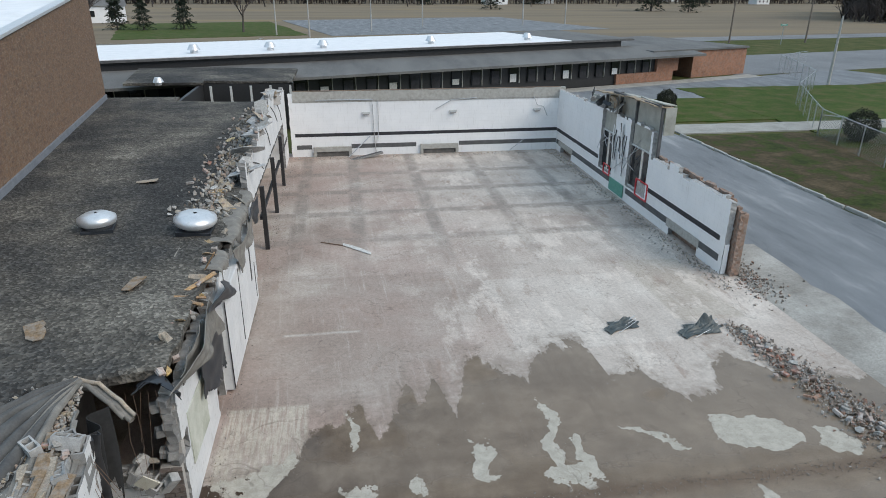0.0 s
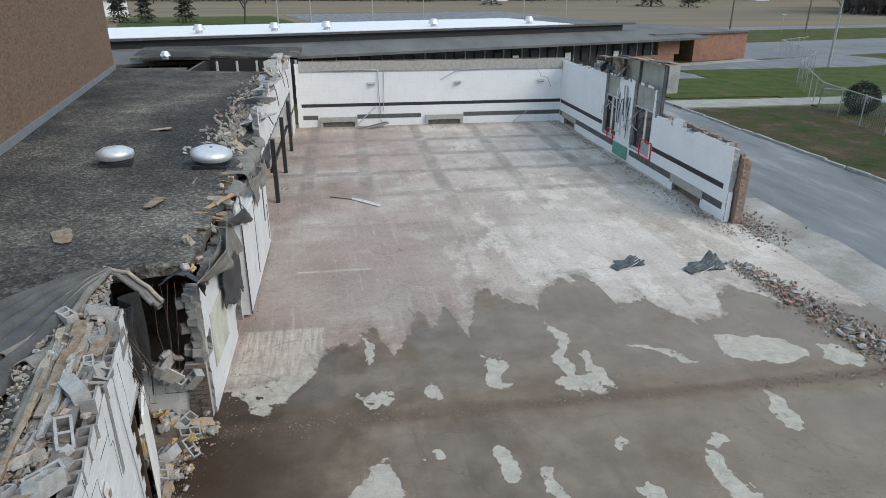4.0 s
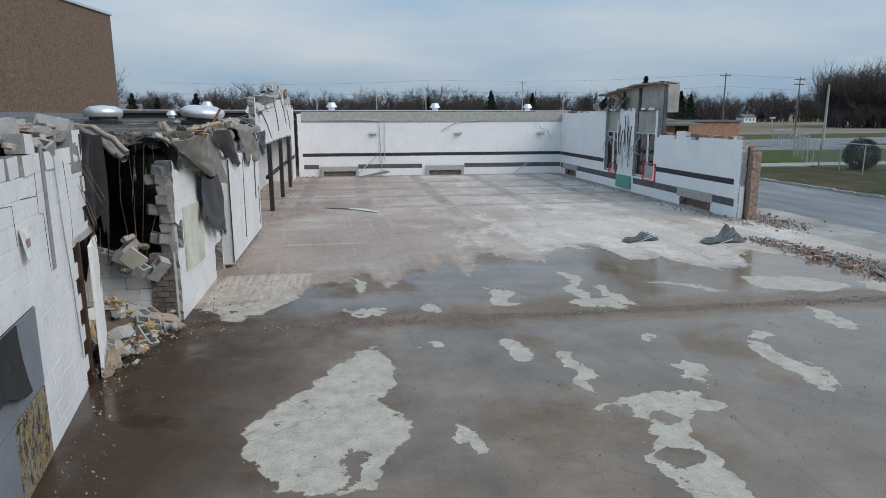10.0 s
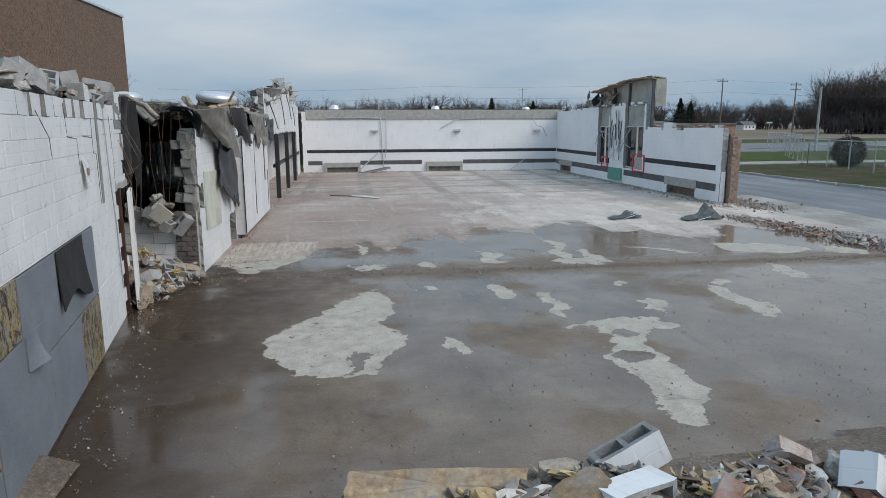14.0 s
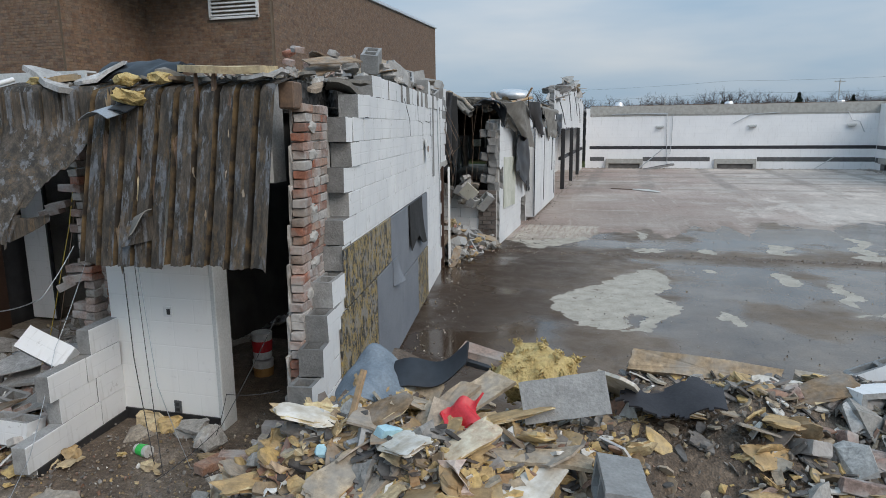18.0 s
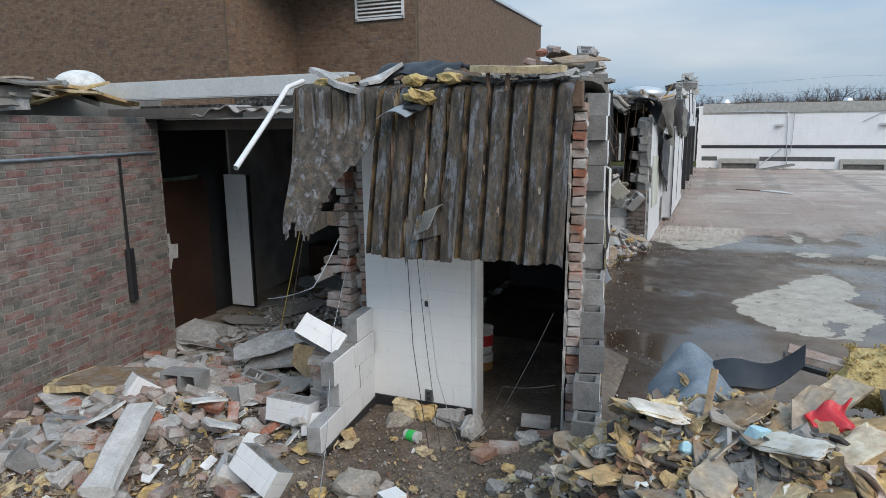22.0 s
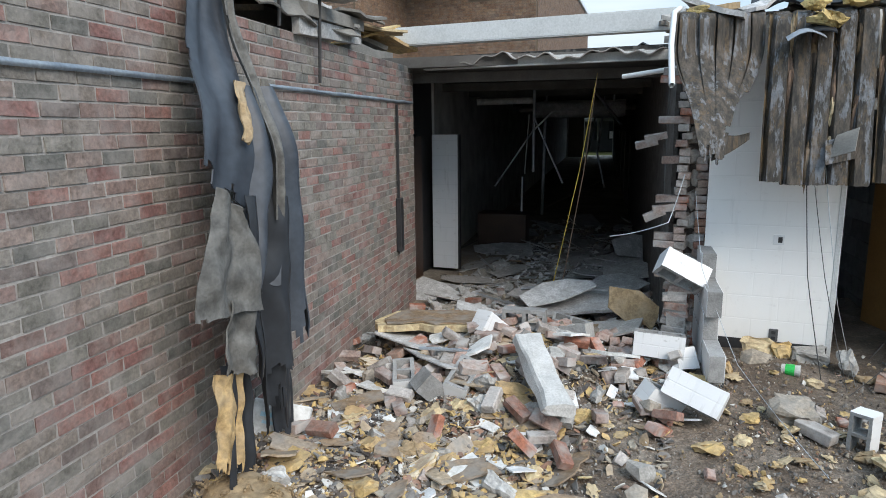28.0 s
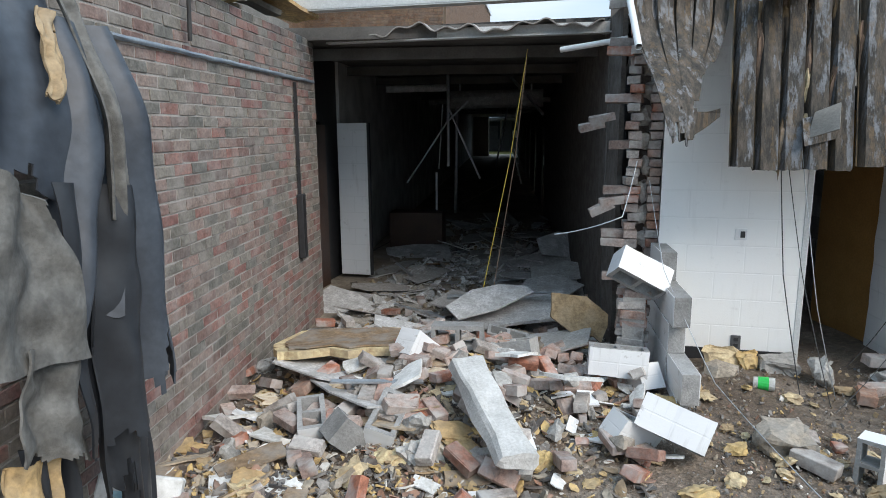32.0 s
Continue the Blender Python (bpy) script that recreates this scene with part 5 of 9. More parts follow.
part("backing", boxed((5.0, 0.006, 1.7), (2.45, -0.003, 0.87)), m_black, t, "black backing")
board(-0.14, 1.1, 1.2, 1.73, m_mural, label="scraped board with dark yellow streaks")
board(-0.33, 1.1, 0.45, 1.2, m_mural, label="scraped board with dark yellow streaks")
board(-0.42, 1.1, 0.02, 0.45, m_tack)
board(1.1, 1.9, 1.2, 1.73, m_mural, label="scraped board with dark yellow streaks")
board(1.9, 4.95, 0.85, 1.72, m_tack)
board(1.1, 2.6, 0.02, 1.2, m_tack, y=-0.014)
board(2.6, 3.9, 0.02, 0.85, m_tack)
board(3.9, 4.95, 0.02, 0.85, m_mural, label="scraped board with dark yellow streaks")
m_soot = plain("black_fibre", (0.014, 0.014, 0.015), (0.03, 0.03, 0.03), 10, rough=0.95, bump=0.3)
flap = sheet("peeled_flap", lambda a, b: (3.1 + 1.15 * a, -0.035 - 0.07 * b * b * (0.4 + 0.6 * a) - 0.02 * math.sin(6 * a) * b, 1.72 - (0.62 - 0.12 * math.sin(5 * a)) * b + 0.06 * a * b), 16, 10, m_soot, 0.012)
piece("peeled_flap", flap, t, label="black peeled flap")
flap = sheet("peeled_flap", lambda a, b: (1.92 + 0.32 * a, -0.03 - 0.09 * b * b * a, 1.2 - 0.3 * b), 8, 10, m_tack, 0.012)
piece("peeled_flap", flap, t)
for pts in (((4.2, 3.2), (4.25, 2.83), (4.7, 2.8), (4.72, 2.4)), ((5.6, 3.25), (5.58, 2.6), (5.75, 2.58), (5.78, 1.9)), ((6.9, 3.1), (7.0, 2.4), (6.95, 2.0)), ((3.1, 3.1), (3.5, 2.83), (3.52, 2.62)), ((5.0, 2.83), (5.6, 2.8))):
    piece("wall_crack", wire_mesh("wall_crack", [(u, -0.001, z) for u, z in pts], 0.004, m_stripe), wall_front, label="dark stepped crack")
for u0, u1, z0, z1 in ((5.86, 6.0, 1.9, 3.35), (7.3, 7.9, 2.9, 3.3)):
    part("stained_patch", worn_box((u1 - u0, 0.008, z1 - z0), 0.002, 0.01, int(u0 * 10)), m_cmu, wall_front, "bare grey patch", pose((u0 + u1) / 2, -0.002, (z0 + z1) / 2))
# pilaster strip, door jamb and conduit by the doorway
t = thing("doorway", "open doorway with brown frame and white leaf in the block wall", "doorway", FW)
part("frame", boxed((0.09, 0.24, 2.0), (7.1, 0.08, 1.0), bevel=0.006), m_brown_door, t, "brown wooden frame")
part("door_leaf", boxed((0.95, 0.045, 1.9), (7.68, -0.08, 0.97), Euler((0, 0, radians(6))).to_matrix().to_4x4(), 0.004), m_plaster, t, "white door leaf")
part("lintel", boxed((1.5, 0.22, 0.1), (7.65, 0.1, 2.02), bevel=0.01), m_stone, t)
solid("conduit", wire_mesh("conduit", [FW @ Vector(p) for p in ((6.35, -0.02, 3.4), (6.38, -0.03, 2.4), (6.55, -0.03, 1.5), (6.7, -0.02, 0.5))], 0.009, m_steel), "thin steel conduit down the block wall", "conduit", group="loose conduits")
solid("wall_paper", sheet("wall_paper", lambda a, b: FW @ Vector((4.75 + 0.22 * a, -0.02 - 0.05 * b, 2.55 - 0.3 * b)), 3, 6, m_white_scrap, 0.004), "small white paper scrap with orange print on the wall", "paper")
solid("paper_mark", to_mesh(boxed((0.1, 0.004, 0.09), (4.88, -0.06, 2.4)), "paper_mark", m_orange), "orange print on the paper scrap", "print", FW)

# hole beside the doorway: cross wall, brick jamb, dark room behind
CROSS = pose(-5.6, 10.75, 0)
cw = thing("wall_cross", "broken low cross wall of white painted blocks in the gap", "wall", CROSS, kind="structure")
for j in range(6):
    for i in range(5):
        u, z = (i + 0.5 * (j % 2)) * 0.434, (j + 0.5) * CO
        if u < 1.75 and z < 1.25 - 0.35 * abs(u - 1.1):
            piece("block", blocks[(i + 2 * j) % 5], cw, pose(u, 0.1 + r.uniform(-0.012, 0.012), z, 0, 0, r.uniform(-1.5, 1.5)))

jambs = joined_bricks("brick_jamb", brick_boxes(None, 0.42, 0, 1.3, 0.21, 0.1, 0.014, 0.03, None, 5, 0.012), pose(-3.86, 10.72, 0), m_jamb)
part("core", boxed((0.4, 0.16, 1.28), (0.21, 0.085, 0.64)), m_mortar, jambs)
tagged(jambs, "broken brown brick jamb in the torn gap", "brick jamb")

stack = thing("block_stack", "toothed stack of broken grey block ends in the torn gap", "block stack")
ends = [to_mesh(worn_box((0.2, 0.19, 0.17), 0.012, 0.012, 130 + s), "block", m_cmu_end) for s in range(4)]
for j in range(9):
    for i in range(2):
        if i == 1 and j % 3 != 1:
            continue
        piece("block", ends[(i + j) % 4], stack, pose(-3.56 - 0.18 * i + r.uniform(-0.05, 0.04), 10.86 + r.uniform(-0.08, 0.05), 1.38 + 0.172 * j, r.uniform(-9, 9), r.uniform(-14, 14), r.uniform(-35, 35)))
part("core", boxed((0.24, 0.2, 1.6), (-3.56, 11.0, 2.1)), m_mortar, stack)
m_matt_black = plain("matt_black_membrane", (0.01, 0.01, 0.01), (0.022, 0.022, 0.022), 8, rough=0.9)
CURTAIN = pose(-4.25, 8.75, 0, rz=62)
hang = sheet("torn_drape", lambda a, b: CURTAIN @ Vector((0.45 * a * (1 - 0.35 * b) + 0.05 * math.sin(9 * b + 4 * a), 0.07 * math.sin(13 * a + 3 * b), 3.42 - (1.95 + 0.35 * uneven(a * 5, 0, 1, 6)) * b)), 22, 20, m_black, 0.015, True, lambda a, b: b < 0.7 + 0.3 * noise.noise(Vector((a * 7, 1, 0))) or a < 0.25)
solid("torn_drape", hang, "black torn roofing membrane hanging in the dark hole", "roof membrane")
roll = thing("felt_roll", "sagging grey roll of roofing felt over the torn hole", "roof membrane")
for k, (dx, dz, rr) in enumerate(((0.0, 0.0, 0.07), (-0.12, 0.06, 0.05), (0.06, 0.1, 0.04))):
    piece("felt_sheet", wire_mesh("felt_sheet", [(-4.95 + dx, 10.55, 3.46 + dz), (-4.5 + dx, 10.4, 3.4 + dz), (-4.1 + dx, 10.1, 3.22 + dz), (-3.86 + dx, 9.95, 3.0 + dz)], rr, m_membrane_grey if k < 2 else m_board, 0.02), roll)
hang = sheet("torn_drape", lambda a, b: (-3.98 + 0.75 * a + 0.05 * math.sin(5 * b), 10.45 + 0.5 * b + 0.12 * math.sin(4 * a), 3.2 + 0.12 * math.sin(3 * a) - 0.14 * b * b - 0.35 * smooth01(0.6, 1.0, a) * b + 0.05 * uneven(a * 4, b * 3, 1, 4)), 24, 14, m_membrane, 0.02, True, lambda a, b: noise.noise(Vector((a * 4, b * 3, 9))) > -0.42)
solid("torn_drape", hang, "black torn membrane capping the broken block stack", "roof membrane")
hang = sheet("torn_drape", lambda a, b: (-4.25 + 0.16 * math.sin(7 * a + 2 * b), 9.1 + 0.75 * a * (1 - 0.4 * b), 3.38 - (2.0 + 0.5 * uneven(a * 5, 0, 1, 2)) * b), 20, 20, m_matt_black, 0.015, True, lambda a, b: b < 0.75 + 0.4 * noise.noise(Vector((a * 6, 4, 0))))
solid("torn_drape", hang, "black torn roofing membrane hanging in the dark hole", "roof membrane")
solid("hanging_tile", to_mesh(boxed((0.34, 0.02, 0.34)), "hanging_tile", m_cream), "pale cream ceiling tile dangling from wires in the gap", "ceiling tile", pose(-4.0, 10.35, 1.28, 20, 42, 10))
for k in range(5):
    x = -4.1 + 0.13 * k
    solid("loose_wire", wire_mesh("loose_wire", [(x, 10.5, 3.2), (x + 0.1 * math.sin(k * 2), 10.3, 2.3), (-4.0 + 0.05 * k, 10.33, 1.3)], 0.003, m_rust), "thin loose wire hanging in the torn hole", "wire", group="loose wires")

# ---- roofs of the low building ----
def tall_x(y):
    return -9.55 - 0.1405 * (y - 11.9)


ROOF = 3.42


def roof_edge(y):
    e = -3.5 + 0.12 * noise.noise(Vector((y * 1.2, 0, 4)))
    if y < 10.6:
        e = -3.1 - 0.158 * (y - 1.1) - 0.15 + 0.1 * noise.noise(Vector((y * 2, 0, 4)))
    if 8.6 < y < 10.9:
        e -= 1.15 * min(1, 2.2 * math.sin(math.pi * (y - 8.6) / 2.3)) + 0.3 * noise.noise(Vector((y * 3, 0, 8)))
    return e


vs, fs, nxs = [], [], 30
ys = [1.0 + 0.5 * i for i in range(111)]
for y in ys:
    a, b = (tall_x(y) if y > 11.9 else -16.0), roof_edge(min(y, 39.9))
    for i in range(nxs + 1):
        x = a + (b - a) * i / nxs
        z = ROOF - 0.24 * (1 - smooth01(2.0, 8.5, y)) + 0.14 * smooth01(-5, -11, x) * smooth01(4, 11, y) + 0.02 * uneven(x, y, 0.5)
        z -= 0.06 * smooth01(b - 0.5, b, x)
        vs.append((x, y, z))
for j in range(len(ys) - 1):
    for i in range(nxs):
        y, x = ys[j] + 0.25, vs[j * (nxs + 1) + i][0]
        if 40.2 < y < 48.4 and x > -9.6 or 41.4 < y < 47.5 or y < 9.0 and x < -5.2:
            continue
        a = j * (nxs + 1) + i
        fs.append((a, a + 1, a + nxs + 2, a + nxs + 1))
k = len(vs)
vs += [(x, y, z - 0.18) for x, y, z in vs]
edges = {}
for f in fs:
    for a, b in zip(f, f[1:] + f[:1]):
        edges[(a, b)] = 1
side = [(b, a, a + k, b + k) for a, b in edges if (b, a) not in edges]
fs += [tuple(v + k for v in f[::-1]) for f in fs] + side
solid("roof_low", data_mesh("roof_low", vs, fs, m_gravel), "flat gravelled roof of the low building with worn edge", "roof", kind="structure")


solid("roof_mouth", to_mesh(boxed((10.8, 7.2, 0.1), (-10.6, 5.5, 3.0)), "roof_mouth", m_gravel), "lower gravelled roof over the corridor", "roof", kind="structure")


def roof_vent(x, y, s, tilt):
    t = thing("roof_vent", "round dented aluminium roof ventilator on the gravel roof", "roof vent", pose(x, y, ROOF + 0.02, *tilt), "roof vents")
    bm = bmesh.new()
    for z0, z1, r0, r1 in ((0.22, 0.30, 0.52, 0.56), (0.30, 0.40, 0.56, 0.55), (0.40, 0.50, 0.55, 0.36), (0.50, 0.53, 0.36, 0.05)):
        bmesh.ops.create_cone(bm, cap_ends=False, segments=28, radius1=r0 * s, radius2=r1 * s, depth=z1 - z0, matrix=Matrix.Translation((0, 0, (z0 + z1) / 2)))
    bmesh.ops.remove_doubles(bm, verts=bm.verts, dist=0.002)
    part("hood", bm, m_alu, t, "dented aluminium hood", smooth=True)
    part("throat", rod(bmesh.new(), (0, 0, 0.02), (0, 0, 0.26), 0.4 * s, 0.4 * s, 24), m_stripe_grey, t)
    part("curb", boxed((0.9 * s, 0.9 * s, 0.14), (0, 0, 0.05), bevel=0.01), m_membrane, t, "dark roofing curb")
    return t


roof_vent(-7.0, 18.55, 0.92, (0, 0, 10))
roof_vent(-4.3, 18.2, 1.05, (4, 5, 0))

# ---- tall hall with its slanting top ----
m_tall_piece = palette("tan_brick", TALL_TONES, dirty=0.2)
tall_bricks = [to_mesh(worn_box((0.23, 0.024, 0.0615), 0.003, 0.001, 400 + q), "brick", m_tall_piece) for q in range(3)]


def brick_face(name, m, length, z0, zl, zr, label, mortar, mat, there=None, seed=1, close=None):
    """A brick wall with a straight, perhaps sloping, top: mortar body and all its bricks."""
    bm = bmesh.new()
    a = [bm.verts.new(p) for p in ((0, 0, z0), (length, 0, z0), (length, 0, zr), (0, 0, zl), (0, 0.3, z0), (length, 0.3, z0), (length, 0.3, zr), (0, 0.3, zl))]
    for q in ((0, 1, 2, 3), (7, 6, 5, 4), (1, 0, 4, 5), (2, 1, 5, 6), (3, 2, 6, 7), (0, 3, 7, 4)):
        bm.faces.new([a[i] for i in q])
    ob = solid(name, to_mesh(bm, name, mortar), label, "wall", m, kind="structure")
    rows = brick_boxes(None, length, z0, max(zl, zr), 0.2175, 0.0725, 0.011, 0.004, lambda u, z: z < zl + (zr - zl) * u / length - 0.06 and (there is None or there(u, z)), seed, 0.002)
    near = [q for q in rows if close and close((q[0] + q[1]) / 2, q[3])][:300]
    for i, (a, b, y, c, d) in enumerate(near):
        piece("brick", tall_bricks[i % 3], ob, pose((a + b) / 2, y + 0.01, (c + d) / 2) @ Matrix.Diagonal(((b - a) / 0.23, 1, 1, 1)))
    gone = set(near)
    joined_bricks("brick", [q for q in rows if q not in gone], IDENT, mat, ob)
    return ob


TW = 98.0
tw = brick_face("wall_tall_side", pose(-9.55, 11.9, 0, rz=TW), 29.6, 3.2, 7.05, 9.42, "tall tan brick wall with slanting top", m_mortar_tall, m_tall)
brick_face("wall_tall_front", pose(-14.3, 11.8, 0), 4.72, 3.2, 8.2, 8.2, "tan brick wall with a louvre above the low roof", m_mortar_tall, m_tall, lambda u, z: not (2.9 < u < 4.4 and 5.55 < z < 6.6), 2, lambda u, z: u > 1.8 and 4.2 < z < 6.6)
brick_face("wall_tall_return", pose(-13.36, 8.9, 0, rz=90), 2.9, 3.2, 8.2, 8.2, "short tan brick return wall", m_mortar_tall, m_tall, None, 3)
brick_face("wall_tall_wing", pose(-33.4, 8.88, 0), 20.0, 2.9, 8.2, 8.2, "broad tan brick wall of the tall hall", m_mortar_tall, m_tall, None, 4, lambda u, z: u > 16.2 and 4.2 < z < 6.2)
co = solid("wall_coping", to_mesh(boxed((29.9, 0.42, 0.14), (14.9, 0.12, 0), bevel=0.015), "wall_coping", m_alu), "pale metal coping on the slanting wall top", "coping", pose(-9.55, 11.9, 7.12, rz=TW) @ pose(0, 0, 0, 0, -math.degrees(math.atan2(2.37, 29.6)), 0), kind="structure")
vs = [(-9.6, 11.9, 7.0), (-13.7, 41.2, 9.35), (-50, 41.2, 9.35), (-50, 8.9, 7.0), (-13.4, 8.9, 7.0)]
solid("roof_tall", data_mesh("roof_tall", vs + [(x, y, z - 0.3) for x, y, z in vs], [(0, 1, 2, 3, 4), (9, 8, 7, 6, 5)] + [((i + 1) % 5, i, i + 5, (i + 1) % 5 + 5) for i in range(5)], m_white_roof), "white membrane roof of the tall hall", "roof", kind="structure")
tagged(cell_wall("wall_tall_back", pose(-13.7, 41.3, 0, rz=180), 30, 9.3, 5, 3.1, 0.3, lambda u, z: True, [m_mortar_tall], 0), "plain back wall of the tall hall", "wall", kind="structure")
lou = thing("louvre", "white metal louvre set in the tan brick wall", "louvre", pose(-10.63, 11.79, 5.6))
for x in (-0.7, 0.7):
    part("side_rail", boxed((0.06, 0.09, 1.0), (x, -0.01, 0.5)), m_white_pipe, lou)
for z in (0.02, 1.0):
    part("rail", boxed((1.46, 0.09, 0.06), (0, -0.01, z)), m_white_pipe, lou)
part("backing", boxed((1.36, 0.02, 0.95), (0, 0.03, 0.5)), m_dark, lou)
slat = to_mesh(boxed((1.34, 0.1, 0.018), (0, 0, 0)), "slat", m_white_pipe)
for i in range(9):
    piece("slat", slat, lou, pose(0, -0.02, 0.1 + 0.1 * i, 35))
solid("flashing", to_mesh(boxed((29.5, 0.1, 0.3), (14.8, -0.03, 0)), "flashing", m_tack), "blue-grey flashing along the foot of the brick wall", "flashing", pose(-9.55, 11.9, 3.66, rz=TW), kind="structure")

# ---- corridor mouth: white wall, knee wall, deck sheets ----
WW = pose(-5.0, 0.62, 0)
ww = cell_wall("wall_white", WW, 1.06, 3.1, 0.106, 0.1, 0.2, lambda u, z: z > 0.2, [m_plaster, m_cmu], 0)
tagged(ww, "smooth white painted wall beside the dark doorway", "wall", kind="structure")
part("baseboard", boxed((1.06, 0.03, 0.24), (0.53, 0.0, 0.12)), m_black, ww, "black rubber base strip")
part("corner_guard", boxed((0.05, 0.2, 2.6), (1.07, 0.095, 1.36), bevel=0.008), m_paint, ww)
for u, z, s in ((0.61, 1.18, 0.07), (0.63, 0.30, 0.0)):
    t = thing("wall_socket", "dark electrical socket box in the white wall", "socket", WW @ Matrix.Translation((u, -0.004, z)), "wall sockets")
    part("plate", boxed((0.075 if not s else 0.09, 0.012, 0.115 if not s else 0.09), bevel=0.003), m_stripe_grey if not s else m_white_pipe, t)
    for d in ((0, 0.025), (0, -0.025)) if not s else ((0.012, 0.0),):
        part("outlet", boxed((0.034, 0.016, 0.03 if not s else 0.05), (d[0], -0.002, d[1])), m_black, t)
# lintel over the doorway and the wall past it
tagged(cell_wall("wall_lintel", pose(-3.94, 0.72, 2.3), 0.6, 0.8, 0.2, 0.2, 0.2, lambda u, z: True, [m_plaster, m_cmu], 0), "white wall over the doorway", "wall", kind="structure")
tagged(cell_wall("wall_jamb", FW @ pose(0.22, 0.292, 0, rz=180), 1.5, 2.9, 0.06, 0.1, 0.02, lambda v, z: 1.5 - v > 0.85 - 0.18 * (2.87 - z) + 0.04 * noise.noise(Vector((z * 3, 0, 0))), [m_white, m_mortar], 0.01), "white painted inner face of the brick wall beside the doorway", "wall", kind="structure")
t = thing("room_door", "open orange-brown wooden door inside the dark room", "door", pose(-3.13, 1.27, 0.1, rz=109))
part("leaf", boxed((0.86, 0.045, 2.03), (0.43, 0, 1.03), bevel=0.003), m_orange_wood, t)
part("handle", rod(bmesh.new(), (0.78, -0.07, 1.0), (0.66, -0.07, 1.0), 0.012), m_steel, t, "steel lever handle")
# dark rooms behind the broken wall: closed with plain walls, their shade put into dark colours
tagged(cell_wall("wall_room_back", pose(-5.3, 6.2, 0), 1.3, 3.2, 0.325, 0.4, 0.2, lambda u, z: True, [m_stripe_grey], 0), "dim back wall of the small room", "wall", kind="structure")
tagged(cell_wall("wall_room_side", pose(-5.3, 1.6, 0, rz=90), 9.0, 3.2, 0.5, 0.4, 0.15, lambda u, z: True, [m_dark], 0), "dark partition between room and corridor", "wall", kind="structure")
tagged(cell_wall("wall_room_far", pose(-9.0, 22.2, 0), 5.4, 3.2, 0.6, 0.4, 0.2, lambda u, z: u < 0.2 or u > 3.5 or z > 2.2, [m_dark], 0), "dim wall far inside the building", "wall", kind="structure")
tagged(cell_wall("wall_hole_back", pose(-6.0, 7.6, 0, rz=90), 6.0, 3.2, 0.5, 0.4, 0.2, lambda u, z: True, [m_dark], 0), "wall inside the torn hole with shade in its colour", "wall", kind="structure")

# knee wall of single blocks, stepping down towards the yard
knee = thing("wall_knee", "stepped low wall of white painted blocks", "wall", pose(-5.07, 0.6, 0, rz=-83), kind="structure")
kb = []
for s in range(3):
    bm = worn_box((0.4315, 0.12, 0.2155), 0.004, 0.002, 40 + s)
    for f in bm.faces:
        if abs(f.calc_center_median().y) > 0.055:
            f.material_index = 1
    kb.append(to_mesh(bm, "block", [m_cmu, m_piece]))
for j in range(5):
    for i in range(4):
        u = (i + 0.5 + 0.5 * (j % 2)) * 0.434 - (0.2, 0.33, 0.08, 0.2, 0.05)[j]
        if u < (1.15, 1.0, 0.82, 0.7, 0.58)[j]:
            piece("block", kb[(i + j) % 3], knee, pose(u, 0.08 + r.uniform(-0.006, 0.006), (j + 0.5) * CO, 0, 0, r.uniform(-1, 1)))
part("baseboard", boxed((1.1, 0.012, 0.22), (0.55, 0.147, 0.11)), m_black, knee, "black rubber base strip")
stub = thing("brick_stub", "broken mortared brick stub behind the knee wall end", "brick stub")
sb = [to_mesh(worn_box((0.2, 0.1, 0.064), 0.006, 0.006, 170 + s), "brick", m_loose) for s in range(3)]
for j in range(11):
    for i in range(2):
        piece("brick", sb[(i + j) % 3], stub, pose(-5.19 + r.uniform(-0.03, 0.03), 0.12 + 0.12 * i + r.uniform(-0.02, 0.02), 0.05 + 0.0725 * j, r.uniform(-3, 3), r.uniform(-3, 3), r.uniform(-10, 10)))
part("core", boxed((0.16, 0.2, 0.76), (-5.19, 0.18, 0.38)), m_mortar, stub)
# toothed brick end by the corridor
pier = thing("brick_pier", "toothed broken end of an orange and grey brick wall", "brick pier")
pb = [to_mesh(worn_box((0.2, 0.1, 0.064), 0.005, 0.005, 60 + s), "brick", m_orange) for s in range(4)]
pg = [to_mesh(worn_box((0.2, 0.1, 0.064), 0.005, 0.005, 70 + s), "brick", m_loose) for s in range(4)]
head = [to_mesh(worn_box((0.1, 0.2, 0.064), 0.005, 0.006, 60 + s), "brick", m_loose) for s in range(4)]
for j in range(42):
    z = 0.06 + 0.0725 * j
    piece("brick", (pb if r.random() < 0.45 else pg)[j % 4], pier, pose(-5.055 + r.uniform(-0.008, 0.008), 0.8 + r.uniform(-0.015, 0.015), z, r.uniform(-2, 2), r.uniform(-2, 2), 90 + r.uniform(-3, 3)))
    if z > 0.62:
        piece("brick", head[j % 4], pier, pose(-5.22 + 0.02 * math.sin(j * 2.3) + r.uniform(-0.012, 0.012), 0.72 + r.uniform(-0.02, 0.02), z, r.uniform(-2, 2), r.uniform(-3, 3), r.uniform(-9, 9)))
        if j % 5 == 0 or j % 11 == 3:
            piece("brick", pg[j % 4], pier, pose(-5.33 + r.uniform(-0.03, 0.02), 0.7 + r.uniform(-0.03, 0.03), z, r.uniform(-3, 3), r.uniform(-4, 4), r.uniform(-12, 12)))
for z, dx, a in ((2.02, -0.2, -12), (2.08, -0.12, -12), (1.36, -0.1, -24), (1.42, -0.02, -10)):
    piece("brick", pg[int(z * 10) % 4], pier, pose(-5.36 + dx, 0.66, z, 4, a, 8), "loose tilted brick")
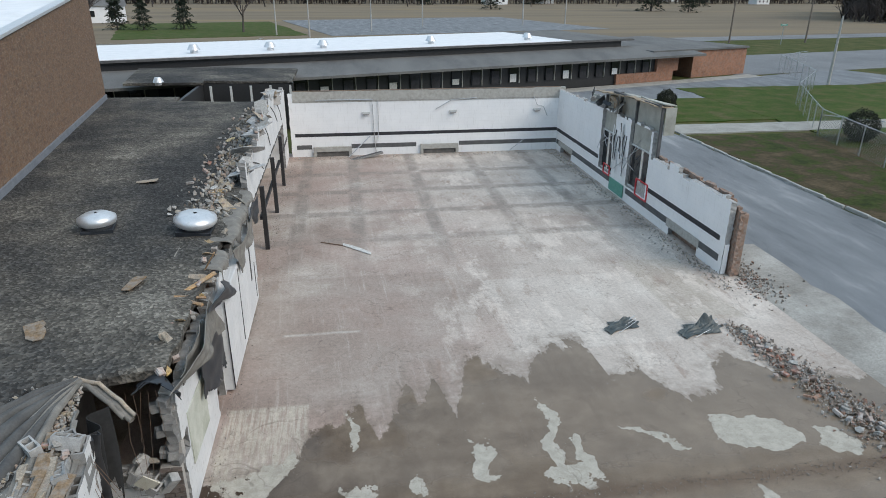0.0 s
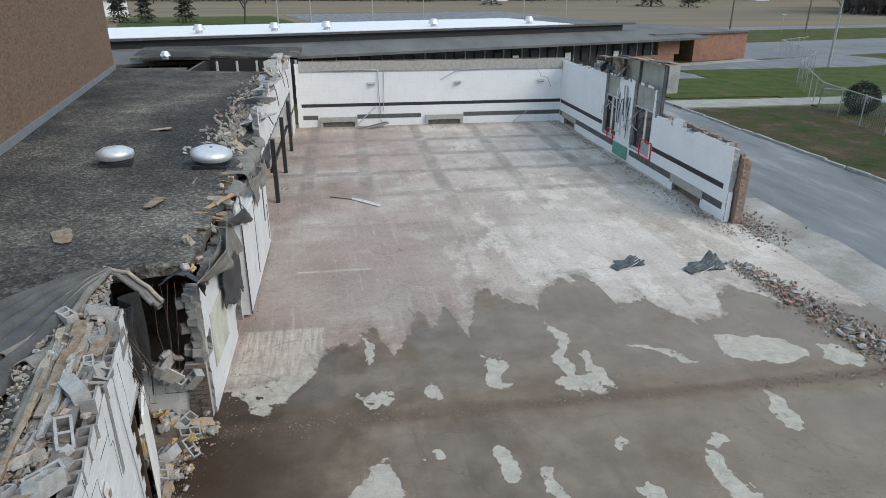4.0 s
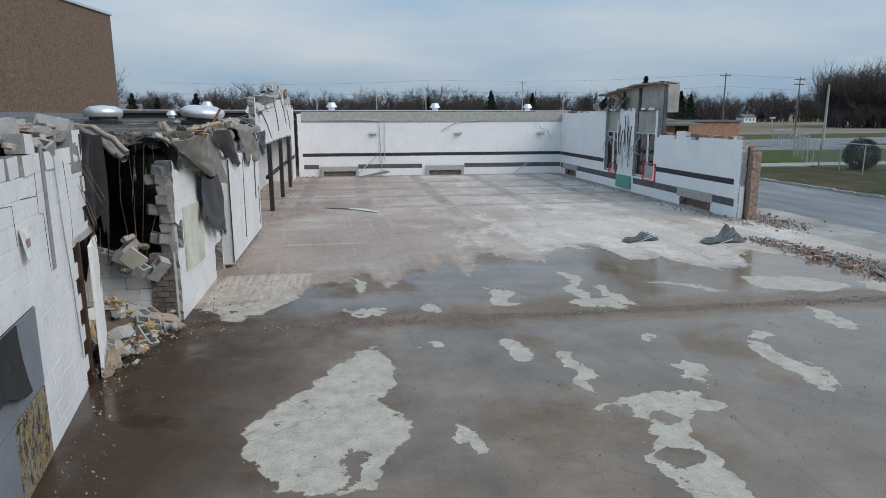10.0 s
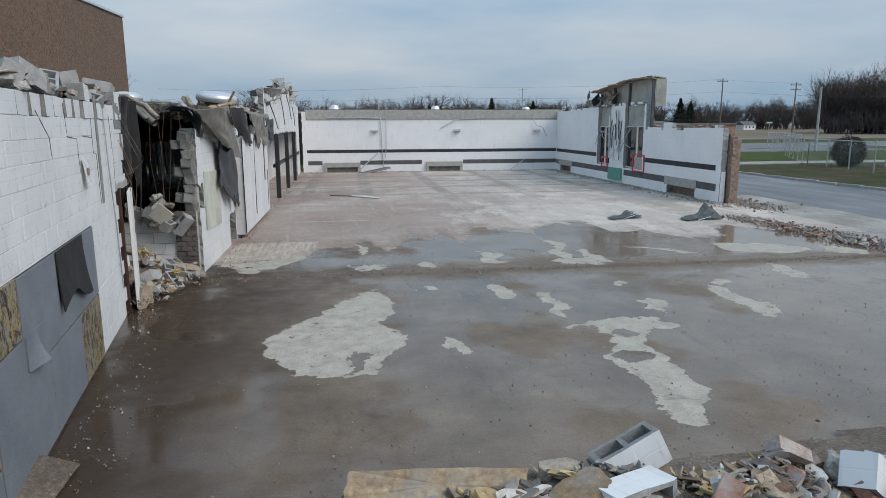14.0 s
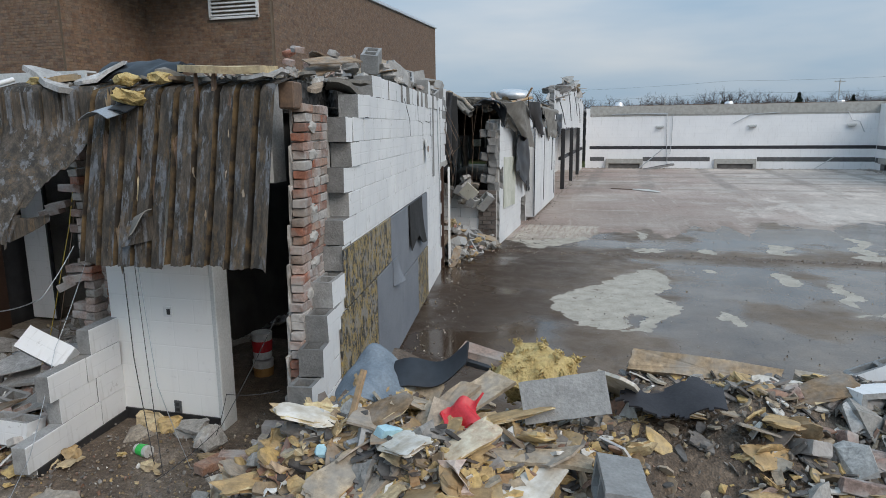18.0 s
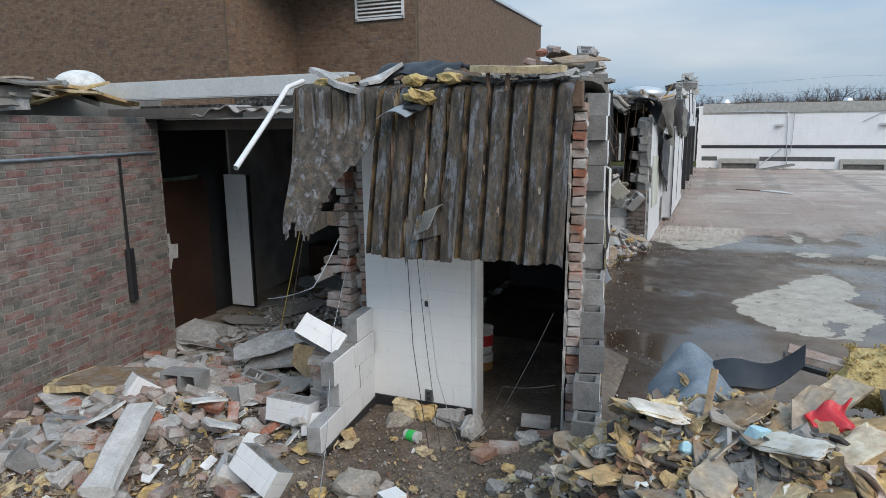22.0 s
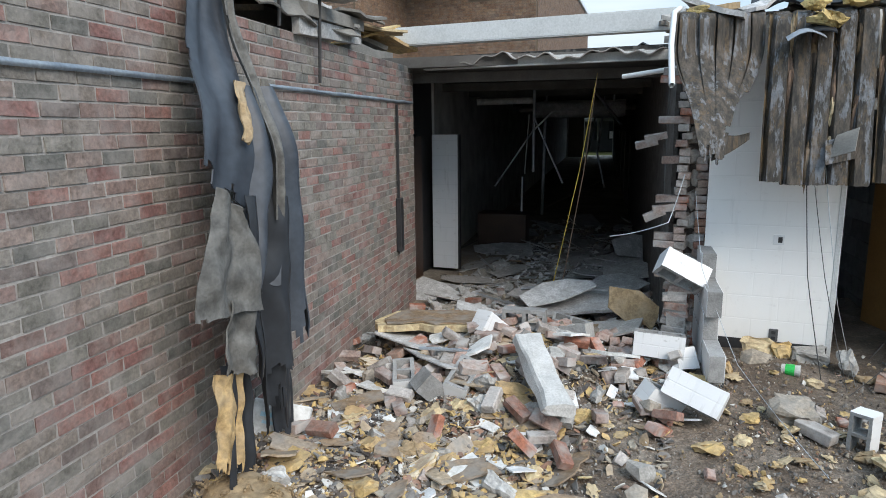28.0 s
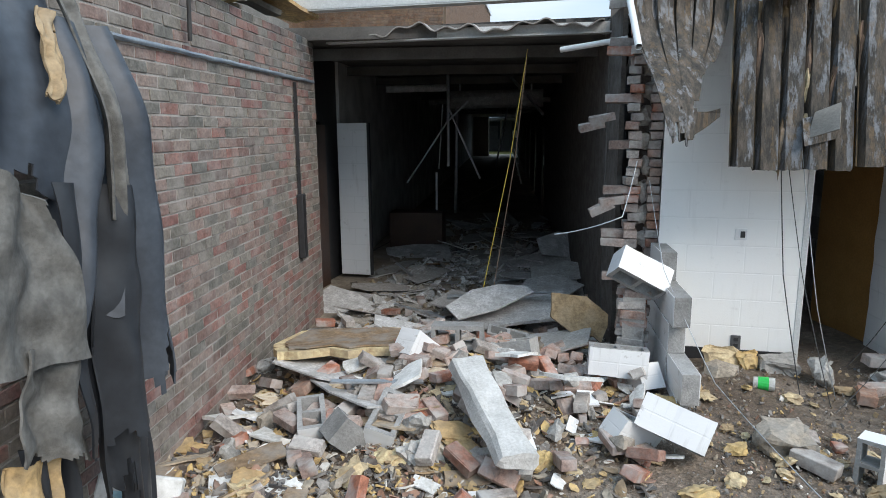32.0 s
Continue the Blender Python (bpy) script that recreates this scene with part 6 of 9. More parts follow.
for j in range(12):
    part("mortar_smear", clump((0.14, 0.1, 0.16), 60 + j, 0.5), m_mortar, pier, "", pose(-5.13 + r.uniform(-0.03, 0.03), 0.78, 0.5 + 0.2 * j))
# core and flank: dark colour stands in for the shaded gap
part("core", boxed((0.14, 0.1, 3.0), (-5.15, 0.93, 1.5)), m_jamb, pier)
part("leaf", boxed((0.1, 0.7, 3.0), (-5.06, 1.3, 1.5)), m_jamb, pier, "brick flank with shade in its colour")
# brick column between doorway and front wall
col = thing("brick_column", "ragged column of orange and grey bricks at the broken wall end", "brick column", FW)
for j in range(40):
    z = 0.06 + 0.0725 * j
    near_end = -0.45 - 0.18 * (2.87 - z) + 0.016 * ((j * 5) % 3)
    for i in range(3):
        piece("brick", (pb if r.random() < 0.42 else pg)[(j + i) % 4], col, pose(near_end + 0.1 + 0.208 * i + r.uniform(-0.012, 0.012), 0.215 + 0.015 * noise.noise(Vector((z * 2, 0, 0))), z, r.uniform(-2, 2), r.uniform(-2, 2), r.uniform(-5, 5)))
    if j % 3 == 1:
        part("mortar_smear", clump((0.2, 0.05, 0.1), j, 0.5), m_mortar, col, "", pose(near_end + r.uniform(0.12, 0.4), 0.172, z))
part("core", boxed((0.6, 0.07, 2.9), (-0.05, 0.22, 1.46)), m_mortar, col)
part("steel_plate", boxed((0.2, 0.12, 0.2), (-0.5, 0.25, 2.98), bevel=0.01), m_rust, col, "rusty steel plate")


def deck_sheet(x0, x1, z0, z1, seed):
    """A hanging ribbed deck sheet: broad pans and narrow grooves run down, the low edge is ragged."""
    w, n = x1 - x0, max(2, round((x1 - x0) / 0.152))

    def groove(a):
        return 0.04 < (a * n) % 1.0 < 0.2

    def fn(a, b):
        ph = (a * n) % 1.0
        rib = 0.06 * (1 - smooth01(0.0, 0.07, ph) + smooth01(0.2, 0.3, ph))
        flat = math.floor(a * n)
        x = x0 + w * a + 0.006 * uneven(a * 3, b * 2, 1, seed)
        y = 0.33 - 0.3 * b - rib + 0.014 * uneven(a * 2, b * 1.5, 1.3, seed) + 0.22 * (1 - smooth01(0, 0.05, b))
        z = z1 - (z1 - z0 + 0.03 * uneven(flat * 1.7, 0, 1, seed + 2) + 0.012 * uneven(a * 30, 0, 1, seed + 4)) * b
        return x, y, z
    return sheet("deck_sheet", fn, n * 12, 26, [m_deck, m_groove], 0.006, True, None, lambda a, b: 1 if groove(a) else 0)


deck = thing("hanging_deck", "tarred ribbed metal roof deck hanging bent over the broken edge", "metal deck")
piece("deck_sheet", deck_sheet(-3.85, -3.02, 1.75, 3.1, 1), deck)
piece("deck_sheet", deck_sheet(-4.62, -3.87, 1.73, 3.1, 3), deck)


def drape(a, b):
    """The outer sheet, twisted to a narrow fold as it hangs."""
    k = smooth01(0.2, 1.0, b)
    x0, x1, y0, y1 = -5.3 + 0.27 * k, -4.64 - 0.24 * k, 0.06 - 0.6 * k, 0.3 - 0.62 * k
    ph = (a * 5) % 1.0
    fold = 0.035 * (0.06 < ph < 0.2)
    return x0 + (x1 - x0) * a + 0.03 * uneven(a * 3, b * 3, 1, 2) + fold * k, y0 + (y1 - y0) * a + fold * (1 - k) + 0.2 * (1 - smooth01(0, 0.05, b)), 3.12 - 1.24 * b + 0.05 * uneven(a * 6, 0, 1, 5) * b


piece("deck_drape", sheet("deck_drape", drape, 50, 26, m_deck, 0.006, True, lambda a, b: not (a > 0.78 and 0.52 < b < 0.8 and a > 1.2 - b * 0.5) and b < 0.93 + 0.2 * noise.noise(Vector((a * 6, 3, 0)))), deck, label="twisted outer sheet of tarred deck")
piece("deck_flap", sheet("deck_flap", lambda a, b: (-4.98 + 0.26 * a, -0.36 + 0.2 * a, 2.14 - 0.2 * b * (1 - a) - 0.1 * a + 0.06 * a * a + 0.03 * math.sin(4 * b)), 10, 6, m_deck, 0.008), deck, label="torn curled deck flap")
piece("deck_flap", sheet("deck_flap", lambda a, b: (-4.18 + 0.22 * a, 0.02 - 0.1 * b * (1 - a), 2.06 - 0.18 * b + 0.05 * a), 5, 6, m_deck, 0.006), deck, label="torn curled deck flap")
piece("deck_flap", sheet("deck_flap", lambda a, b: (-4.4 + 0.24 * a, 0.24 - 0.16 * b, 2.92 + 0.03 * math.sin(3 * a) - 0.06 * b), 5, 5, m_membrane, 0.01), deck, label="torn curled deck flap")
# torn stumps of insulation left on the deck
for k in range(34):
    z = rng.uniform(1.85, 3.0)
    x = -4.62 + 0.1525 * rng.randrange(1, 10) + 0.02
    part("tar_patch", torn_chunk((0.035, 0.04, rng.uniform(0.08, 0.4)), k, 0.5, 2), (m_groove, m_board, m_rust)[k % 3] if k % 9 else m_foam, deck, "", pose(x, 0.318 - 0.222 * (3.1 - z), z))
piece("deck_flap", sheet("deck_flap", lambda a, b: (-4.1 + 0.14 * a - 0.05 * b, 0.02 - 0.14 * b * (0.4 + a), 2.1 - 0.14 * b + 0.06 * a + 0.03 * math.sin(5 * b)), 6, 8, m_membrane_grey, 0.006), deck, label="pale peeled scrap")
piece("deck_flap", sheet("deck_flap", lambda a, b: (-4.5 + 0.26 * a, 0.18 - 0.2 * b, 2.86 + 0.06 * math.sin(3 * a) - 0.05 * b), 6, 6, m_batten_pale, 0.006), deck, label="bent zinc scrap")
part("tar_patch", torn_chunk((0.2, 0.12, 0.1), 77, 0.5), m_fluff, deck, "tuft of yellow wool", pose(-4.2, 0.2, 2.98, 20, 10, 30))
# roof layers over the white wall
slab_t = thing("roof_stump", "torn layers of felt and yellow insulation on the broken roof edge", "roof edge")
for k in range(46):
    x = rng.uniform(-5.5, -3.05)
    part("layer", shard(rng.uniform(0.07, 0.2), rng.uniform(0.015, 0.045), 100 + k, 1.4, 10, 0.04), [m_membrane_grey, m_lump, m_panel, m_membrane_grey, m_lump, m_board][k % 6], slab_t, "", pose(x, rng.uniform(0.35, 1.9), 3.08 + rng.uniform(0, 0.1), rng.gauss(0, 7), rng.gauss(0, 7), rng.uniform(0, 360)))
piece("felt_flap", sheet("felt_flap", lambda a, b: (-4.75 + 0.75 * a, 0.45 + 0.35 * b, 3.15 + 0.12 * math.sin(2.6 * b) + 0.07 * uneven(a * 4, b * 3, 1, 4)), 12, 10, m_membrane, 0.02), slab_t, label="black curled roofing felt")
for x0, x1, z, tl in ((-5.25, -4.85, 3.14, -3), (-3.85, -3.1, 3.17, 2)):
    part("insulation_strip", shard((x1 - x0) / 4, 0.05, int(-x0 * 10), 2.0, 15, 0.012), m_foam, slab_t, "yellow insulation strip", pose((x0 + x1) / 2, 0.36, z, 4, tl, 2))
for k in range(3):
    part("fluff", clump((0.2, 0.16, 0.1), 30 + k, 0.5), m_fluff, slab_t, "pale yellow wool", pose(rng.uniform(-5.4, -3.2), 0.3, 3.12))

# corridor
CX0, CX1 = -8.95, -5.35
# paint lightened to stand in for daylight that doesn't reach the corridor
m_corridor = plain("lifted_corridor_paint", (0.38, 0.36, 0.335), (0.62, 0.6, 0.56), 2.5, rough=0.75)
pad("floor_mouth", -9.15, -5.5, 0.7, 30, 0.006, m_litter, "dusty littered floor of the corridor mouth", "floor", 0.004)
pad("floor_corridor", -17, -9.21, 3.0, 44, 0.0, m_litter, "dirty dark corridor floor", "floor", 0.1)
tagged(cell_wall("wall_corridor_left", pose(-8.95, 3.5, 0, rz=99), 39, 3.0, 1.0, 0.5, 0.2, lambda u, z: True, [m_corridor], 0), "corridor wall lightened in colour", "wall", kind="structure")
# right wall: the corridor's shade is in its brick tones
tagged(cell_wall("wall_corridor_right", pose(-11.6, 40.5, 0, rz=-81), 40.0, 3.0, 1.0, 0.5, 0.04, lambda u, z: not (int(u) % 4 == 1 and z < 2 and u < 33), [m_jamb], 0), "corridor wall lightened in colour with door recesses", "wall", kind="structure")
tagged(cell_wall("wall_corridor_end", pose(-15.1, 40.6, 0, rz=9), 3.8, 3.0, 0.38, 0.3, 0.2, lambda u, z: not (0.5 < u < 3.3 and z < 2.6), [m_corridor], 0), "far corridor wall with a small lit opening", "wall", kind="structure")
# ceiling and joists take the painted-in shade tone
solid("ceiling_corridor", to_mesh(boxed((3.7, 38.6, 0.12), (0, 19.0, 0)), "ceiling_corridor", m_dark), "corridor ceiling with shade in its dark colour", "ceiling", pose(-7.15, 1.9, 2.94, rz=9), kind="structure")
bm2 = thing("steel_beam", "pale painted steel beam across the corridor mouth", "steel beam")
part("web", boxed((3.25, 0.03, 0.17), (-6.92, 0.94, 3.17)), m_paint, bm2)
for z in (3.08, 3.26):
    part("flange", boxed((3.25, 0.14, 0.016), (-6.92, 1.0, z)), m_paint, bm2)
bm3 = thing("steel_beam", "pale painted steel beam under the torn deck", "steel beam")
part("web", boxed((2.9, 0.03, 0.09), (-6.8, 1.62, 2.92)), m_paint, bm3)
part("flange", boxed((2.9, 0.1, 0.015), (-6.8, 1.62, 2.87)), m_paint, bm3)
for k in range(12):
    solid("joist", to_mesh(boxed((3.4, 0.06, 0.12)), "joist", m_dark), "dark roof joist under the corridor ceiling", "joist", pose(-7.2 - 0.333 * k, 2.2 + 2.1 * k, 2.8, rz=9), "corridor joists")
wave = sheet("corrugated_edge", lambda a, b: (-7.9 + 2.4 * a, 1.5 + 0.5 * b, 3.0 - 0.022 * math.sin(a * 62) - 0.12 * (1 - b) * max(0, 0.4 + 0.8 * noise.noise(Vector((a * 6, 0, 0))))), 110, 6, m_panel, 0.012)
solid("corrugated_edge", wave, "torn corrugated sheet hanging over the corridor beam", "corrugated sheet")
# black here paints in the shade of this corner
tagged(cell_wall("wall_door_side", pose(-8.99, 1.55, 0, rz=90), 2.0, 3.0, 0.2, 0.15, 0.1, lambda u, z: z > 2.1 or u < 0.2 or u > 1.3, [m_black], 0), "wall about the brown door, coloured black for shade", "wall", kind="structure")
t = thing("brown_door", "dark brown open door at the corridor mouth", "door", pose(-8.93, 1.75, 0, rz=90))
part("leaf", boxed((1.1, 0.05, 2.06), (0.62, 0, 1.03), bevel=0.004), m_brown_door, t)
part("frame", boxed((0.06, 0.12, 2.9), (0.0, 0.0, 1.45)), m_black, t, "black steel frame")
for k, (u, z) in enumerate(((0.3, 1.25), (0.42, 1.1), (0.3, 0.98))):
    part("paper", boxed((0.16, 0.004, 0.2), (u, -0.032 - 0.004 * k, z), Euler((0, 0.2 * k - 0.1, 0)).to_matrix().to_4x4()), m_white_scrap, t, "white paper notice")
t = thing("white_door", "white door leaf standing open in the corridor", "door", pose(-8.9, 3.3, 0.04))
part("leaf", boxed((0.42, 0.045, 2.02), (0.21, 0, 1.03), bevel=0.004), m_white, t)
part("edge_strip", boxed((0.03, 0.05, 2.02), (0.43, 0, 1.03)), m_black, t)
t = thing("duct", "grey sheet-metal duct under the corridor ceiling", "duct")
part("run", rod(bmesh.new(), (-8.3, 7.0, 2.5), (-6.6, 7.2, 2.52), 0.16, 0.16, 14), m_panel, t)
for x in (-8.1, -6.8):
    part("hanger", boxed((0.03, 0.03, 0.4), (x, 7.1, 2.72)), m_steel, t)
solid("cabinet", to_mesh(boxed((0.9, 0.5, 0.62), (0, 0, 0.31), bevel=0.01), "cabinet", m_brown_door), "dark brown low cabinet in the corridor", "cabinet", pose(-8.55, 5.8, 0, 0, 0, 8))
for pts, rr in (([(-8.08, 6.1, 2.9), (-8.08, 6.1, 1.36)], 0.03), ([(-7.74, 6.1, 2.44), (-8.1, 6.1, 2.1), (-8.79, 6.0, 1.08)], 0.02), ([(-8.08, 6.1, 2.35), (-7.55, 6.2, 1.15)], 0.02), ([(-8.2, 6.2, 2.4), (-8.3, 6.3, 1.3)], 0.015), ([(-8.29, 6.1, 1.25), (-8.27, 6.0, 0.4), (-8.4, 5.9, 0.17)], 0.022),
                ([(-7.2, 8.5, 2.8), (-7.3, 8.4, 1.6), (-7.1, 8.2, 0.9)], 0.02), ([(-7.0, 6.0, 2.8), (-6.4, 5.2, 2.2)], 0.025), ([(-8.7, 9.5, 2.8), (-8.75, 9.5, 0.1)], 0.04), ([(-7.9, 12.0, 2.8), (-8.3, 12.2, 1.0)], 0.02)):
    solid("ceiling_bar", wire_mesh("ceiling_bar", pts, rr, m_steel), "bent metal ceiling bar hanging in the corridor", "metal bar", group="hanging bars")
for y, x0, x1, z in ((5.0, -8.8, -7.9, 2.6), (9.0, -9.2, -6.6, 2.55), (13.0, -9.9, -7.2, 2.5), (18.0, -10.6, -8.0, 2.5)):
    solid("ceiling_pipe", wire_mesh("ceiling_pipe", [(x0, y, z), (x1, y + 0.3, z + 0.02)], 0.06, m_panel), "pale pipe under the corridor ceiling", "pipe", group="corridor pipes")
for k, (dx, dy) in enumerate(((0.0, 0.0), (-0.05, 0.02))):
    solid("hanging_cable", wire_mesh("hanging_cable", [(-6.22, 1.75, 2.76), (-6.36 - dx, 1.6, 1.7), (-6.58 - 2 * dx, 1.36 + dy, 0.42)], 0.005, m_yellow_wire if k < 1 else m_rust), "yellow cable hanging from the corridor beam", "cable", group="hanging cables")
t = thing("white_pipe", "broken white plastic pipe hanging at the deck edge", "pipe")
piece("run", wire_mesh("run", [(-5.3, 0.2, 3.14), (-5.33, 0.02, 3.08), (-5.32, -0.3, 2.8), (-5.27, -0.75, 2.47)], 0.022, m_white_pipe), t)
solid("white_pipe", wire_mesh("white_pipe", [(-5.85, 1.0, 2.66), (-5.3, 0.9, 2.72)], 0.026, m_white_pipe), "white plastic pipe stub above the corridor", "pipe")

# ---- left brick wing ----
m_batten = plain("blue_grey_metal", (0.2, 0.24, 0.29), (0.34, 0.38, 0.42), 6, rough=0.5, metal=0.4, bump=0.2)
BW = pose(-6.92, -7.862, 0, rz=99)
WING = pose(-8.42, 1.62, 0, rz=9) @ pose(8.3, -1.6, 0)
wing = cell_wall("wall_brick", BW, 9.6, 2.9, 0.8, 0.29, 0.3, lambda u, z: True, [m_mortar_wing], 0)
tagged(wing, "long wall of mottled red and grey bricks with pale joints", "wall", kind="structure")
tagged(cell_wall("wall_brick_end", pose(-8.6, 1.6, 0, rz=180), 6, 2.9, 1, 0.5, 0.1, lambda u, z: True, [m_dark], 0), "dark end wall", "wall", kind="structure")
rows = brick_boxes(None, 9.6, 0.0, 2.9, 0.2175, 0.0725, 0.0125, 0.005, None, 11, 0.002)
near = [q for q in rows if 4.3 < q[0] < 6.4 and 0.6 < q[3] < 2.85][:300]
kept = set(near)
rest = [q for q in rows if q not in kept]
full = [to_mesh(worn_box((0.205, 0.03, 0.06), 0.003, 0.0022, 200 + s), "brick", m_brick) for s in range(6)]
for i, (a, b, y, z0, z1) in enumerate(near):
    piece("brick", full[(i * 7) % 6], wing, pose((a + b) / 2, y + 0.014, (z0 + z1) / 2) @ Matrix.Diagonal(((b - a) / 0.205, 1, 1, 1)))
joined_bricks("brick", rest, IDENT, m_brick_joined, wing)
for b0, b1, dz in ((0.0, 5.25, 0.0), (5.95, 9.5, 0.02)):
    piece("batten", sheet("batten", lambda a, b, b0=b0, b1=b1, dz=dz: (b0 + (b1 - b0) * a, -0.022 - 0.01 * math.sin(3.14 * b) - 0.008 * noise.noise(Vector((a * 30 + b0, b, 0))), 2.45 + dz + 0.028 * b + 0.008 * noise.noise(Vector((a * 14 + b0, 4, 0)))), 70, 4, m_batten, 0.005), wing, label="dented blue-grey metal batten")
t = thing("conduit_box", "black perforated box on a thin black conduit on the brick wall", "conduit box", BW @ Matrix.Translation((8.85, -0.03, 0)))
part("conduit", boxed((0.02, 0.025, 1.05), (0, 0, 1.92)), m_black, t)
part("box", boxed((0.1, 0.06, 0.62), (0, -0.01, 1.09), bevel=0.006), m_black, t)
m_felt_blue = plain("blue_grey_membrane", (0.028, 0.034, 0.045), (0.065, 0.077, 0.095), 2.5, rough=0.5, bump=0.3, fine=20)
m_felt_back = plain("felt_back", (0.06, 0.058, 0.054), (0.19, 0.187, 0.175), 9, rough=0.9, bump=0.8, fine=50)
t = thing("torn_felt", "torn black roofing membrane hanging down the brick wall", "roof membrane")


def felt(top, foot, seed, mat, fold=0.03, rag=0.1, out=0.0, belly=0.0):
    """A hanging strip: top and foot give the y of both edges and the height of both corners; it swings out from the wall as it falls."""
    (ta, tb, za, zb), (fa, fb, wa, wb) = top, foot

    def fn(a, b):
        e = b
        y = (ta + (tb - ta) * a) * (1 - e) + (fa + (fb - fa) * a) * e + (2 * a - 1) * belly * math.sin(math.pi * b) + 0.012 * math.sin(6 * b + seed)
        z = (za + (zb - za) * a) * (1 - b) + (wa + (wb - wa) * a) * b - rag * 0.3 * uneven(a * 5, 0, 1, seed) * b
        x = -8.34 - 0.1584 * (y - 1.62) + 0.32 * smooth01(2.95, 2.0, z) + out + fold * math.sin(a * 8 + seed + b) + 0.03 * uneven(a * 3, b * 3, 1.5, seed) + 0.6 * belly * math.sin(math.pi * a) * b
        return max(-8.39 - 0.1584 * (y - 1.62), x), y, max(0.05, z)
    return sheet("felt_strip", fn, 24, 34, mat, 0.008, True, lambda a, b: b < 1.02 - rag * max(0, noise.noise(Vector((a * 5, seed, 0))) + 0.25) and 0.05 * noise.noise(Vector((b * 9, seed, 3))) < a < 1.0 + 0.06 * noise.noise(Vector((b * 7, seed, 5))))


# top: edges and corner heights; foot: the same; seed, material, folds, raggedness, outward
for q in (((-2.84, -2.52, 3.16, 3.1), (-3.34, -2.86, 1.98, 1.7), 1, m_felt_blue, 0.02, 0.1),
          ((-2.85, -2.5, 2.45, 2.4), (-3.08, -2.7, 1.35, 1.3), 4, m_felt_blue, 0.05, 0.2, 0.03),
          ((-3.04, -2.58, 1.85, 1.8), (-3.0, -2.55, 0.72, 0.75), 7, m_membrane, 0.06, 0.3, 0.02),
          ((-2.82, -2.5, 1.7, 1.5), (-2.82, -2.56, 0.4, 0.3), 8, m_membrane, 0.05, 0.4, -0.04),
          ((-2.58, -2.26, 2.44, 2.46), (-2.6, -2.22, 0.75, 0.85), 9, m_felt_blue, 0.05, 0.35, -0.02, 0.06),
          ((-2.6, -2.34, 1.35, 1.3), (-2.56, -2.38, 0.12, 0.1), 10, m_membrane, 0.04, 0.5, -0.1),
          ((-3.3, -3.12, 1.92, 1.8), (-3.56, -2.98, 1.32, 1.22), 12, m_felt_back, 0.03, 0.06, 0.08, 0.04),
          ((-3.27, -3.01, 1.34, 1.26), (-3.33, -2.97, 0.96, 0.8), 14, m_felt_back, 0.03, 0.15, 0.05),
          ((-3.31, -3.08, 0.95, 0.88), (-3.36, -3.18, 0.42, 0.3), 17, m_foam, 0.02, 0.3, 0.0),
          ((-2.68, -2.58, 3.24, 3.22), (-2.74, -2.61, 1.68, 1.66), 20, m_felt_back, 0.02, 0.03, 0.07),
          ((-2.82, -2.74, 2.46, 2.44), (-2.99, -2.92, 2.12, 2.12), 22, m_foam, 0.01, 0.15, 0.06),
          ((-3.2, -3.0, 0.95, 0.9), (-3.24, -2.98, 0.08, 0.08), 25, m_membrane, 0.05, 0.4, -0.06)):
    piece("felt_strip", felt(*q), t)
# roof of the left wing
lr = cell_wall("roof_wing", WING @ pose(-20, -8, 2.9), 11.6, 0.3, 0.8, 0.1, 10.4, lambda u, z: True, [m_membrane_grey], 0)
tagged(lr, "torn flat roof of the brick wing", "roof", kind="structure")
t = thing("roof_fascia", "torn grey fascia boards and felt along the wing roof", "fascia", WING)
part("board", boxed((0.05, 3.2, 0.28), (-8.33, -4.0, 3.12)), m_tack, t)
part("board", boxed((0.06, 1.3, 0.12), (-8.27, -0.95, 2.98), Euler((0.05, 0, 0)).to_matrix().to_4x4()), m_panel, t)
part("board", boxed((0.06, 1.2, 0.1), (-8.24, -0.9, 3.1), Euler((0.03, 0, 0)).to_matrix().to_4x4()), m_membrane_grey, t)
piece("felt_strip", sheet("felt_strip", lambda a, b: (-8.2 - 0.5 * (1 - b) + 0.1 * uneven(a * 4, b * 3, 1, 2), -2.2 + 1.7 * a, 3.36 - 0.04 * a - 0.35 * b * b + 0.03 * uneven(a * 7, b * 3, 1, 5)), 20, 10, m_membrane_grey, 0.015), t)
piece("felt_strip", sheet("felt_strip", lambda a, b: (-8.15 - 0.7 * (1 - b), -5.5 + 3.3 * a, 3.42 + 0.04 * uneven(a * 9, b * 3, 1, 8) - 0.1 * b * b), 26, 6, m_white_roof, 0.02), t, label="white membrane edge")
for k in range(34):
    y = rng.uniform(-2.6, 0.9)
    part("layer", shard(rng.uniform(0.1, 0.3), rng.uniform(0.02, 0.05), 300 + k, 1.5, 9, 0.03), [m_foam, m_membrane_grey, m_panel, m_board][k % 4], t, "", pose(-8.2 - rng.uniform(0, 0.9), y, 3.25 - 0.05 * (y + 2.6) + rng.uniform(0, 0.12), rng.uniform(-14, 14), rng.uniform(-14, 14), rng.uniform(0, 360)))
bm = bmesh.new()
bmesh.ops.create_uvsphere(bm, u_segments=20, v_segments=12, radius=0.42)
for v in bm.verts:
    v.co.z = max(v.co.z, -0.05) * 0.75
solid("dome_light", to_mesh(bm, "dome_light", m_white_scrap, True), "white domed skylight on the wing roof", "skylight", pose(-11.6, 3.2, 3.4))

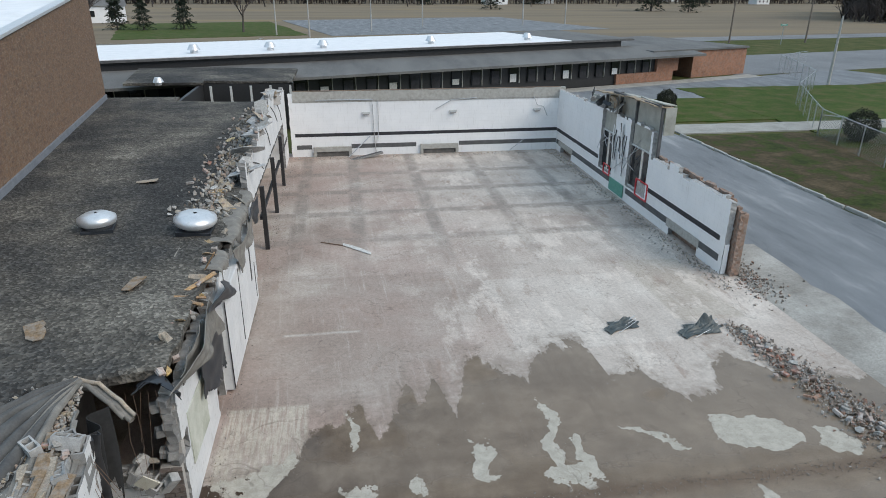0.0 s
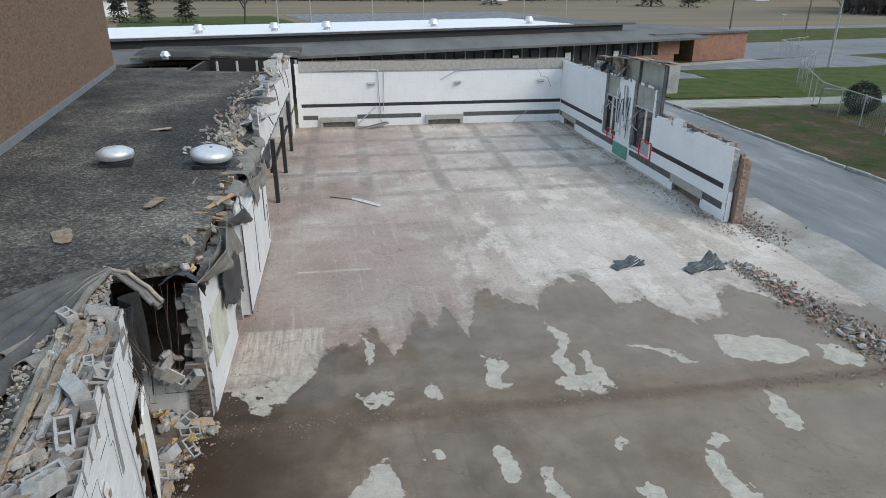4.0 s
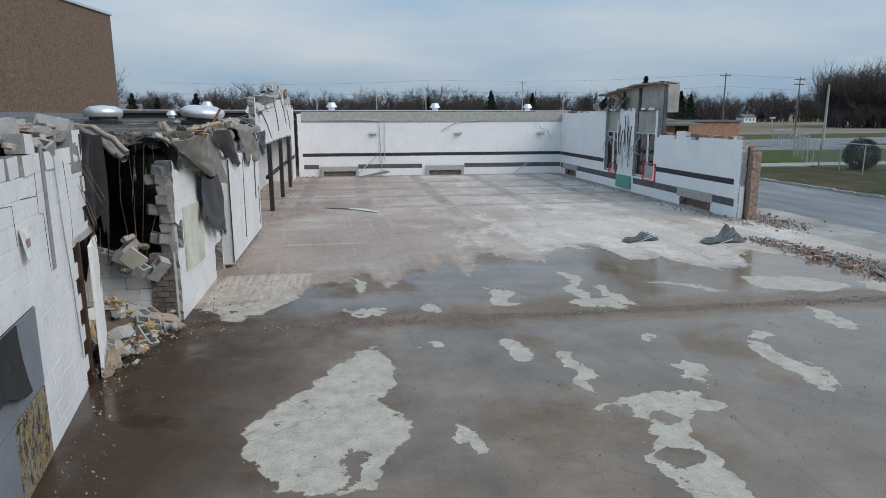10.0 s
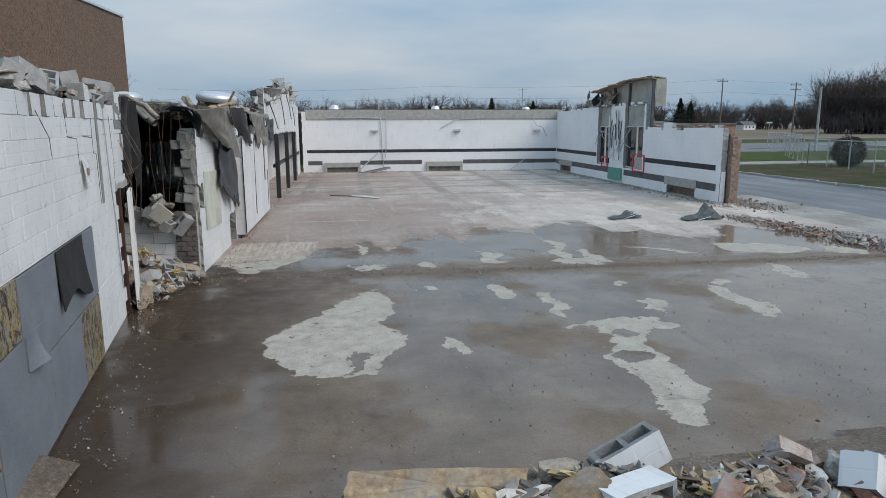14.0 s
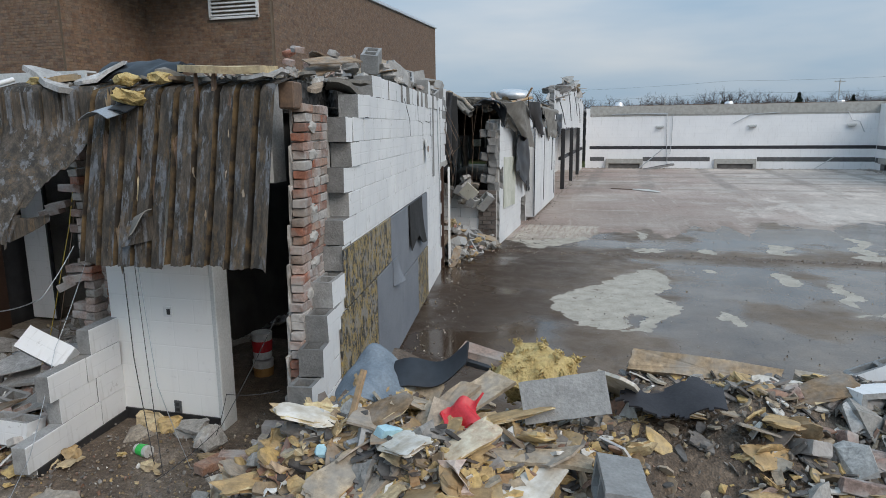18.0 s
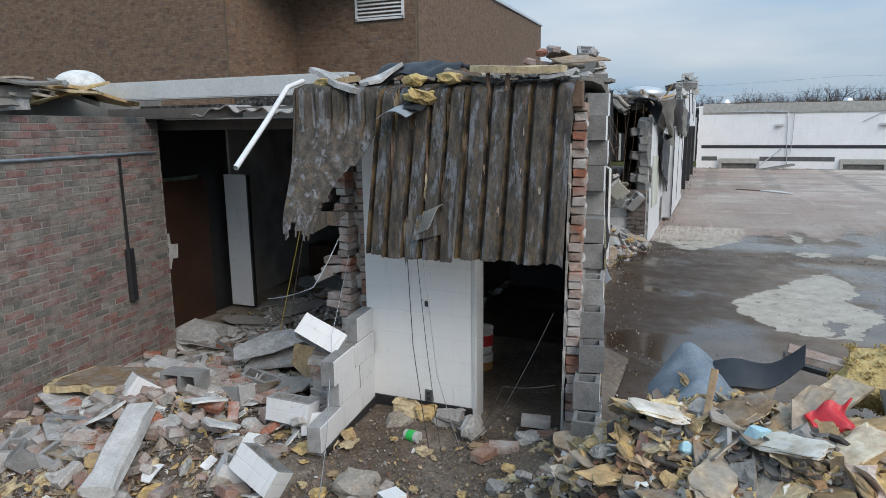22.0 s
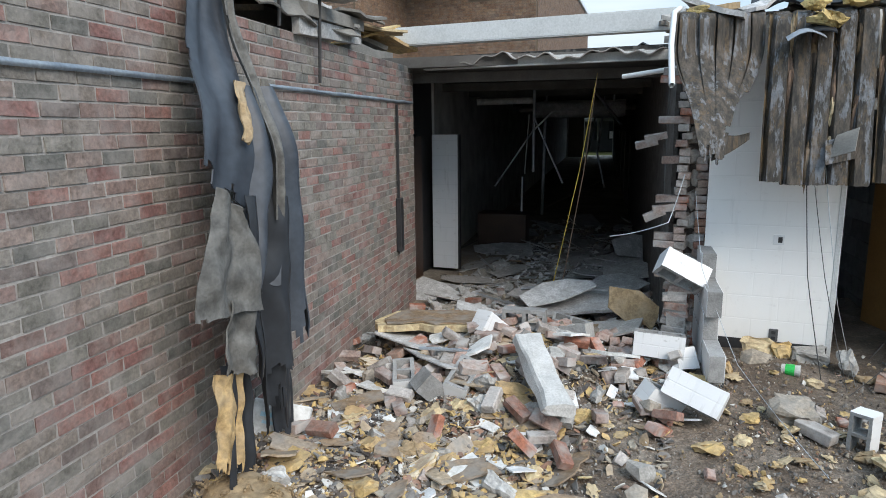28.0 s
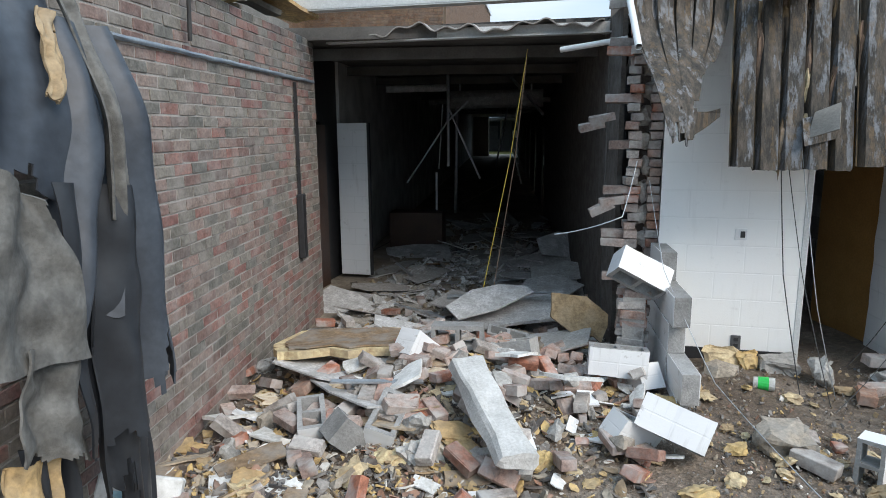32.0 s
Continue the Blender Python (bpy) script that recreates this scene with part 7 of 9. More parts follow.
# ---- loose things ----
G_BLOCKS, G_BRICKS = "loose concrete blocks", "loose bricks"
grey_blocks = [hollow_block(False, s) for s in range(3)]
white_blocks = [hollow_block(True, s + 9) for s in range(3)]
loose_bricks = [to_mesh(worn_box((0.218, 0.1, 0.066), 0.005, 0.004, 80 + s), "brick", m_loose) for s in range(6)]
half_bricks = [to_mesh(worn_box((0.12, 0.1, 0.066), 0.009, 0.011, 90 + s), "brick", m_loose) for s in range(4)]
red_bricks = [to_mesh(worn_box((0.218, 0.1, 0.066), 0.005, 0.004, 95 + s), "brick", m_orange) for s in range(3)]
lumps = [to_mesh(hull((0.22, 0.17, 0.13), 16, s), "lump", m_lump) for s in range(5)] + [to_mesh(torn_chunk((0.2, 0.15, 0.1), s + 11, 0.28), "lump", m_lump) for s in range(5)]
foams = [to_mesh(torn_chunk((0.2, 0.15, 0.075), s + 40, 0.42), "foam", m_foam) for s in range(8)] + [to_mesh(torn_chunk((0.26, 0.17, 0.04), s + 20, 0.4), "foam", m_foam) for s in range(6)]
boards = [to_mesh(shard(0.15, 0.014, s + 40, 1.9, 12, 0.012), "board", m_board) for s in range(7)]
whites = [to_mesh(shard(0.09, 0.014, s + 60, 1.4, 7, 0.008), "scrap", m_white_scrap) for s in range(6)]
panels = [to_mesh(shard(0.36, 0.016, s + 70, 1.5, 6, 0.015), "panel", m_panel) for s in range(6)]
sticks = [to_mesh(worn_box((0.75, 0.07, 0.03), 0.005, 0.006, 110 + s), "stick", m_wood) for s in range(4)]
bars = [to_mesh(worn_box((0.8, 0.05, 0.02), 0.003, 0.004, 120 + s), "bar", m_steel) for s in range(3)]



def faced(seed, size=(0.27, 0.17, 0.045), cuts=3):
    """A torn slab of foam with a paper facing on one side."""
    bm = torn_chunk(size, seed, 0.3, cuts)
    bm.normal_update()
    for f in bm.faces:
        if f.normal.z > 0.6:
            f.material_index = 1
    return to_mesh(bm, "faced_foam", [m_foam, m_facing])


def crumpled(seed, size):
    """A crumpled piece of paper or film."""
    return sheet("paper", lambda a, b: (size * (a - 0.5) + 0.1 * size * uneven(a * 3, b * 3, 1, seed), size * 0.7 * (b - 0.5) + 0.12 * size * uneven(a * 3, b * 3, 1, seed + 4), 0.35 * size * uneven(a * 3.3, b * 3.3, 1, seed + 8) + 0.12 * size * uneven(a * 9, b * 9, 1, seed)), 8, 6, m_paper, 0.003, False, lambda a, b: abs(a - 0.5) + abs(b - 0.5) < 0.8 + 0.2 * noise.noise(Vector((a * 4, b * 4, seed))))


papers = [crumpled(s, 0.16 + 0.03 * s) for s in range(6)]
faced_foams = [faced(70 + s) for s in range(7)]
KINDS = {
    "paper": (papers, "paper_scrap", "crumpled pale paper facing on the heap", "paper", "paper scraps"),
    "faced": (faced_foams, "insulation_board", "torn tan insulation board with pale paper facing", "insulation", "insulation boards"),
    "grey": (grey_blocks, "concrete_block", "grey hollow concrete block lying on the rubble", "concrete block", G_BLOCKS),
    "white": (white_blocks, "painted_block", "white painted hollow concrete block on the rubble", "concrete block", G_BLOCKS),
    "brick": (loose_bricks, "brick", "dusty brown brick lying on the rubble", "brick", G_BRICKS),
    "half": (half_bricks, "broken_brick", "broken dusty brick half on the rubble", "brick", G_BRICKS),
    "red": (red_bricks, "red_brick", "orange-red brick lying on the rubble", "brick", G_BRICKS),
    "lump": (lumps, "concrete_lump", "broken grey concrete lump on the rubble", "concrete lump", "concrete lumps"),
    "foam": (foams, "insulation_chunk", "torn chunk of yellow foam insulation", "insulation", "insulation chunks"),
    "board": (boards, "board_scrap", "torn brown fibre board scrap", "board", "board scraps"),
    "scrap": (whites, "plaster_scrap", "broken white plaster scrap", "plaster", "plaster scraps"),
    "panel": (panels, "ceiling_panel", "fallen grey ceiling panel", "ceiling panel", "fallen panels"),
    "stick": (sticks, "wood_stick", "splintered wooden lath on the rubble", "wood", "wood sticks"),
    "bar": (bars, "metal_bar", "bent galvanised metal channel", "metal bar", "metal channels"),
}


def drop(kind, x, y, z=None, rx=0.0, ry=0.0, rz=0.0, s=1.0, i=0, label=""):
    meshes, name, lab, cat, grp = KINDS[kind]
    z = pile_h(x, y) + 0.05 * s if z is None else z
    ob = solid(name, meshes[i % len(meshes)], label or lab, cat, pose(x, y, z, rx, ry, rz) @ Matrix.Diagonal((s, s, s, 1)), grp)
    return ob


def shower(kind, n, where, seed, flat=18.0, s=(0.7, 1.2), lift=0.03):
    r = random.Random(seed)
    for k in range(n):
        x, y = where(r)
        drop(kind, x, y, pile_h(x, y) + lift * r.uniform(0.3, 1.5), r.gauss(0, flat), r.gauss(0, flat), r.uniform(0, 360), r.uniform(*s), k)


def mound(r):
    while True:
        x, y = r.uniform(-2.7, 5.5), r.gauss(-0.75, 0.75) + 0.2 * r.random()
        if not (-0.62 < x < 0.3 and -1.5 < y < -0.05) or r.random() < 0.06:
            return x, y


def west(r):
    while True:
        x, y = r.uniform(-2.8, 0.3), r.gauss(-0.9, 0.6)
        if not (-0.45 < x < 0.12 and -1.05 < y < -0.05) or r.random() < 0.06:
            return x, y


def mouth(r):
    return min(-5.15, max(-8.1, r.gauss(-6.4, 0.8))), r.gauss(-0.3, 0.85)


def by_wall(r):
    return r.uniform(-8.0, -6.0) + 0.5 * abs(r.gauss(0, 0.5)), r.gauss(-2.4, 0.7)


def yard(r):
    return r.uniform(-8.0, -3.2), r.uniform(-3.4, 0.3)


def inside(r):
    return r.uniform(-8.6, -5.6), r.uniform(1.6, 9.0)


def fluffy(size, seed, n=1800):
    """Wool: a lumpy core under many small upright tufts."""
    r = random.Random(seed)
    bm = clump(size, seed, 0.5)
    core = [v.co.copy() for v in bm.verts]
    for _ in range(n):
        p = r.choice(core) * r.uniform(0.86, 1.06) + Vector((r.gauss(0, 0.015), r.gauss(0, 0.015), r.gauss(0, 0.015)))
        a = Vector((r.gauss(0, 1), r.gauss(0, 1), r.gauss(0, 1))).normalized() * r.uniform(0.005, 0.012)
        b = a.cross(Vector((r.gauss(0, 1), r.gauss(0, 1), r.gauss(0, 1)))).normalized() * r.uniform(0.008, 0.02)
        q = [bm.verts.new(p + c) for c in (a, b, -a * 0.4 - b)]
        t = bm.verts.new(p + a.cross(b).normalized() * 0.012)
        for f in ((0, 1), (1, 2), (2, 0)):
            bm.faces.new((q[f[0]], q[f[1]], t))
        bm.faces.new(q[::-1])
    return bm


# hero pieces on the heap
drop("grey", -0.87, -0.6, 1.26, -24, -10, 10, 1.12, 0, "smooth pale grey concrete block on the heap")
drop("grey", -0.56, -1.2, 1.08, 97, 4, 98, 1.0, 1)
drop("white", 0.9, 0.1, 1.12, 84, 0, 20, 0.95, 0)
drop("white", 1.22, -0.4, 1.12, -22, 8, 14, 1.1, 1)
drop("grey", 1.36, -1.5, 1.0, 78, 0, 8, 1.05, 2)
drop("white", 2.6, -0.7, 1.02, 20, 8, 30, 1.0, 2)
drop("grey", -1.8, -0.92, 0.98, 50, 20, 30, 0.9, 1, "tilted grey hollow block end in the heap")
drop("red", 1.36, -0.86, 1.16, 70, 20, 80, 1.15, 0)
drop("red", 0.75, -1.55, 0.98, 15, 12, 40, 1.1, 1)
drop("brick", 0.55, -2.1, 0.86, 20, 5, -30, 1.2, 1)
for k in range(3):
    drop("brick", 1.74 + 0.11 * k, -0.5, 1.16, 8, -55, 96, 1.2, k, "brown bricks still stuck together, leaning on the heap")
for kind, n, fn, seed, flat in (("lump", 72, mound, 1, 60), ("brick", 20, mound, 2, 25), ("half", 40, mound, 3, 50), ("red", 10, mound, 4, 30), ("foam", 120, west, 5, 30), ("foam", 22, mound, 6, 30), ("faced", 85, west, 15, 34), ("faced", 30, mound, 16, 28), ("paper", 34, west, 17, 40), ("board", 22, west, 7, 28), ("board", 14, mound, 8, 28),
                                ("scrap", 26, west, 9, 22), ("scrap", 20, mound, 10, 22), ("stick", 9, west, 11, 16), ("stick", 10, mound, 12, 14), ("grey", 5, mound, 13, 40), ("bar", 4, mound, 14, 12)):
    shower(kind, n, fn, seed, flat, (0.4, 1.05) if kind not in ("grey",) else (0.9, 1.0), -0.012)
# foam and bricks on the dirt beyond the knee wall
shower("foam", 34, lambda r: (r.uniform(-4.7, -2.9), r.gauss(-1.0, 0.6)), 51, 14, (0.2, 0.55), 0.015)
shower("half", 8, lambda r: (r.uniform(-4.7, -2.9), r.gauss(-0.9, 0.5)), 52, 20, (0.6, 0.9), 0.03)
shower("brick", 22, mouth, 53, 16, (0.85, 0.98), 0.1)
shower("scrap", 14, mouth, 54, 14, (0.5, 1.0), 0.06)
shower("board", 16, mouth, 55, 12, (0.5, 1.0), 0.04)
# the heap in the corridor mouth and the yard before it
for kind, n, fn, seed, flat in (("half", 60, mouth, 22, 40), ("lump", 26, mouth, 24, 50), ("foam", 16, mouth, 25, 20), ("scrap", 16, mouth, 26, 15), ("brick", 165, mouth, 21, 16), ("red", 16, mouth, 23, 18), ("scrap", 30, mouth, 56, 20), ("white", 5, mouth, 27, 25), ("grey", 4, mouth, 28, 30),
                                ("faced", 10, mouth, 40, 16), ("foam", 26, by_wall, 29, 16), ("faced", 6, by_wall, 41, 16), ("foam", 24, yard, 42, 12), ("lump", 10, by_wall, 30, 50), ("scrap", 9, by_wall, 31, 12), ("board", 26, by_wall, 32, 10), ("half", 14, yard, 33, 30), ("scrap", 14, yard, 39, 15), ("panel", 60, inside, 34, 8), ("scrap", 16, inside, 35, 8), ("bar", 12, inside, 36, 6), ("stick", 6, inside, 37, 8), ("panel", 8, mouth, 38, 10)):
    shower(kind, n, fn, seed, flat, (0.4, 1.0) if kind not in ("grey", "white", "brick", "red") else (0.85, 0.98), 0.07 if kind in ("brick", "red") else 0.02)
drop("white", -5.16, 0.08, 0.95, -38, 28, 12, 1.0, 0, "white painted block balanced on the knee wall end")
drop("white", -5.3, -0.2, 0.36, -8, 3, 4, 1.0, 1)
drop("white", -4.98, -1.05, 0.3, -30, 16, -14, 1.0, 2)
drop("white", -5.22, -1.0, 0.2, 10, 30, 40, 0.8, 0)
drop("white", -3.93, -1.02, 0.17, 4, 92, 62, 0.74, 1)
drop("grey", -6.47, -0.22, 0.47, 84, 0, 8, 0.95, 0)
drop("brick", -4.2, -0.98, 0.12, 0, 8, -35, 1.15, 2)
drop("lump", -4.33, -0.8, 0.16, 10, 0, 10, 1.5, 5, "pale rounded lump of concrete on the dirt")
for q in ((-4.52, 0.24, 0.16, 6, 0, -4, 1.2, 2), (-4.09, 0.43, 0.2, 8, 0, 0, 1.25, 6), (-3.82, 0.29, 0.22, 70, 10, 80, 1.25, 7), (-3.35, 0.36, 0.18, 10, 0, 30, 1.0, 8), (-3.63, -1.68, 0.1, 5, 0, 20, 1.0, 9), (-3.3, -0.45, 0.16, 5, 8, 50, 1.2, 1), (-3.5, -0.9, 0.2, 8, 0, 10, 1.1, 3)):
    drop("lump", *q)
drop("brick", -3.34, 0.55, 0.25, 4, 3, 12, 1.15, 0)
drop("red", -3.27, 0.41, 0.18, 0, -4, 28, 1.2, 1)
for q in ((-4.11, -0.1, 0.15, 0, 0, 20, 0.6, 1), (-3.16, 0.16, 0.2, 10, 0, 60, 1.0, 2), (-3.79, -1.33, 0.13, 0, 5, 10, 1.1, 3), (-3.97, -1.7, 0.08, 0, 0, 50, 0.9, 4), (-3.77, -1.6, 0.13, 8, 0, 100, 1.0, 5), (-3.72, 0.12, 0.15, 0, 8, 30, 0.6, 6), (-3.3, -0.7, 0.16, 12, 0, 30, 1.2, 0), (-3.5, -1.2, 0.2, 0, 14, 80, 1.2, 7), (-3.6, -2.15, 0.12, 6, 0, 10, 1.3, 8)):
    drop("foam", *q)
shower("foam", 90, lambda r: (r.uniform(-5.9, -3.2), r.gauss(-1.2, 0.75)), 151, 14, (0.12, 0.42), 0.012)
shower("lump", 24, mouth, 153, 40, (0.5, 1.1), 0.06)
# fallen ceiling panels, plaster sheets and channels in the mouth
for k, (x, y, z, rx, ry, rz, sc) in enumerate(((-6.24, 4.45, 0.12, 8, -6, 20, 1.0), (-5.95, 4.8, 0.3, 40, 10, 30, 0.9), (-6.37, 3.5, 0.12, 4, 6, 70, 0.9), (-6.63, 1.63, 0.2, 6, 4, -10, 0.9), (-6.1, 2.6, 0.14, 10, -8, 40, 0.9), (-5.9, 3.4, 0.2, 18, -8, 15, 0.8), (-7.34, -0.67, 0.3, -6, 5, 8, 0.8), (-6.45, 1.1, 0.42, 14, -6, 35, 0.8), (-8.1, 2.6, 0.08, 3, 2, 20, 0.7), (-7.7, 3.4, 0.08, 3, -3, 60, 0.7))):
    drop("panel", x, y, z, rx, ry, rz, sc, k)
for k, (x, y, z, rx, ry, rz, sc) in enumerate(((-7.71, -1.27, 0.16, -14, 10, 50, 1.6), (-7.22, -1.89, 0.13, -4, 4, 10, 2.4), (-7.3, -2.28, 0.14, -8, 6, 60, 2.5), (-6.21, -2.3, 0.1, -4, 0, 140, 1.3), (-6.55, -2.7, 0.1, 4, 0, 20, 1.4), (-5.6, -0.75, 0.42, -20, 6, 10, 1.5), (-5.95, -0.5, 0.46, -10, 12, 60, 1.4), (-6.65, -0.95, 0.42, -24, 0, 100, 1.4))):
    drop("scrap", x, y, z, rx, ry, rz, sc, k)
for k, (x, y, z, ry, rz, sc) in enumerate(((-6.82, -1.06, 0.4, 2, 18, 0.75), (-7.2, 1.2, 0.22, 3, -24, 0.8), (-6.4, 1.3, 0.4, -3, 8, 1.3), (-8.05, 3.4, 0.14, 6, -50, 0.7))):
    drop("bar", x, y, z, 6, ry, rz, sc, k)
bm = worn_box((0.22, 1.0, 0.1), 0.02, 0.012, 5)
bmesh.ops.subdivide_edges(bm, edges=bm.edges[:], cuts=4, use_grid_fill=True)
for v in bm.verts:
    v.co += Vector((0.03 * noise.noise(v.co * 7), 0.05 * noise.noise(v.co * 5 + Vector((3, 0, 0))), 0.02 * noise.noise(v.co * 9)))
big = to_mesh(bm, "concrete_strip", m_pale_concrete)
solid("concrete_strip", big, "long pale strip of broken concrete on the brick heap", "concrete strip", pose(-6.03, -1.34, 0.43, 12, 4, 30))
solid("ceiling_sheet", to_mesh(shard(0.4, 0.03, 501, 1.4, 7, 0.01), "ceiling_sheet", m_panel), "large fallen grey panel in the corridor mouth", "panel", pose(-6.2, 1.25, 0.3, 8, -5, 20))
t = thing("insulation_slab", "flat torn slab of yellow insulation with brown facing", "insulation", pose(-7.25, -0.3, 0.37, -4, -3, 14))
part("foam", shard(0.42, 0.06, 502, 1.6, 25, 0.03), m_foam, t, "yellow foam layer")
part("facing", shard(0.36, 0.012, 502, 1.6, 25, 0.03), m_board, t, "brown torn facing", Matrix.Translation((0, 0, 0.04)))
solid("insulation_slab", to_mesh(shard(0.3, 0.06, 503, 1.0, 9, 0.01), "insulation_slab", m_foam), "upright piece of yellow insulation in the heap", "insulation", pose(-5.62, 0.62, 0.44, 70, 8, 10) @ Matrix.Diagonal((0.8, 0.8, 0.8, 1)))
solid("insulation_slab", to_mesh(fluffy((0.6, 0.45, 0.26), 9, 2200), "insulation_slab", m_foam), "large torn yellow insulation clump by the brick wall", "insulation", pose(-7.2, -3.2, 0.16, 4, 6, 10))
solid("insulation_wool", to_mesh(fluffy((0.5, 0.36, 0.34), 14), "insulation_wool", m_fluff), "fluffy pale yellow insulation wool on the heap", "insulation", pose(-1.06, -0.22, 1.24, 8, 4, 30))
solid("insulation_wool", to_mesh(fluffy((0.2, 0.16, 0.16), 15, 300), "insulation_wool", m_fluff), "fluffy pale yellow insulation wool on the heap", "insulation", pose(-2.35, -0.75, 0.92, 8, 4, 30))
solid("wood_splinter", to_mesh(worn_box((0.42, 0.12, 0.05), 0.008, 0.014, 31), "wood_splinter", m_orange), "splintered reddish wood on the heap", "wood", pose(-1.36, -0.2, 1.31, 5, 8, -8))
solid("wood_splinter", to_mesh(worn_box((0.5, 0.14, 0.04), 0.008, 0.014, 33), "wood_splinter", m_membrane), "black felt under the splintered wood", "roof membrane", pose(-1.34, -0.2, 1.26, 5, 8, -2))
solid("wood_stick", sticks[0], "thin pale lath standing in the heap", "wood", pose(-2.0, -0.86, 1.22, 0, -62, 75) @ Matrix.Diagonal((0.5, 0.5, 0.8, 1)), "wood sticks")
solid("wood_stick", sticks[1], "thin pale lath lying down the heap", "wood", pose(-2.3, -1.12, 0.95, 0, -26, 14) @ Matrix.Diagonal((0.75, 0.7, 0.8, 1)), "wood sticks")
solid("pink_board", to_mesh(shard(0.14, 0.02, 508, 1.6, 12, 0.02), "pink_board", m_facing), "pale pinkish insulation facing leaning on the heap", "board", pose(-0.6, -0.2, 1.2, 30, 30, 100))
for x, y, z, a in ((-1.55, -0.72, 1.16, 50), (-1.68, -0.9, 1.06, 62), (-1.4, -0.62, 1.2, 44)):
    solid("insulation_board", to_mesh(shard(0.1, 0.022, 520 + int(a), 2.6, 17, 0.012), "insulation_board", [m_board]), "long tan insulation board leaning on the heap", "insulation", pose(x, y, z, 10, -24, a), "insulation boards")
for x, y, a, s in ((-4.5, 0.4, 10, 1.6), (-4.3, 0.42, 40, 1.2), (-4.75, -0.2, 80, 0.8)):
    drop("foam", x, y, 0.22, 62, 6, a, 0.75 * s, 3)
t = thing("paper_cup", "white paper cup with a green band on the dirt", "paper cup", pose(-4.27, 0.03, 0.19, 90, 0, 80))
part("cup", rod(bmesh.new(), (0, 0, -0.07), (0, 0, 0.07), 0.04, 0.05, 16), m_white_scrap, t)
part("band", rod(bmesh.new(), (0, 0, -0.04), (0, 0, 0.03), 0.045, 0.05, 16), m_green, t, "green printed band")
solid("red_sheet", sheet("red_sheet", lambda a, b: (-1.5 + 0.19 * a + 0.02 * math.sin(7 * b), -0.9 + 0.13 * b + 0.04 * a, 1.1 + 0.06 * a + 0.13 * b + 0.025 * math.sin(9 * a + 4 * b)), 14, 12, m_red, 0.012), "crumpled bright red sheet on the heap", "plastic sheet")
for x, y, z, a in ((-2.08, -1.06, 1.02, 20), (-1.76, -1.0, 1.12, 70), (-2.2, -1.2, 0.8, 40)):
    solid("blue_foam", to_mesh(hull((0.15, 0.11, 0.12), 14, int(a)), "blue_foam", m_blue_foam), "chunk of pale blue foam on the heap", "foam", pose(x, y, z, 20, 10, a), "blue foam chunks")
solid("grey_tarp", sheet("grey_tarp", lambda a, b: (-2.32 + 0.55 * a + 0.05 * math.sin(5 * b), -0.75 + 0.5 * b + 0.1 * a, 1.02 + 0.3 * math.sin(math.pi * min(1, a * 1.1)) * (0.5 + 0.5 * b) + 0.05 * uneven(a * 4, b * 4, 1, 3)), 20, 16, m_denim, 0.015), "crumpled blue-grey tarp on the heap", "tarp")
solid("black_felt", sheet("black_felt", lambda a, b: (-1.98 + 0.5 * a, -0.45 + 0.22 * b * (1 - 0.8 * a) + 0.1 * a, 1.12 + 0.18 * a * a + 0.12 * b + 0.03 * math.sin(7 * a)), 14, 8, m_membrane, 0.015), "bent black roofing felt on the heap", "roof membrane")
solid("black_felt", sheet("black_felt", lambda a, b: (-0.6 + 0.6 * a, -0.5 + 0.3 * b + 0.12 * a, 1.12 + 0.03 * math.sin(9 * a + 2 * b) + 0.1 * b + 0.04 * a), 24, 16, m_stripe, 0.012, True, lambda a, b: abs(b - 0.5) < 0.42 + 0.3 * noise.noise(Vector((a * 5, b * 3, 1))) and a > 0.08 + 0.15 * noise.noise(Vector((b * 6, 2, 0)))), "bent black roofing felt on the heap", "roof membrane")
solid("pale_board", to_mesh(shard(0.11, 0.06, 505, 4.4, 22, 0.02), "pale_board", m_board), "long pale torn board on the heap top", "board", pose(-0.06, 0.3, 1.16, 48, 4, 1))
solid("pale_board", to_mesh(shard(0.09, 0.02, 506, 2.6, 16, 0.015), "pale_board", m_board), "long pale torn board on the heap top", "board", pose(-1.75, -1.3, 0.98, -14, -28, 60))
solid("pale_board", to_mesh(shard(0.08, 0.022, 507, 4.0, 20, 0.015), "pale_board", m_board), "brown torn board under the block", "board", pose(-1.0, -0.95, 1.08, 8, 3, 4))
t = thing("plastic_box", "cracked white plastic box with blue marks by the brick wall", "plastic box", pose(-7.6, -2.38, 0.2, 62, 10, 20))
part("shell", boxed((0.4, 0.3, 0.09), bevel=0.012), m_white_scrap, t)
part("blue_mark", boxed((0.16, 0.03, 0.004), (-0.05, 0.05, 0.047)), m_blue_foam, t, "pale blue printed bar")
part("blue_mark", boxed((0.1, 0.02, 0.004), (-0.06, 0.0, 0.047)), m_blue_foam, t, "pale blue printed bar")
for x, y, a, rx in ((-3.5, 0.15, 20, 0), (-3.62, 0.0, 75, 4)):
    drop("red" if rx else "brick", x, y, 0.17, rx, 3, a, 1.1, int(a))
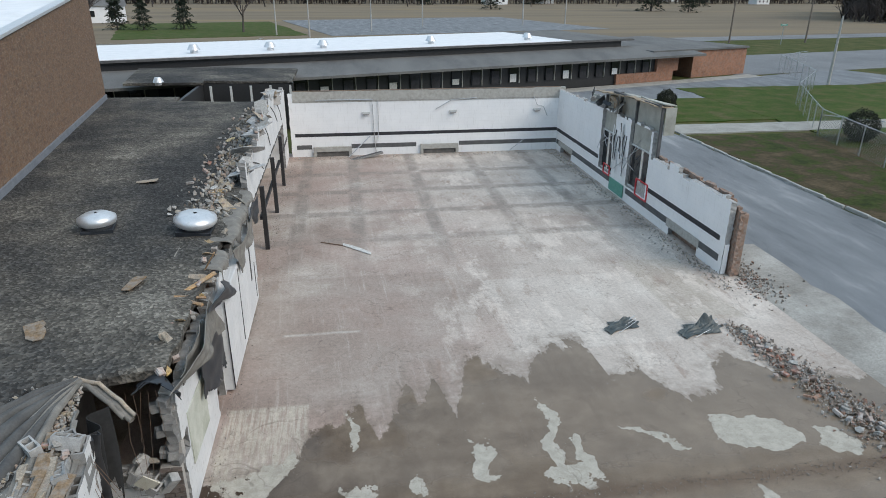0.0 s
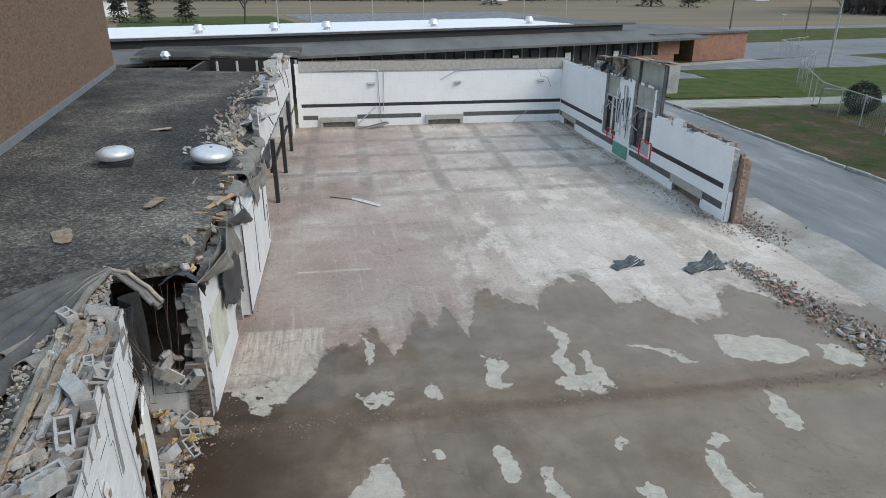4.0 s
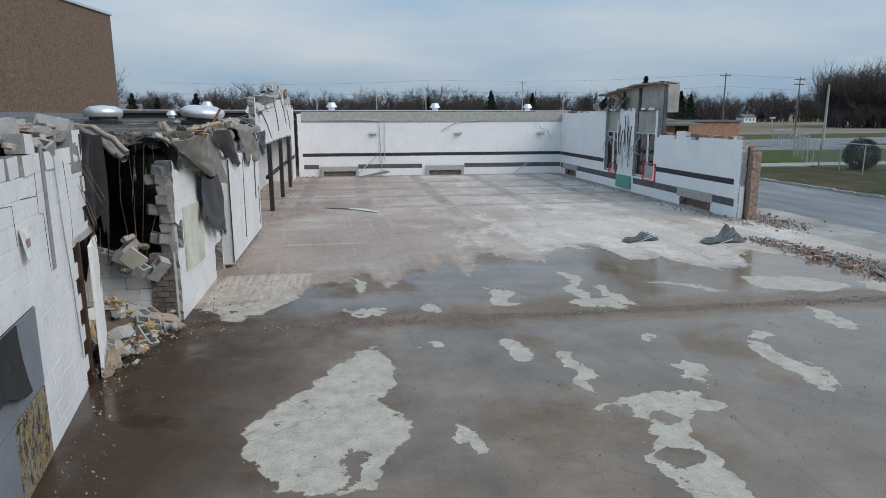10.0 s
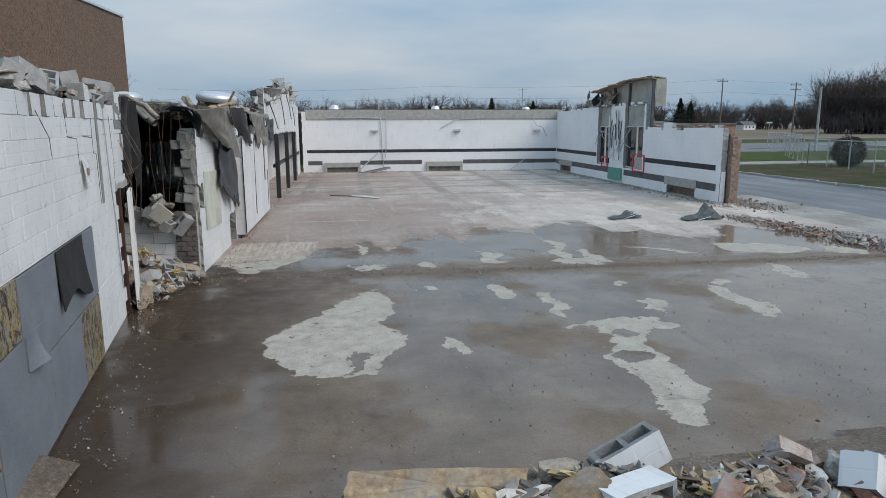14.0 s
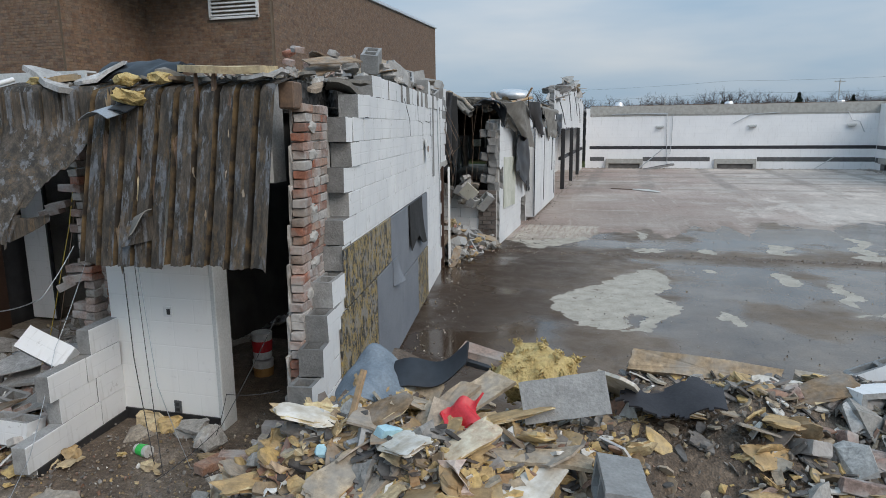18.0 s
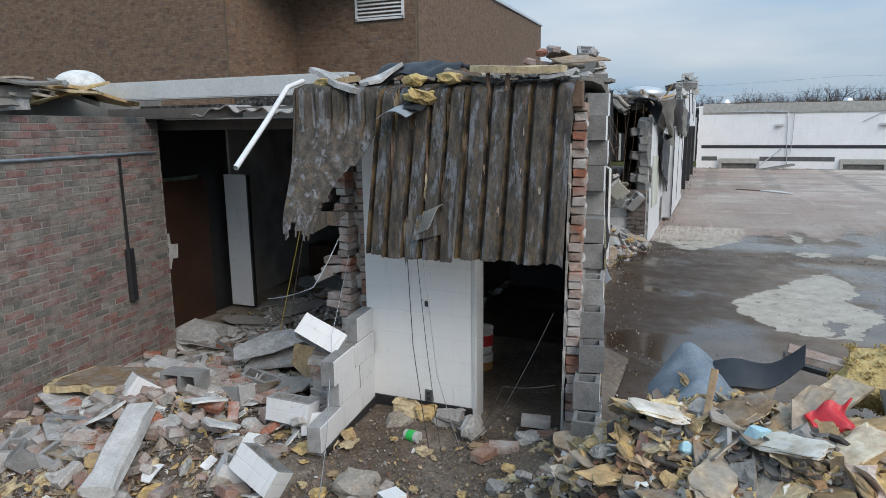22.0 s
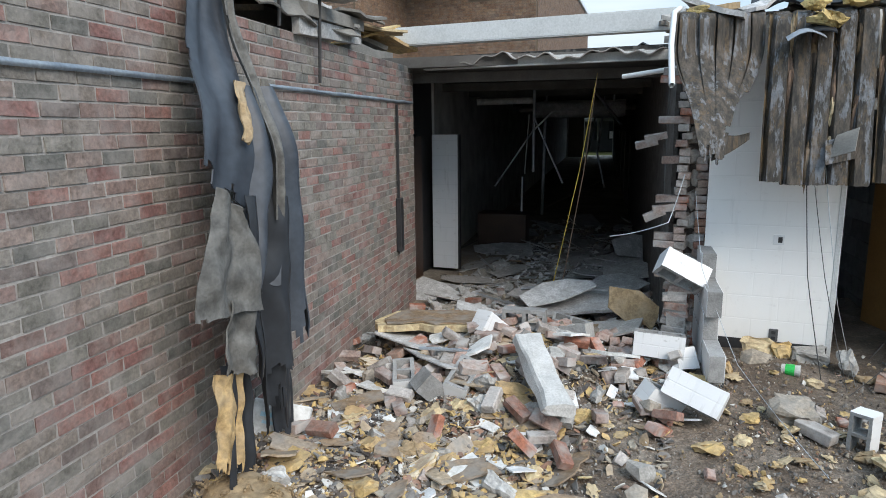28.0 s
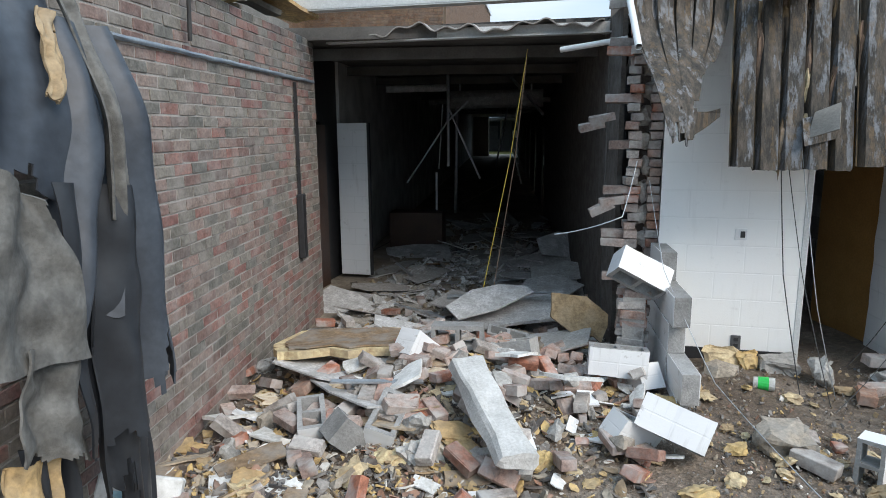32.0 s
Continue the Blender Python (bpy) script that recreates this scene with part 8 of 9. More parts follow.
for k, (x, y, rz, ry) in enumerate(((-2.25, -0.95, 20, 14), (-1.95, -1.25, 70, -12), (-1.62, -1.15, 130, 16), (-1.3, -1.05, 40, -20), (-1.75, -0.62, 95, 18), (-1.15, -0.75, 10, -14), (-2.5, -1.2, 60, 10), (-1.5, -0.35, 150, 22), (-0.75, 0.0, 30, -12), (-2.05, -0.5, 120, -16), (-1.1, -1.35, 80, 8), (-0.3, -0.15, 15, 12), (-2.4, -0.8, 45, 20), (-1.85, -0.85, 15, -25), (-1.45, -1.4, 100, 14), (-0.95, -1.1, 60, -18), (-2.15, -1.45, 140, 12), (-1.7, -1.5, 33, -10), (0.3, -0.3, 70, 14), (0.6, 0.1, 20, -16))):
    bm = torn_chunk((0.3 + 0.06 * (k % 3), 0.18, 0.035), 73 + k, 0.22, 4)
    bm.normal_update()
    for f in bm.faces:
        f.material_index = 1 if f.normal.z > 0.5 else 0
    solid("insulation_board", to_mesh(bm, "insulation_board", [m_foam, (m_facing, m_board, m_facing)[k % 3]]), "large torn insulation board with cream paper facing", "insulation", pose(x, y, pile_h(x, y) + 0.07, 16 * math.sin(k * 2.1), ry, rz), "insulation boards")
def east(r):
    return r.uniform(0.4, 4.5), r.gauss(-0.5, 0.55)


for kind, n, seed, s in (("brick", 34, 81, (1.0, 1.2)), ("red", 22, 82, (0.95, 1.2)), ("half", 40, 83, (0.8, 1.3)), ("white", 4, 84, (0.9, 1.0)), ("grey", 5, 85, (0.9, 1.0)), ("lump", 32, 86, (0.8, 1.5))):
    shower(kind, n, east, seed, 22, s, 0.05)
# paint cans in the doorway
for k in range(2):
    t = thing("paint_bucket", "stacked paint bucket with white and orange drips", "bucket", pose(-4.28, 1.9, 0.02 + 0.3 * k), "stacked buckets")
    part("pail", rod(bmesh.new(), (0, 0, 0), (0, 0, 0.28), 0.095, 0.11, 18), m_white_scrap, t)
    part("label_band", rod(bmesh.new(), (0, 0, 0.08), (0, 0, 0.2), 0.102, 0.1085, 18), (m_orange_wood, m_red, m_stripe_grey)[k], t, "printed band")
# sheet metal scraps on the slab
for x, y, s, a, up in ((10.6, 16.3, 0.85, 14, 0.6), (8.3, 16.9, 0.72, 20, 0.3)):
    t = thing("metal_scrap", "crumpled dark sheet metal scrap on the slab", "metal scrap", pose(x, y, 0.0, 0, 0, a), "metal scraps")
    for k, (ox, turn, w, h) in enumerate(((-0.15, 0, 1.5, 0.5), (0.35, 28, 0.9, 0.95), (0.05, -16, 1.0, 0.7))):
        piece("bent_sheet", sheet("bent_sheet", lambda u, v, s=s, k=k, w=w, h=h, up=up: (s * w * (u - 0.5), s * (0.5 * v - 0.25 + 0.12 * math.sin(4 * u + k)), max(0.01, s * (0.03 + up * h * (u ** 1.6 if k != 1 else 1 - abs(2 * u - 1.2)) * v + 0.1 * abs(noise.noise(Vector((u * 4, v * 4, k + s))))))), 14, 10, m_scrap, 0.012, False), t, pose(s * ox, 0.08 * k, 0, 0, 0, turn))
    for k in range(3):
        piece("fin", wire_mesh("fin", [(-0.5 * s, -0.2 + 0.15 * k, 0.02), (0.2 * s, -0.1 + 0.12 * k, 0.1 * s), (0.75 * s, 0.05 * k, (0.15 + 0.1 * k) * s)], 0.012, m_steel), t)
solid("white_strip", sheet("white_strip", lambda u, v: (-0.3 + 1.1 * u, 25.0 - 1.15 * u + 0.22 * v, 0.03 + 0.05 * math.sin(3 * u) * v), 8, 3, m_white_scrap, 0.012), "bent white metal strip on the slab", "metal strip")
solid("thin_bar", wire_mesh("thin_bar", [(-1.2, 25.5, 0.02), (-0.3, 25.0, 0.03)], 0.02, m_rust), "thin dark bar on the slab", "bar")

# wires about the broken edge
for pts, rr, mt in (([(-4.3, 0.05, 2.0), (-4.22, -0.02, 1.0), (-4.05, -0.1, 0.1)], 0.004, m_cable), ([(-4.26, 0.12, 2.0), (-4.1, -0.02, 1.0), (-3.9, -0.2, 0.15)], 0.003, m_cable), ([(-4.18, 0.05, 2.0), (-4.0, -0.05, 0.8), (-3.8, 0.0, 0.1)], 0.003, m_steel),
                    ([(-3.15, 0.3, 1.3), (-3.5, 0.0, 0.5), (-3.9, -0.3, 0.15)], 0.003, m_cable), ([(-3.1, 0.2, 0.75), (-3.5, 0.1, 0.72), (-3.7, 0.2, 0.3)], 0.003, m_cable), ([(-5.2, 0.5, 1.75), (-5.3, 0.2, 1.35), (-5.8, 0.2, 1.2)], 0.005, m_steel),
                    ([(-5.1, 0.5, 1.6), (-5.0, 0.0, 1.0), (-4.7, -0.6, 0.4), (-4.2, -1.6, 0.1)], 0.003, m_steel), ([WING @ Vector(p) for p in ((-8.25, -1.9, 2.9), (-8.2, -1.95, 3.3), (-8.2, -1.3, 3.2), (-8.25, -1.25, 2.55))], 0.014, m_cable)):
    solid("loose_wire", wire_mesh("loose_wire", pts, rr, mt, 0.02), "thin loose wire hanging at the broken edge", "wire", group="loose wires")
for k in range(9):
    p = FW @ Vector((rng.uniform(7.75, 8.15), rng.uniform(0.02, 0.16), rng.uniform(2.5, 3.25)))
    solid("loose_wire", wire_mesh("loose_wire", [p, p + Vector((rng.uniform(-0.2, 0.4), rng.uniform(-0.4, 0.4), -0.8)), p + Vector((rng.uniform(-0.3, 0.4), rng.uniform(-0.5, 0.5), -rng.uniform(1.0, 2.0)))], 0.004, m_rust), "thin loose wire hanging in the torn hole", "wire", group="loose wires")

# blocks and lumps along the broken wall tops
r = random.Random(17)
for k in range(95):
    u = r.uniform(0.3, 8.2)
    p = FW @ Vector((u, r.uniform(0.05, 0.8), 3.3 + 0.2 * noise.noise(Vector((u * 1.5, 0, 2))) + r.uniform(0.02, 0.16)))
    kind = r.choice(["lump", "lump", "grey" if u > 2.6 else "half", "half", "half", "board", "half", "grey" if u > 3.2 else "board"])
    drop(kind, *p, r.gauss(0, 14), r.gauss(0, 14), r.uniform(0, 360), r.uniform(0.7, 1.05), k)
for k in range(48):
    y = r.uniform(10.9, 22.0)
    drop(r.choice(["lump", "half", "lump", "board", "stick", "foam"]), -3.55 + r.uniform(-0.3, 0.1), y, 3.15 + r.uniform(0, 0.3), r.gauss(0, 25), r.gauss(0, 25), r.uniform(0, 360), r.uniform(0.8, 1.4), k)
mound_bm = clump((1.9, 1.5, 0.95), 21, 0.25)
solid("rubble_mound", to_mesh(mound_bm, "rubble_mound", m_dirt), "low mound of grey rubble in the torn hole", "rubble heap", pose(-4.55, 10.1, 0.0))
for k in range(34):
    p = Vector((-4.3 + r.uniform(-0.7, 0.5), 9.6 + r.uniform(-0.6, 0.9), 0))
    drop(r.choice(["grey", "lump", "white", "half", "foam", "lump", "faced"]), p.x, p.y, 0.1 + max(0, 0.5 - 0.5 * (p - Vector((-4.5, 10.2, 0))).length) + r.uniform(0, 0.1), r.gauss(0, 30), r.gauss(0, 30), r.uniform(0, 360), r.uniform(0.8, 1.2), k)
for k in range(7):
    drop("grey" if k % 2 else "lump", -3.55 + r.uniform(-0.9, 0.1), 10.7 + r.uniform(-0.15, 0.1), 1.05 + r.uniform(0, 0.6) * (k % 3 == 0), r.gauss(0, 25), r.gauss(0, 25), r.uniform(0, 360), 1.0, k)
for u, rx, ry, rz in ((2.4, 4, -18, 5), (3.2, 24, 6, 40), (3.9, -8, 20, -20), (4.8, 12, -30, 10), (5.6, 80, 0, 30), (6.4, 8, 16, 60), (7.2, -14, 10, 15), (7.8, 20, -12, 80)):
    p = FW @ Vector((u, 0.26, 3.22 + 0.2 * smooth01(1.0, 1.6, u) + 0.25 * noise.noise(Vector((u * 1.5, 0, 2)))))
    drop("grey", p.x, p.y, p.z, rx, ry, rz + 99, 1.05, int(u * 3), "grey hollow block lying loose on the broken wall top")
for k in range(60):
    y = r.uniform(22.6, 39.4)
    z = 3.95 + 0.8 * smooth01(22.4, 31, y) - 0.75 * smooth01(33, 40, y) + 0.5 * noise.noise(Vector((y * 0.8, 2, 0))) + 0.45 * noise.noise(Vector((y * 2.6, 5, 0)))
    drop(r.choice(["lump", "board", "panel", "half"]), -3.5 + r.uniform(-0.08, 0.08), y, z + 0.02, r.gauss(0, 25), r.gauss(0, 25), r.uniform(0, 360), r.uniform(0.7, 1.4), k)
# felt draped over the wall tops
t = thing("roof_felt", "grey roofing felt draped over the broken wall top", "roof membrane")
for y0, y1, drop_z, off, mt in ((17.2, 20.4, 0.45, 0.1, m_membrane_grey), (20.0, 22.3, 0.4, 0.1, m_membrane_grey), (15.4, 16.9, 0.5, 0.1, m_membrane_grey)):
    piece("felt_sheet", sheet("felt_sheet", lambda a, b, y0=y0, y1=y1, d=drop_z, o=off: (-4.5 + (1.2 + o) * smooth01(0, 0.7, b) + 0.05 * math.sin(9 * a + y0) * b, y0 + (y1 - y0) * (a * (1 - 0.25 * b) + 0.1 * b) + 0.08 * uneven(a * 3, b * 3, 1, y0 + 2), 3.4 - 0.12 * b + 0.08 * uneven(a * 4, b * 3, 1, y0) - d * (0.7 + 0.35 * math.sin(6 * a + y0)) * smooth01(0.55, 1.0, b)), 26, 22, mt, 0.02, True, lambda a, b, y0=y0: b < 0.86 + 0.3 * noise.noise(Vector((a * 5, y0, 0)))), t)


def hung(x, p, q, mat, seed, fold=0.06, rag=0.0, bulge=0.0):
    """Felt hung down the wall: p = the upper edge's ends, q = the lower edge's ends, each (y, z)."""
    def fn(a, b):
        y = (p[0][0] * (1 - a) + p[1][0] * a) * (1 - b) + (q[0][0] * (1 - a) + q[1][0] * a) * b
        z = (p[0][1] * (1 - a) + p[1][1] * a) * (1 - b) + (q[0][1] * (1 - a) + q[1][1] * a) * b
        return (x + fold * math.sin(7 * a + seed + 2 * b) + bulge * math.sin(math.pi * a) * (1 - b) + 0.05 * uneven(a * 4, b * 4, 1, seed), y + 0.1 * uneven(a * 3, b * 3, 1, seed + 3), z + 0.07 * uneven(a * 5, b * 2, 1, seed + 6))
    return sheet("felt_sheet", fn, 22, 20, mat, 0.016, True, lambda a, b: b < 1.0 - rag * max(0, noise.noise(Vector((a * 4.5, seed, 0))) + 0.2))


t = thing("roof_felt", "grey and black roofing felt hanging torn from the wall top", "roof membrane")
for q in ((-3.26, ((12.6, 2.5), (14.7, 2.4)), ((12.5, 1.55), (15.2, 0.6)), m_membrane, 3, 0.03, 0.5),
          (-3.18, ((10.2, 3.25), (13.9, 3.3)), ((12.6, 2.5), (14.75, 2.08)), m_membrane_grey, 5, 0.07, 0.1, 0.12),
          (-3.3, ((10.9, 3.15), (12.9, 3.2)), ((11.3, 2.75), (12.9, 2.45)), m_membrane_grey, 8, 0.05, 0.3, 0.1),
          (-3.1, ((12.9, 3.42), (14.9, 3.28)), ((15.4, 2.5), (16.8, 2.38)), m_membrane, 9, 0.08, 0.2, 0.1),
          (-3.12, ((16.8, 3.26), (20.7, 2.95)), ((17.7, 2.19), (19.9, 2.29)), m_membrane_grey, 12, 0.06, 0.3, 0.1),
          (-3.14, ((19.8, 3.15), (22.3, 3.2)), ((20.6, 2.6), (22.2, 2.3)), m_membrane, 14, 0.06, 0.4, 0.08)):
    piece("felt_sheet", hung(*q), t)
# blocks and foam fallen out of the opening in the front wall
r = random.Random(77)
for k in range(64):
    v = r.random()
    x, y = -3.95 + 0.42 * v + r.gauss(0, 0.16), 8.35 + 2.1 * v + r.gauss(0, 0.12)
    d = max(0, 1 - abs(x + 3.95 - 0.42 * v) / 0.45)
    kind = ("lump", "half", "foam", "lump", "board", "half", "lump", "foam")[k % 8]
    drop(kind, x, y, 0.04 + 0.3 * d * r.random(), r.gauss(0, 28), r.gauss(0, 28), r.uniform(0, 360), r.uniform(0.5, 1.0), k)
for k, q in enumerate(((-3.75, 9.9, 0.25, 25, 20, 30), (-3.95, 9.3, 0.3, -30, 15, 80), (-3.7, 9.6, 0.12, 10, -40, 140), (-4.6, 10.65, 1.3, 20, 25, 20), (-4.2, 10.6, 1.22, 10, 30, 60), (-4.05, 8.9, 0.2, 35, -15, 110))):
    drop("grey", q[0], q[1], q[2], q[3], q[4], q[5], 1.0, k)
t = thing("roof_felt", "grey membranes fanned in long folds from the torn roof corner", "roof membrane")


def fan(ang0, ang1, length, ridges, high, seed, mat, z0=3.45, fall=0.32):
    """Folds that run out from the roof corner, ridged across."""
    def fn(a, b):
        ang = radians(ang0 + (ang1 - ang0) * b + 5 * uneven(a * 2, b * 2, 1, seed))
        d = 0.12 + length * a * (1 + 0.1 * uneven(b * 6, 0, 1, seed))
        ridge = high * (0.25 + a) * abs(math.sin(math.pi * ridges * b + 0.6 * math.sin(3 * a + seed))) ** 0.7
        return -4.72 + d * math.cos(ang), 10.6 + d * math.sin(ang), z0 - fall * smooth01(0.1, 0.9, a) + ridge + 0.05 * uneven(a * 6, b * 9, 1, seed + 3)
    return sheet("felt_sheet", fn, 46, 60, mat, 0.02)


m_fold = plain("weathered_membrane", (0.045, 0.046, 0.048), (0.12, 0.12, 0.116), 1.4, rough=0.75, bump=0.4, fine=25)
piece("felt_sheet", fan(228, 264, 4.6, 4, 0.34, 1, m_fold), t)
piece("felt_sheet", fan(214, 236, 3.4, 2, 0.3, 5, m_fold, 3.5, 0.4), t)
piece("felt_sheet", fan(244, 268, 3.0, 3, 0.24, 9, m_membrane_grey, 3.5, 0.3), t)
t = thing("roof_stump", "torn layers of roof edging lying along the broken wall top", "roof edge")
lr_ = random.Random(41)
for k in range(22):
    u0, v0, z0 = lr_.uniform(3.6, 6.6), lr_.uniform(0.16, 0.85), 3.2 + lr_.uniform(0.0, 0.24)
    ln, wd, sd = lr_.uniform(1.2, 3.0), lr_.uniform(0.06, 0.2), k + 0.3
    piece("layer", sheet("layer", lambda a, b, u0=u0, v0=v0, z0=z0, ln=ln, wd=wd, sd=sd: FW @ Vector((u0 + ln * a, v0 - 0.1 * a + wd * b + 0.05 * uneven(a * 3, b, 1, sd), z0 + 0.12 * a + 0.05 * uneven(a * 5, b, 1, sd + 2))), 18, 3, (m_membrane_grey, m_lump, m_board, m_membrane_grey)[k % 4], lr_.uniform(0.02, 0.06), False, lambda a, b, sd=sd: noise.noise(Vector((a * 6, b * 2, sd))) > -0.35), t)

# strewn crumbs
def heap_spot(r):
    """Anywhere on the heap, but thin where bare dirt shows."""
    while True:
        x, y = r.uniform(-3.0, 6.5), r.gauss(-0.6, 0.8)
        if not (-0.62 < x < 0.3 and -1.5 < y < -0.05) or r.random() < 0.15:
            return x, y


def crumbs(name, label, n, where, sizes, seed, mat=None, z=None, shapes=None):
    r = random.Random(seed)
    places = []
    for _ in range(n):
        x, y = where(r)
        s = r.uniform(*sizes) * r.uniform(0.6, 1.0)
        places.append(Matrix.Translation((x, y, (pile_h(x, y) if z is None else z(x, y)) + s * (0.1 if shapes else 0.25))) @ (Euler((r.gauss(0, 0.4), r.gauss(0, 0.4), r.uniform(0, 6.3))).to_matrix().to_4x4() if shapes else turned(r)) @ Matrix.Diagonal((s, s * r.uniform(0.6, 1), s * r.uniform(0.4, 0.9), 1)))
    return strew(name, shapes or CRUMB, places, mat or m_rubble_fine, label, "rubble")


CHIP = [to_mesh(shard(1.0, 0.35, 950 + s, 1.3, 7, 0.2), "chip", m_mixed) for s in range(8)]
CRUMB = [to_mesh(hull((1, 1, 1), 9, 900 + s), "crumb", m_rubble) for s in range(10)]
crumbs("scrap_heap", "small scraps of board, foam and plaster all over the heap", 8000, heap_spot, (0.012, 0.07), 74, m_mixed, None, CHIP)
crumbs("scrap_west", "broken bits of board, foam and wood on the heap", 900, lambda r: west(r) if r.random() < 0.6 else mound(r), (0.03, 0.1), 78, m_mixed, None, CHIP)
crumbs("scrap_mouth", "small scraps of board, foam and plaster before the corridor", 6500, lambda r: by_wall(r) if r.random() < 0.45 else mouth(r), (0.01, 0.055), 75, m_mixed, None, CHIP)
crumbs("rubble_heap", "broken masonry crumbs all over the heap", 9000, lambda r: (r.uniform(-3.0, 8.5), r.gauss(-0.7, 0.95)), (0.01, 0.06), 61)
crumbs("crumbs_yard", "foam and masonry crumbs trodden into the dirt", 1600, lambda r: (r.uniform(-4.8, -2.8), r.gauss(-1.1, 0.8)), (0.01, 0.05), 80, m_mixed)
crumbs("scrap_corridor", "pale scraps of board and plaster on the corridor floor", 1500, lambda r: (r.uniform(-8.1, -5.2), r.uniform(0.6, 6.0)), (0.03, 0.12), 78, m_panel_joined, None, CHIP)
crumbs("crumbs_opening", "grit and crumbs below the wall opening", 1200, lambda r: (-3.9 + 0.35 * r.gauss(0, 0.6), 9.3 + 0.9 * r.gauss(0, 0.7)), (0.01, 0.06), 79)
crumbs("foam_crumbs", "crumbs of yellow insulation over the heaps", 1500, lambda r: west(r) if r.random() < 0.6 else by_wall(r), (0.02, 0.08), 72, m_foam)
crumbs("rubble_mouth", "broken masonry crumbs in the corridor mouth", 9000, lambda r: by_wall(r) if r.random() < 0.4 else mouth(r), (0.006, 0.035), 62)
crumbs("yard_grit", "fine grit trodden into the dirt yard", 7000, lambda r: (r.uniform(-7.5, -2.8), r.uniform(-3.6, 0.5)), (0.005, 0.026), 76)
crumbs("foam_grit", "fine yellow foam crumbs on the dirt yard", 500, lambda r: (r.uniform(-7.5, -2.8), r.uniform(-3.4, 0.5)), (0.015, 0.05), 77, m_foam)
crumbs("rubble_corridor", "fine litter on the corridor floor", 1400, inside, (0.02, 0.1), 63, None, lambda x, y: 0.0)
crumbs("grit", "scattered grit on the slab", 2600, lambda r: (r.uniform(-3.2, 13), 2 + 14 * r.random() ** 1.3), (0.008, 0.03), 64, None, lambda x, y: 0.0)
crumbs("rubble_wall_foot", "crumbs of masonry along the wall foot", 1500, lambda r: ((lambda y: (-2.75 - 0.158 * (min(y, 9) - 1.1) + abs(r.gauss(0, 0.25)) if y < 9.5 else -3.3 + abs(r.gauss(0, 0.22)), y))(r.uniform(0.5, 40))), (0.008, 0.05), 65, m_rubble_fine, lambda x, y: 0.0)
crumbs("rubble_right_foot", "crumbs of masonry along the right wall foot", 1300, lambda r: (13.3 - abs(r.gauss(0, 0.35)), r.uniform(19, 40)), (0.02, 0.12), 66, m_rubble, lambda x, y: 0.0)
crumbs("rubble_back_foot", "crumbs of masonry along the back wall foot", 500, lambda r: (r.uniform(-3, 13.3), 39.8 - abs(r.gauss(0, 0.4))), (0.03, 0.12), 67, m_rubble, lambda x, y: 0.0)


crumbs("joint_grit", "brown grit along the floor joint", 1500, lambda r: (r.uniform(-3.3, 12), 10.2 + r.gauss(0, 0.14)), (0.01, 0.045), 79, None, lambda x, y: 0.0)


def edge_line(r):
    k = r.random()
    return 11.75 + 1.25 * k + r.gauss(0, 0.36) * (0.5 + k), 16.4 - 9.0 * k + r.gauss(0, 0.2)


crumbs("rubble_edge", "line of broken masonry along the slab edge", 3000, edge_line, (0.03, 0.15), 68, m_edge, lambda x, y: 0.02)
crumbs("rubble_end", "broken bricks past the end of the right wall", 700, lambda r: (14.2 + r.gauss(0, 0.5), 20.2 + r.gauss(0, 1.2)), (0.04, 0.17), 69, m_edge, lambda x, y: -0.02)
crumbs("rubble_roof", "broken bricks and boards strewn along the roof edge", 1500, lambda r: (-3.9 - abs(r.gauss(0, 0.55)), r.uniform(19.5, 38)), (0.05, 0.26), 70, m_rubble, lambda x, y: ROOF + 0.02)
crumbs("rubble_roof_front", "crumbs on the front roof", 3000, lambda r: ((lambda y: (-3.25 - 0.158 * (y - 1.1) - abs(r.gauss(0, 0.45)), y))(r.uniform(0.8, 10.5))), (0.03, 0.13), 71, m_rubble, lambda x, y: ROOF - 0.02 - 0.24 * (1 - smooth01(2.0, 8.5, y)))
r = random.Random(23)
for k in range(90):
    x, y = edge_line(r)
    drop(r.choice(["half", "brick", "red", "brick", "lump"]), x, y, 0.08, r.gauss(0, 20), r.gauss(0, 20), r.uniform(0, 360), r.uniform(0.8, 1.2), k)
for k in range(40):
    drop(r.choice(["brick", "half", "board", "lump", "foam"]), -4.2 - abs(r.gauss(0, 0.6)), r.uniform(19.5, 38), ROOF + 0.07, r.gauss(0, 15), r.gauss(0, 15), r.uniform(0, 360), r.uniform(0.9, 1.6), k)
for x, y in ((-6.9, 23.3), (-10.2, 27.5), (-9.9, 31.0), (-5.0, 14.6), (-9.2, 33.5), (-6.3, 12.5)):
    drop("board", x, y, ROOF + 0.08, 2, 3, r.uniform(0, 360), 1.3, int(-x), "pale torn board scrap on the gravel roof")

# ---- school wing behind ----
SW = pose(-13.0, 53.0, 0, rz=18.3)
school = thing("school_wing", "long low school wing with dark clerestory and white roof", "school building", SW)


def sbox(name, u0, u1, y0, y1, z0, z1, mat, label=""):
    return part(name, boxed((u1 - u0, y1 - y0, z1 - z0), ((u0 + u1) / 2, (y0 + y1) / 2, (z0 + z1) / 2)), mat, school, label)


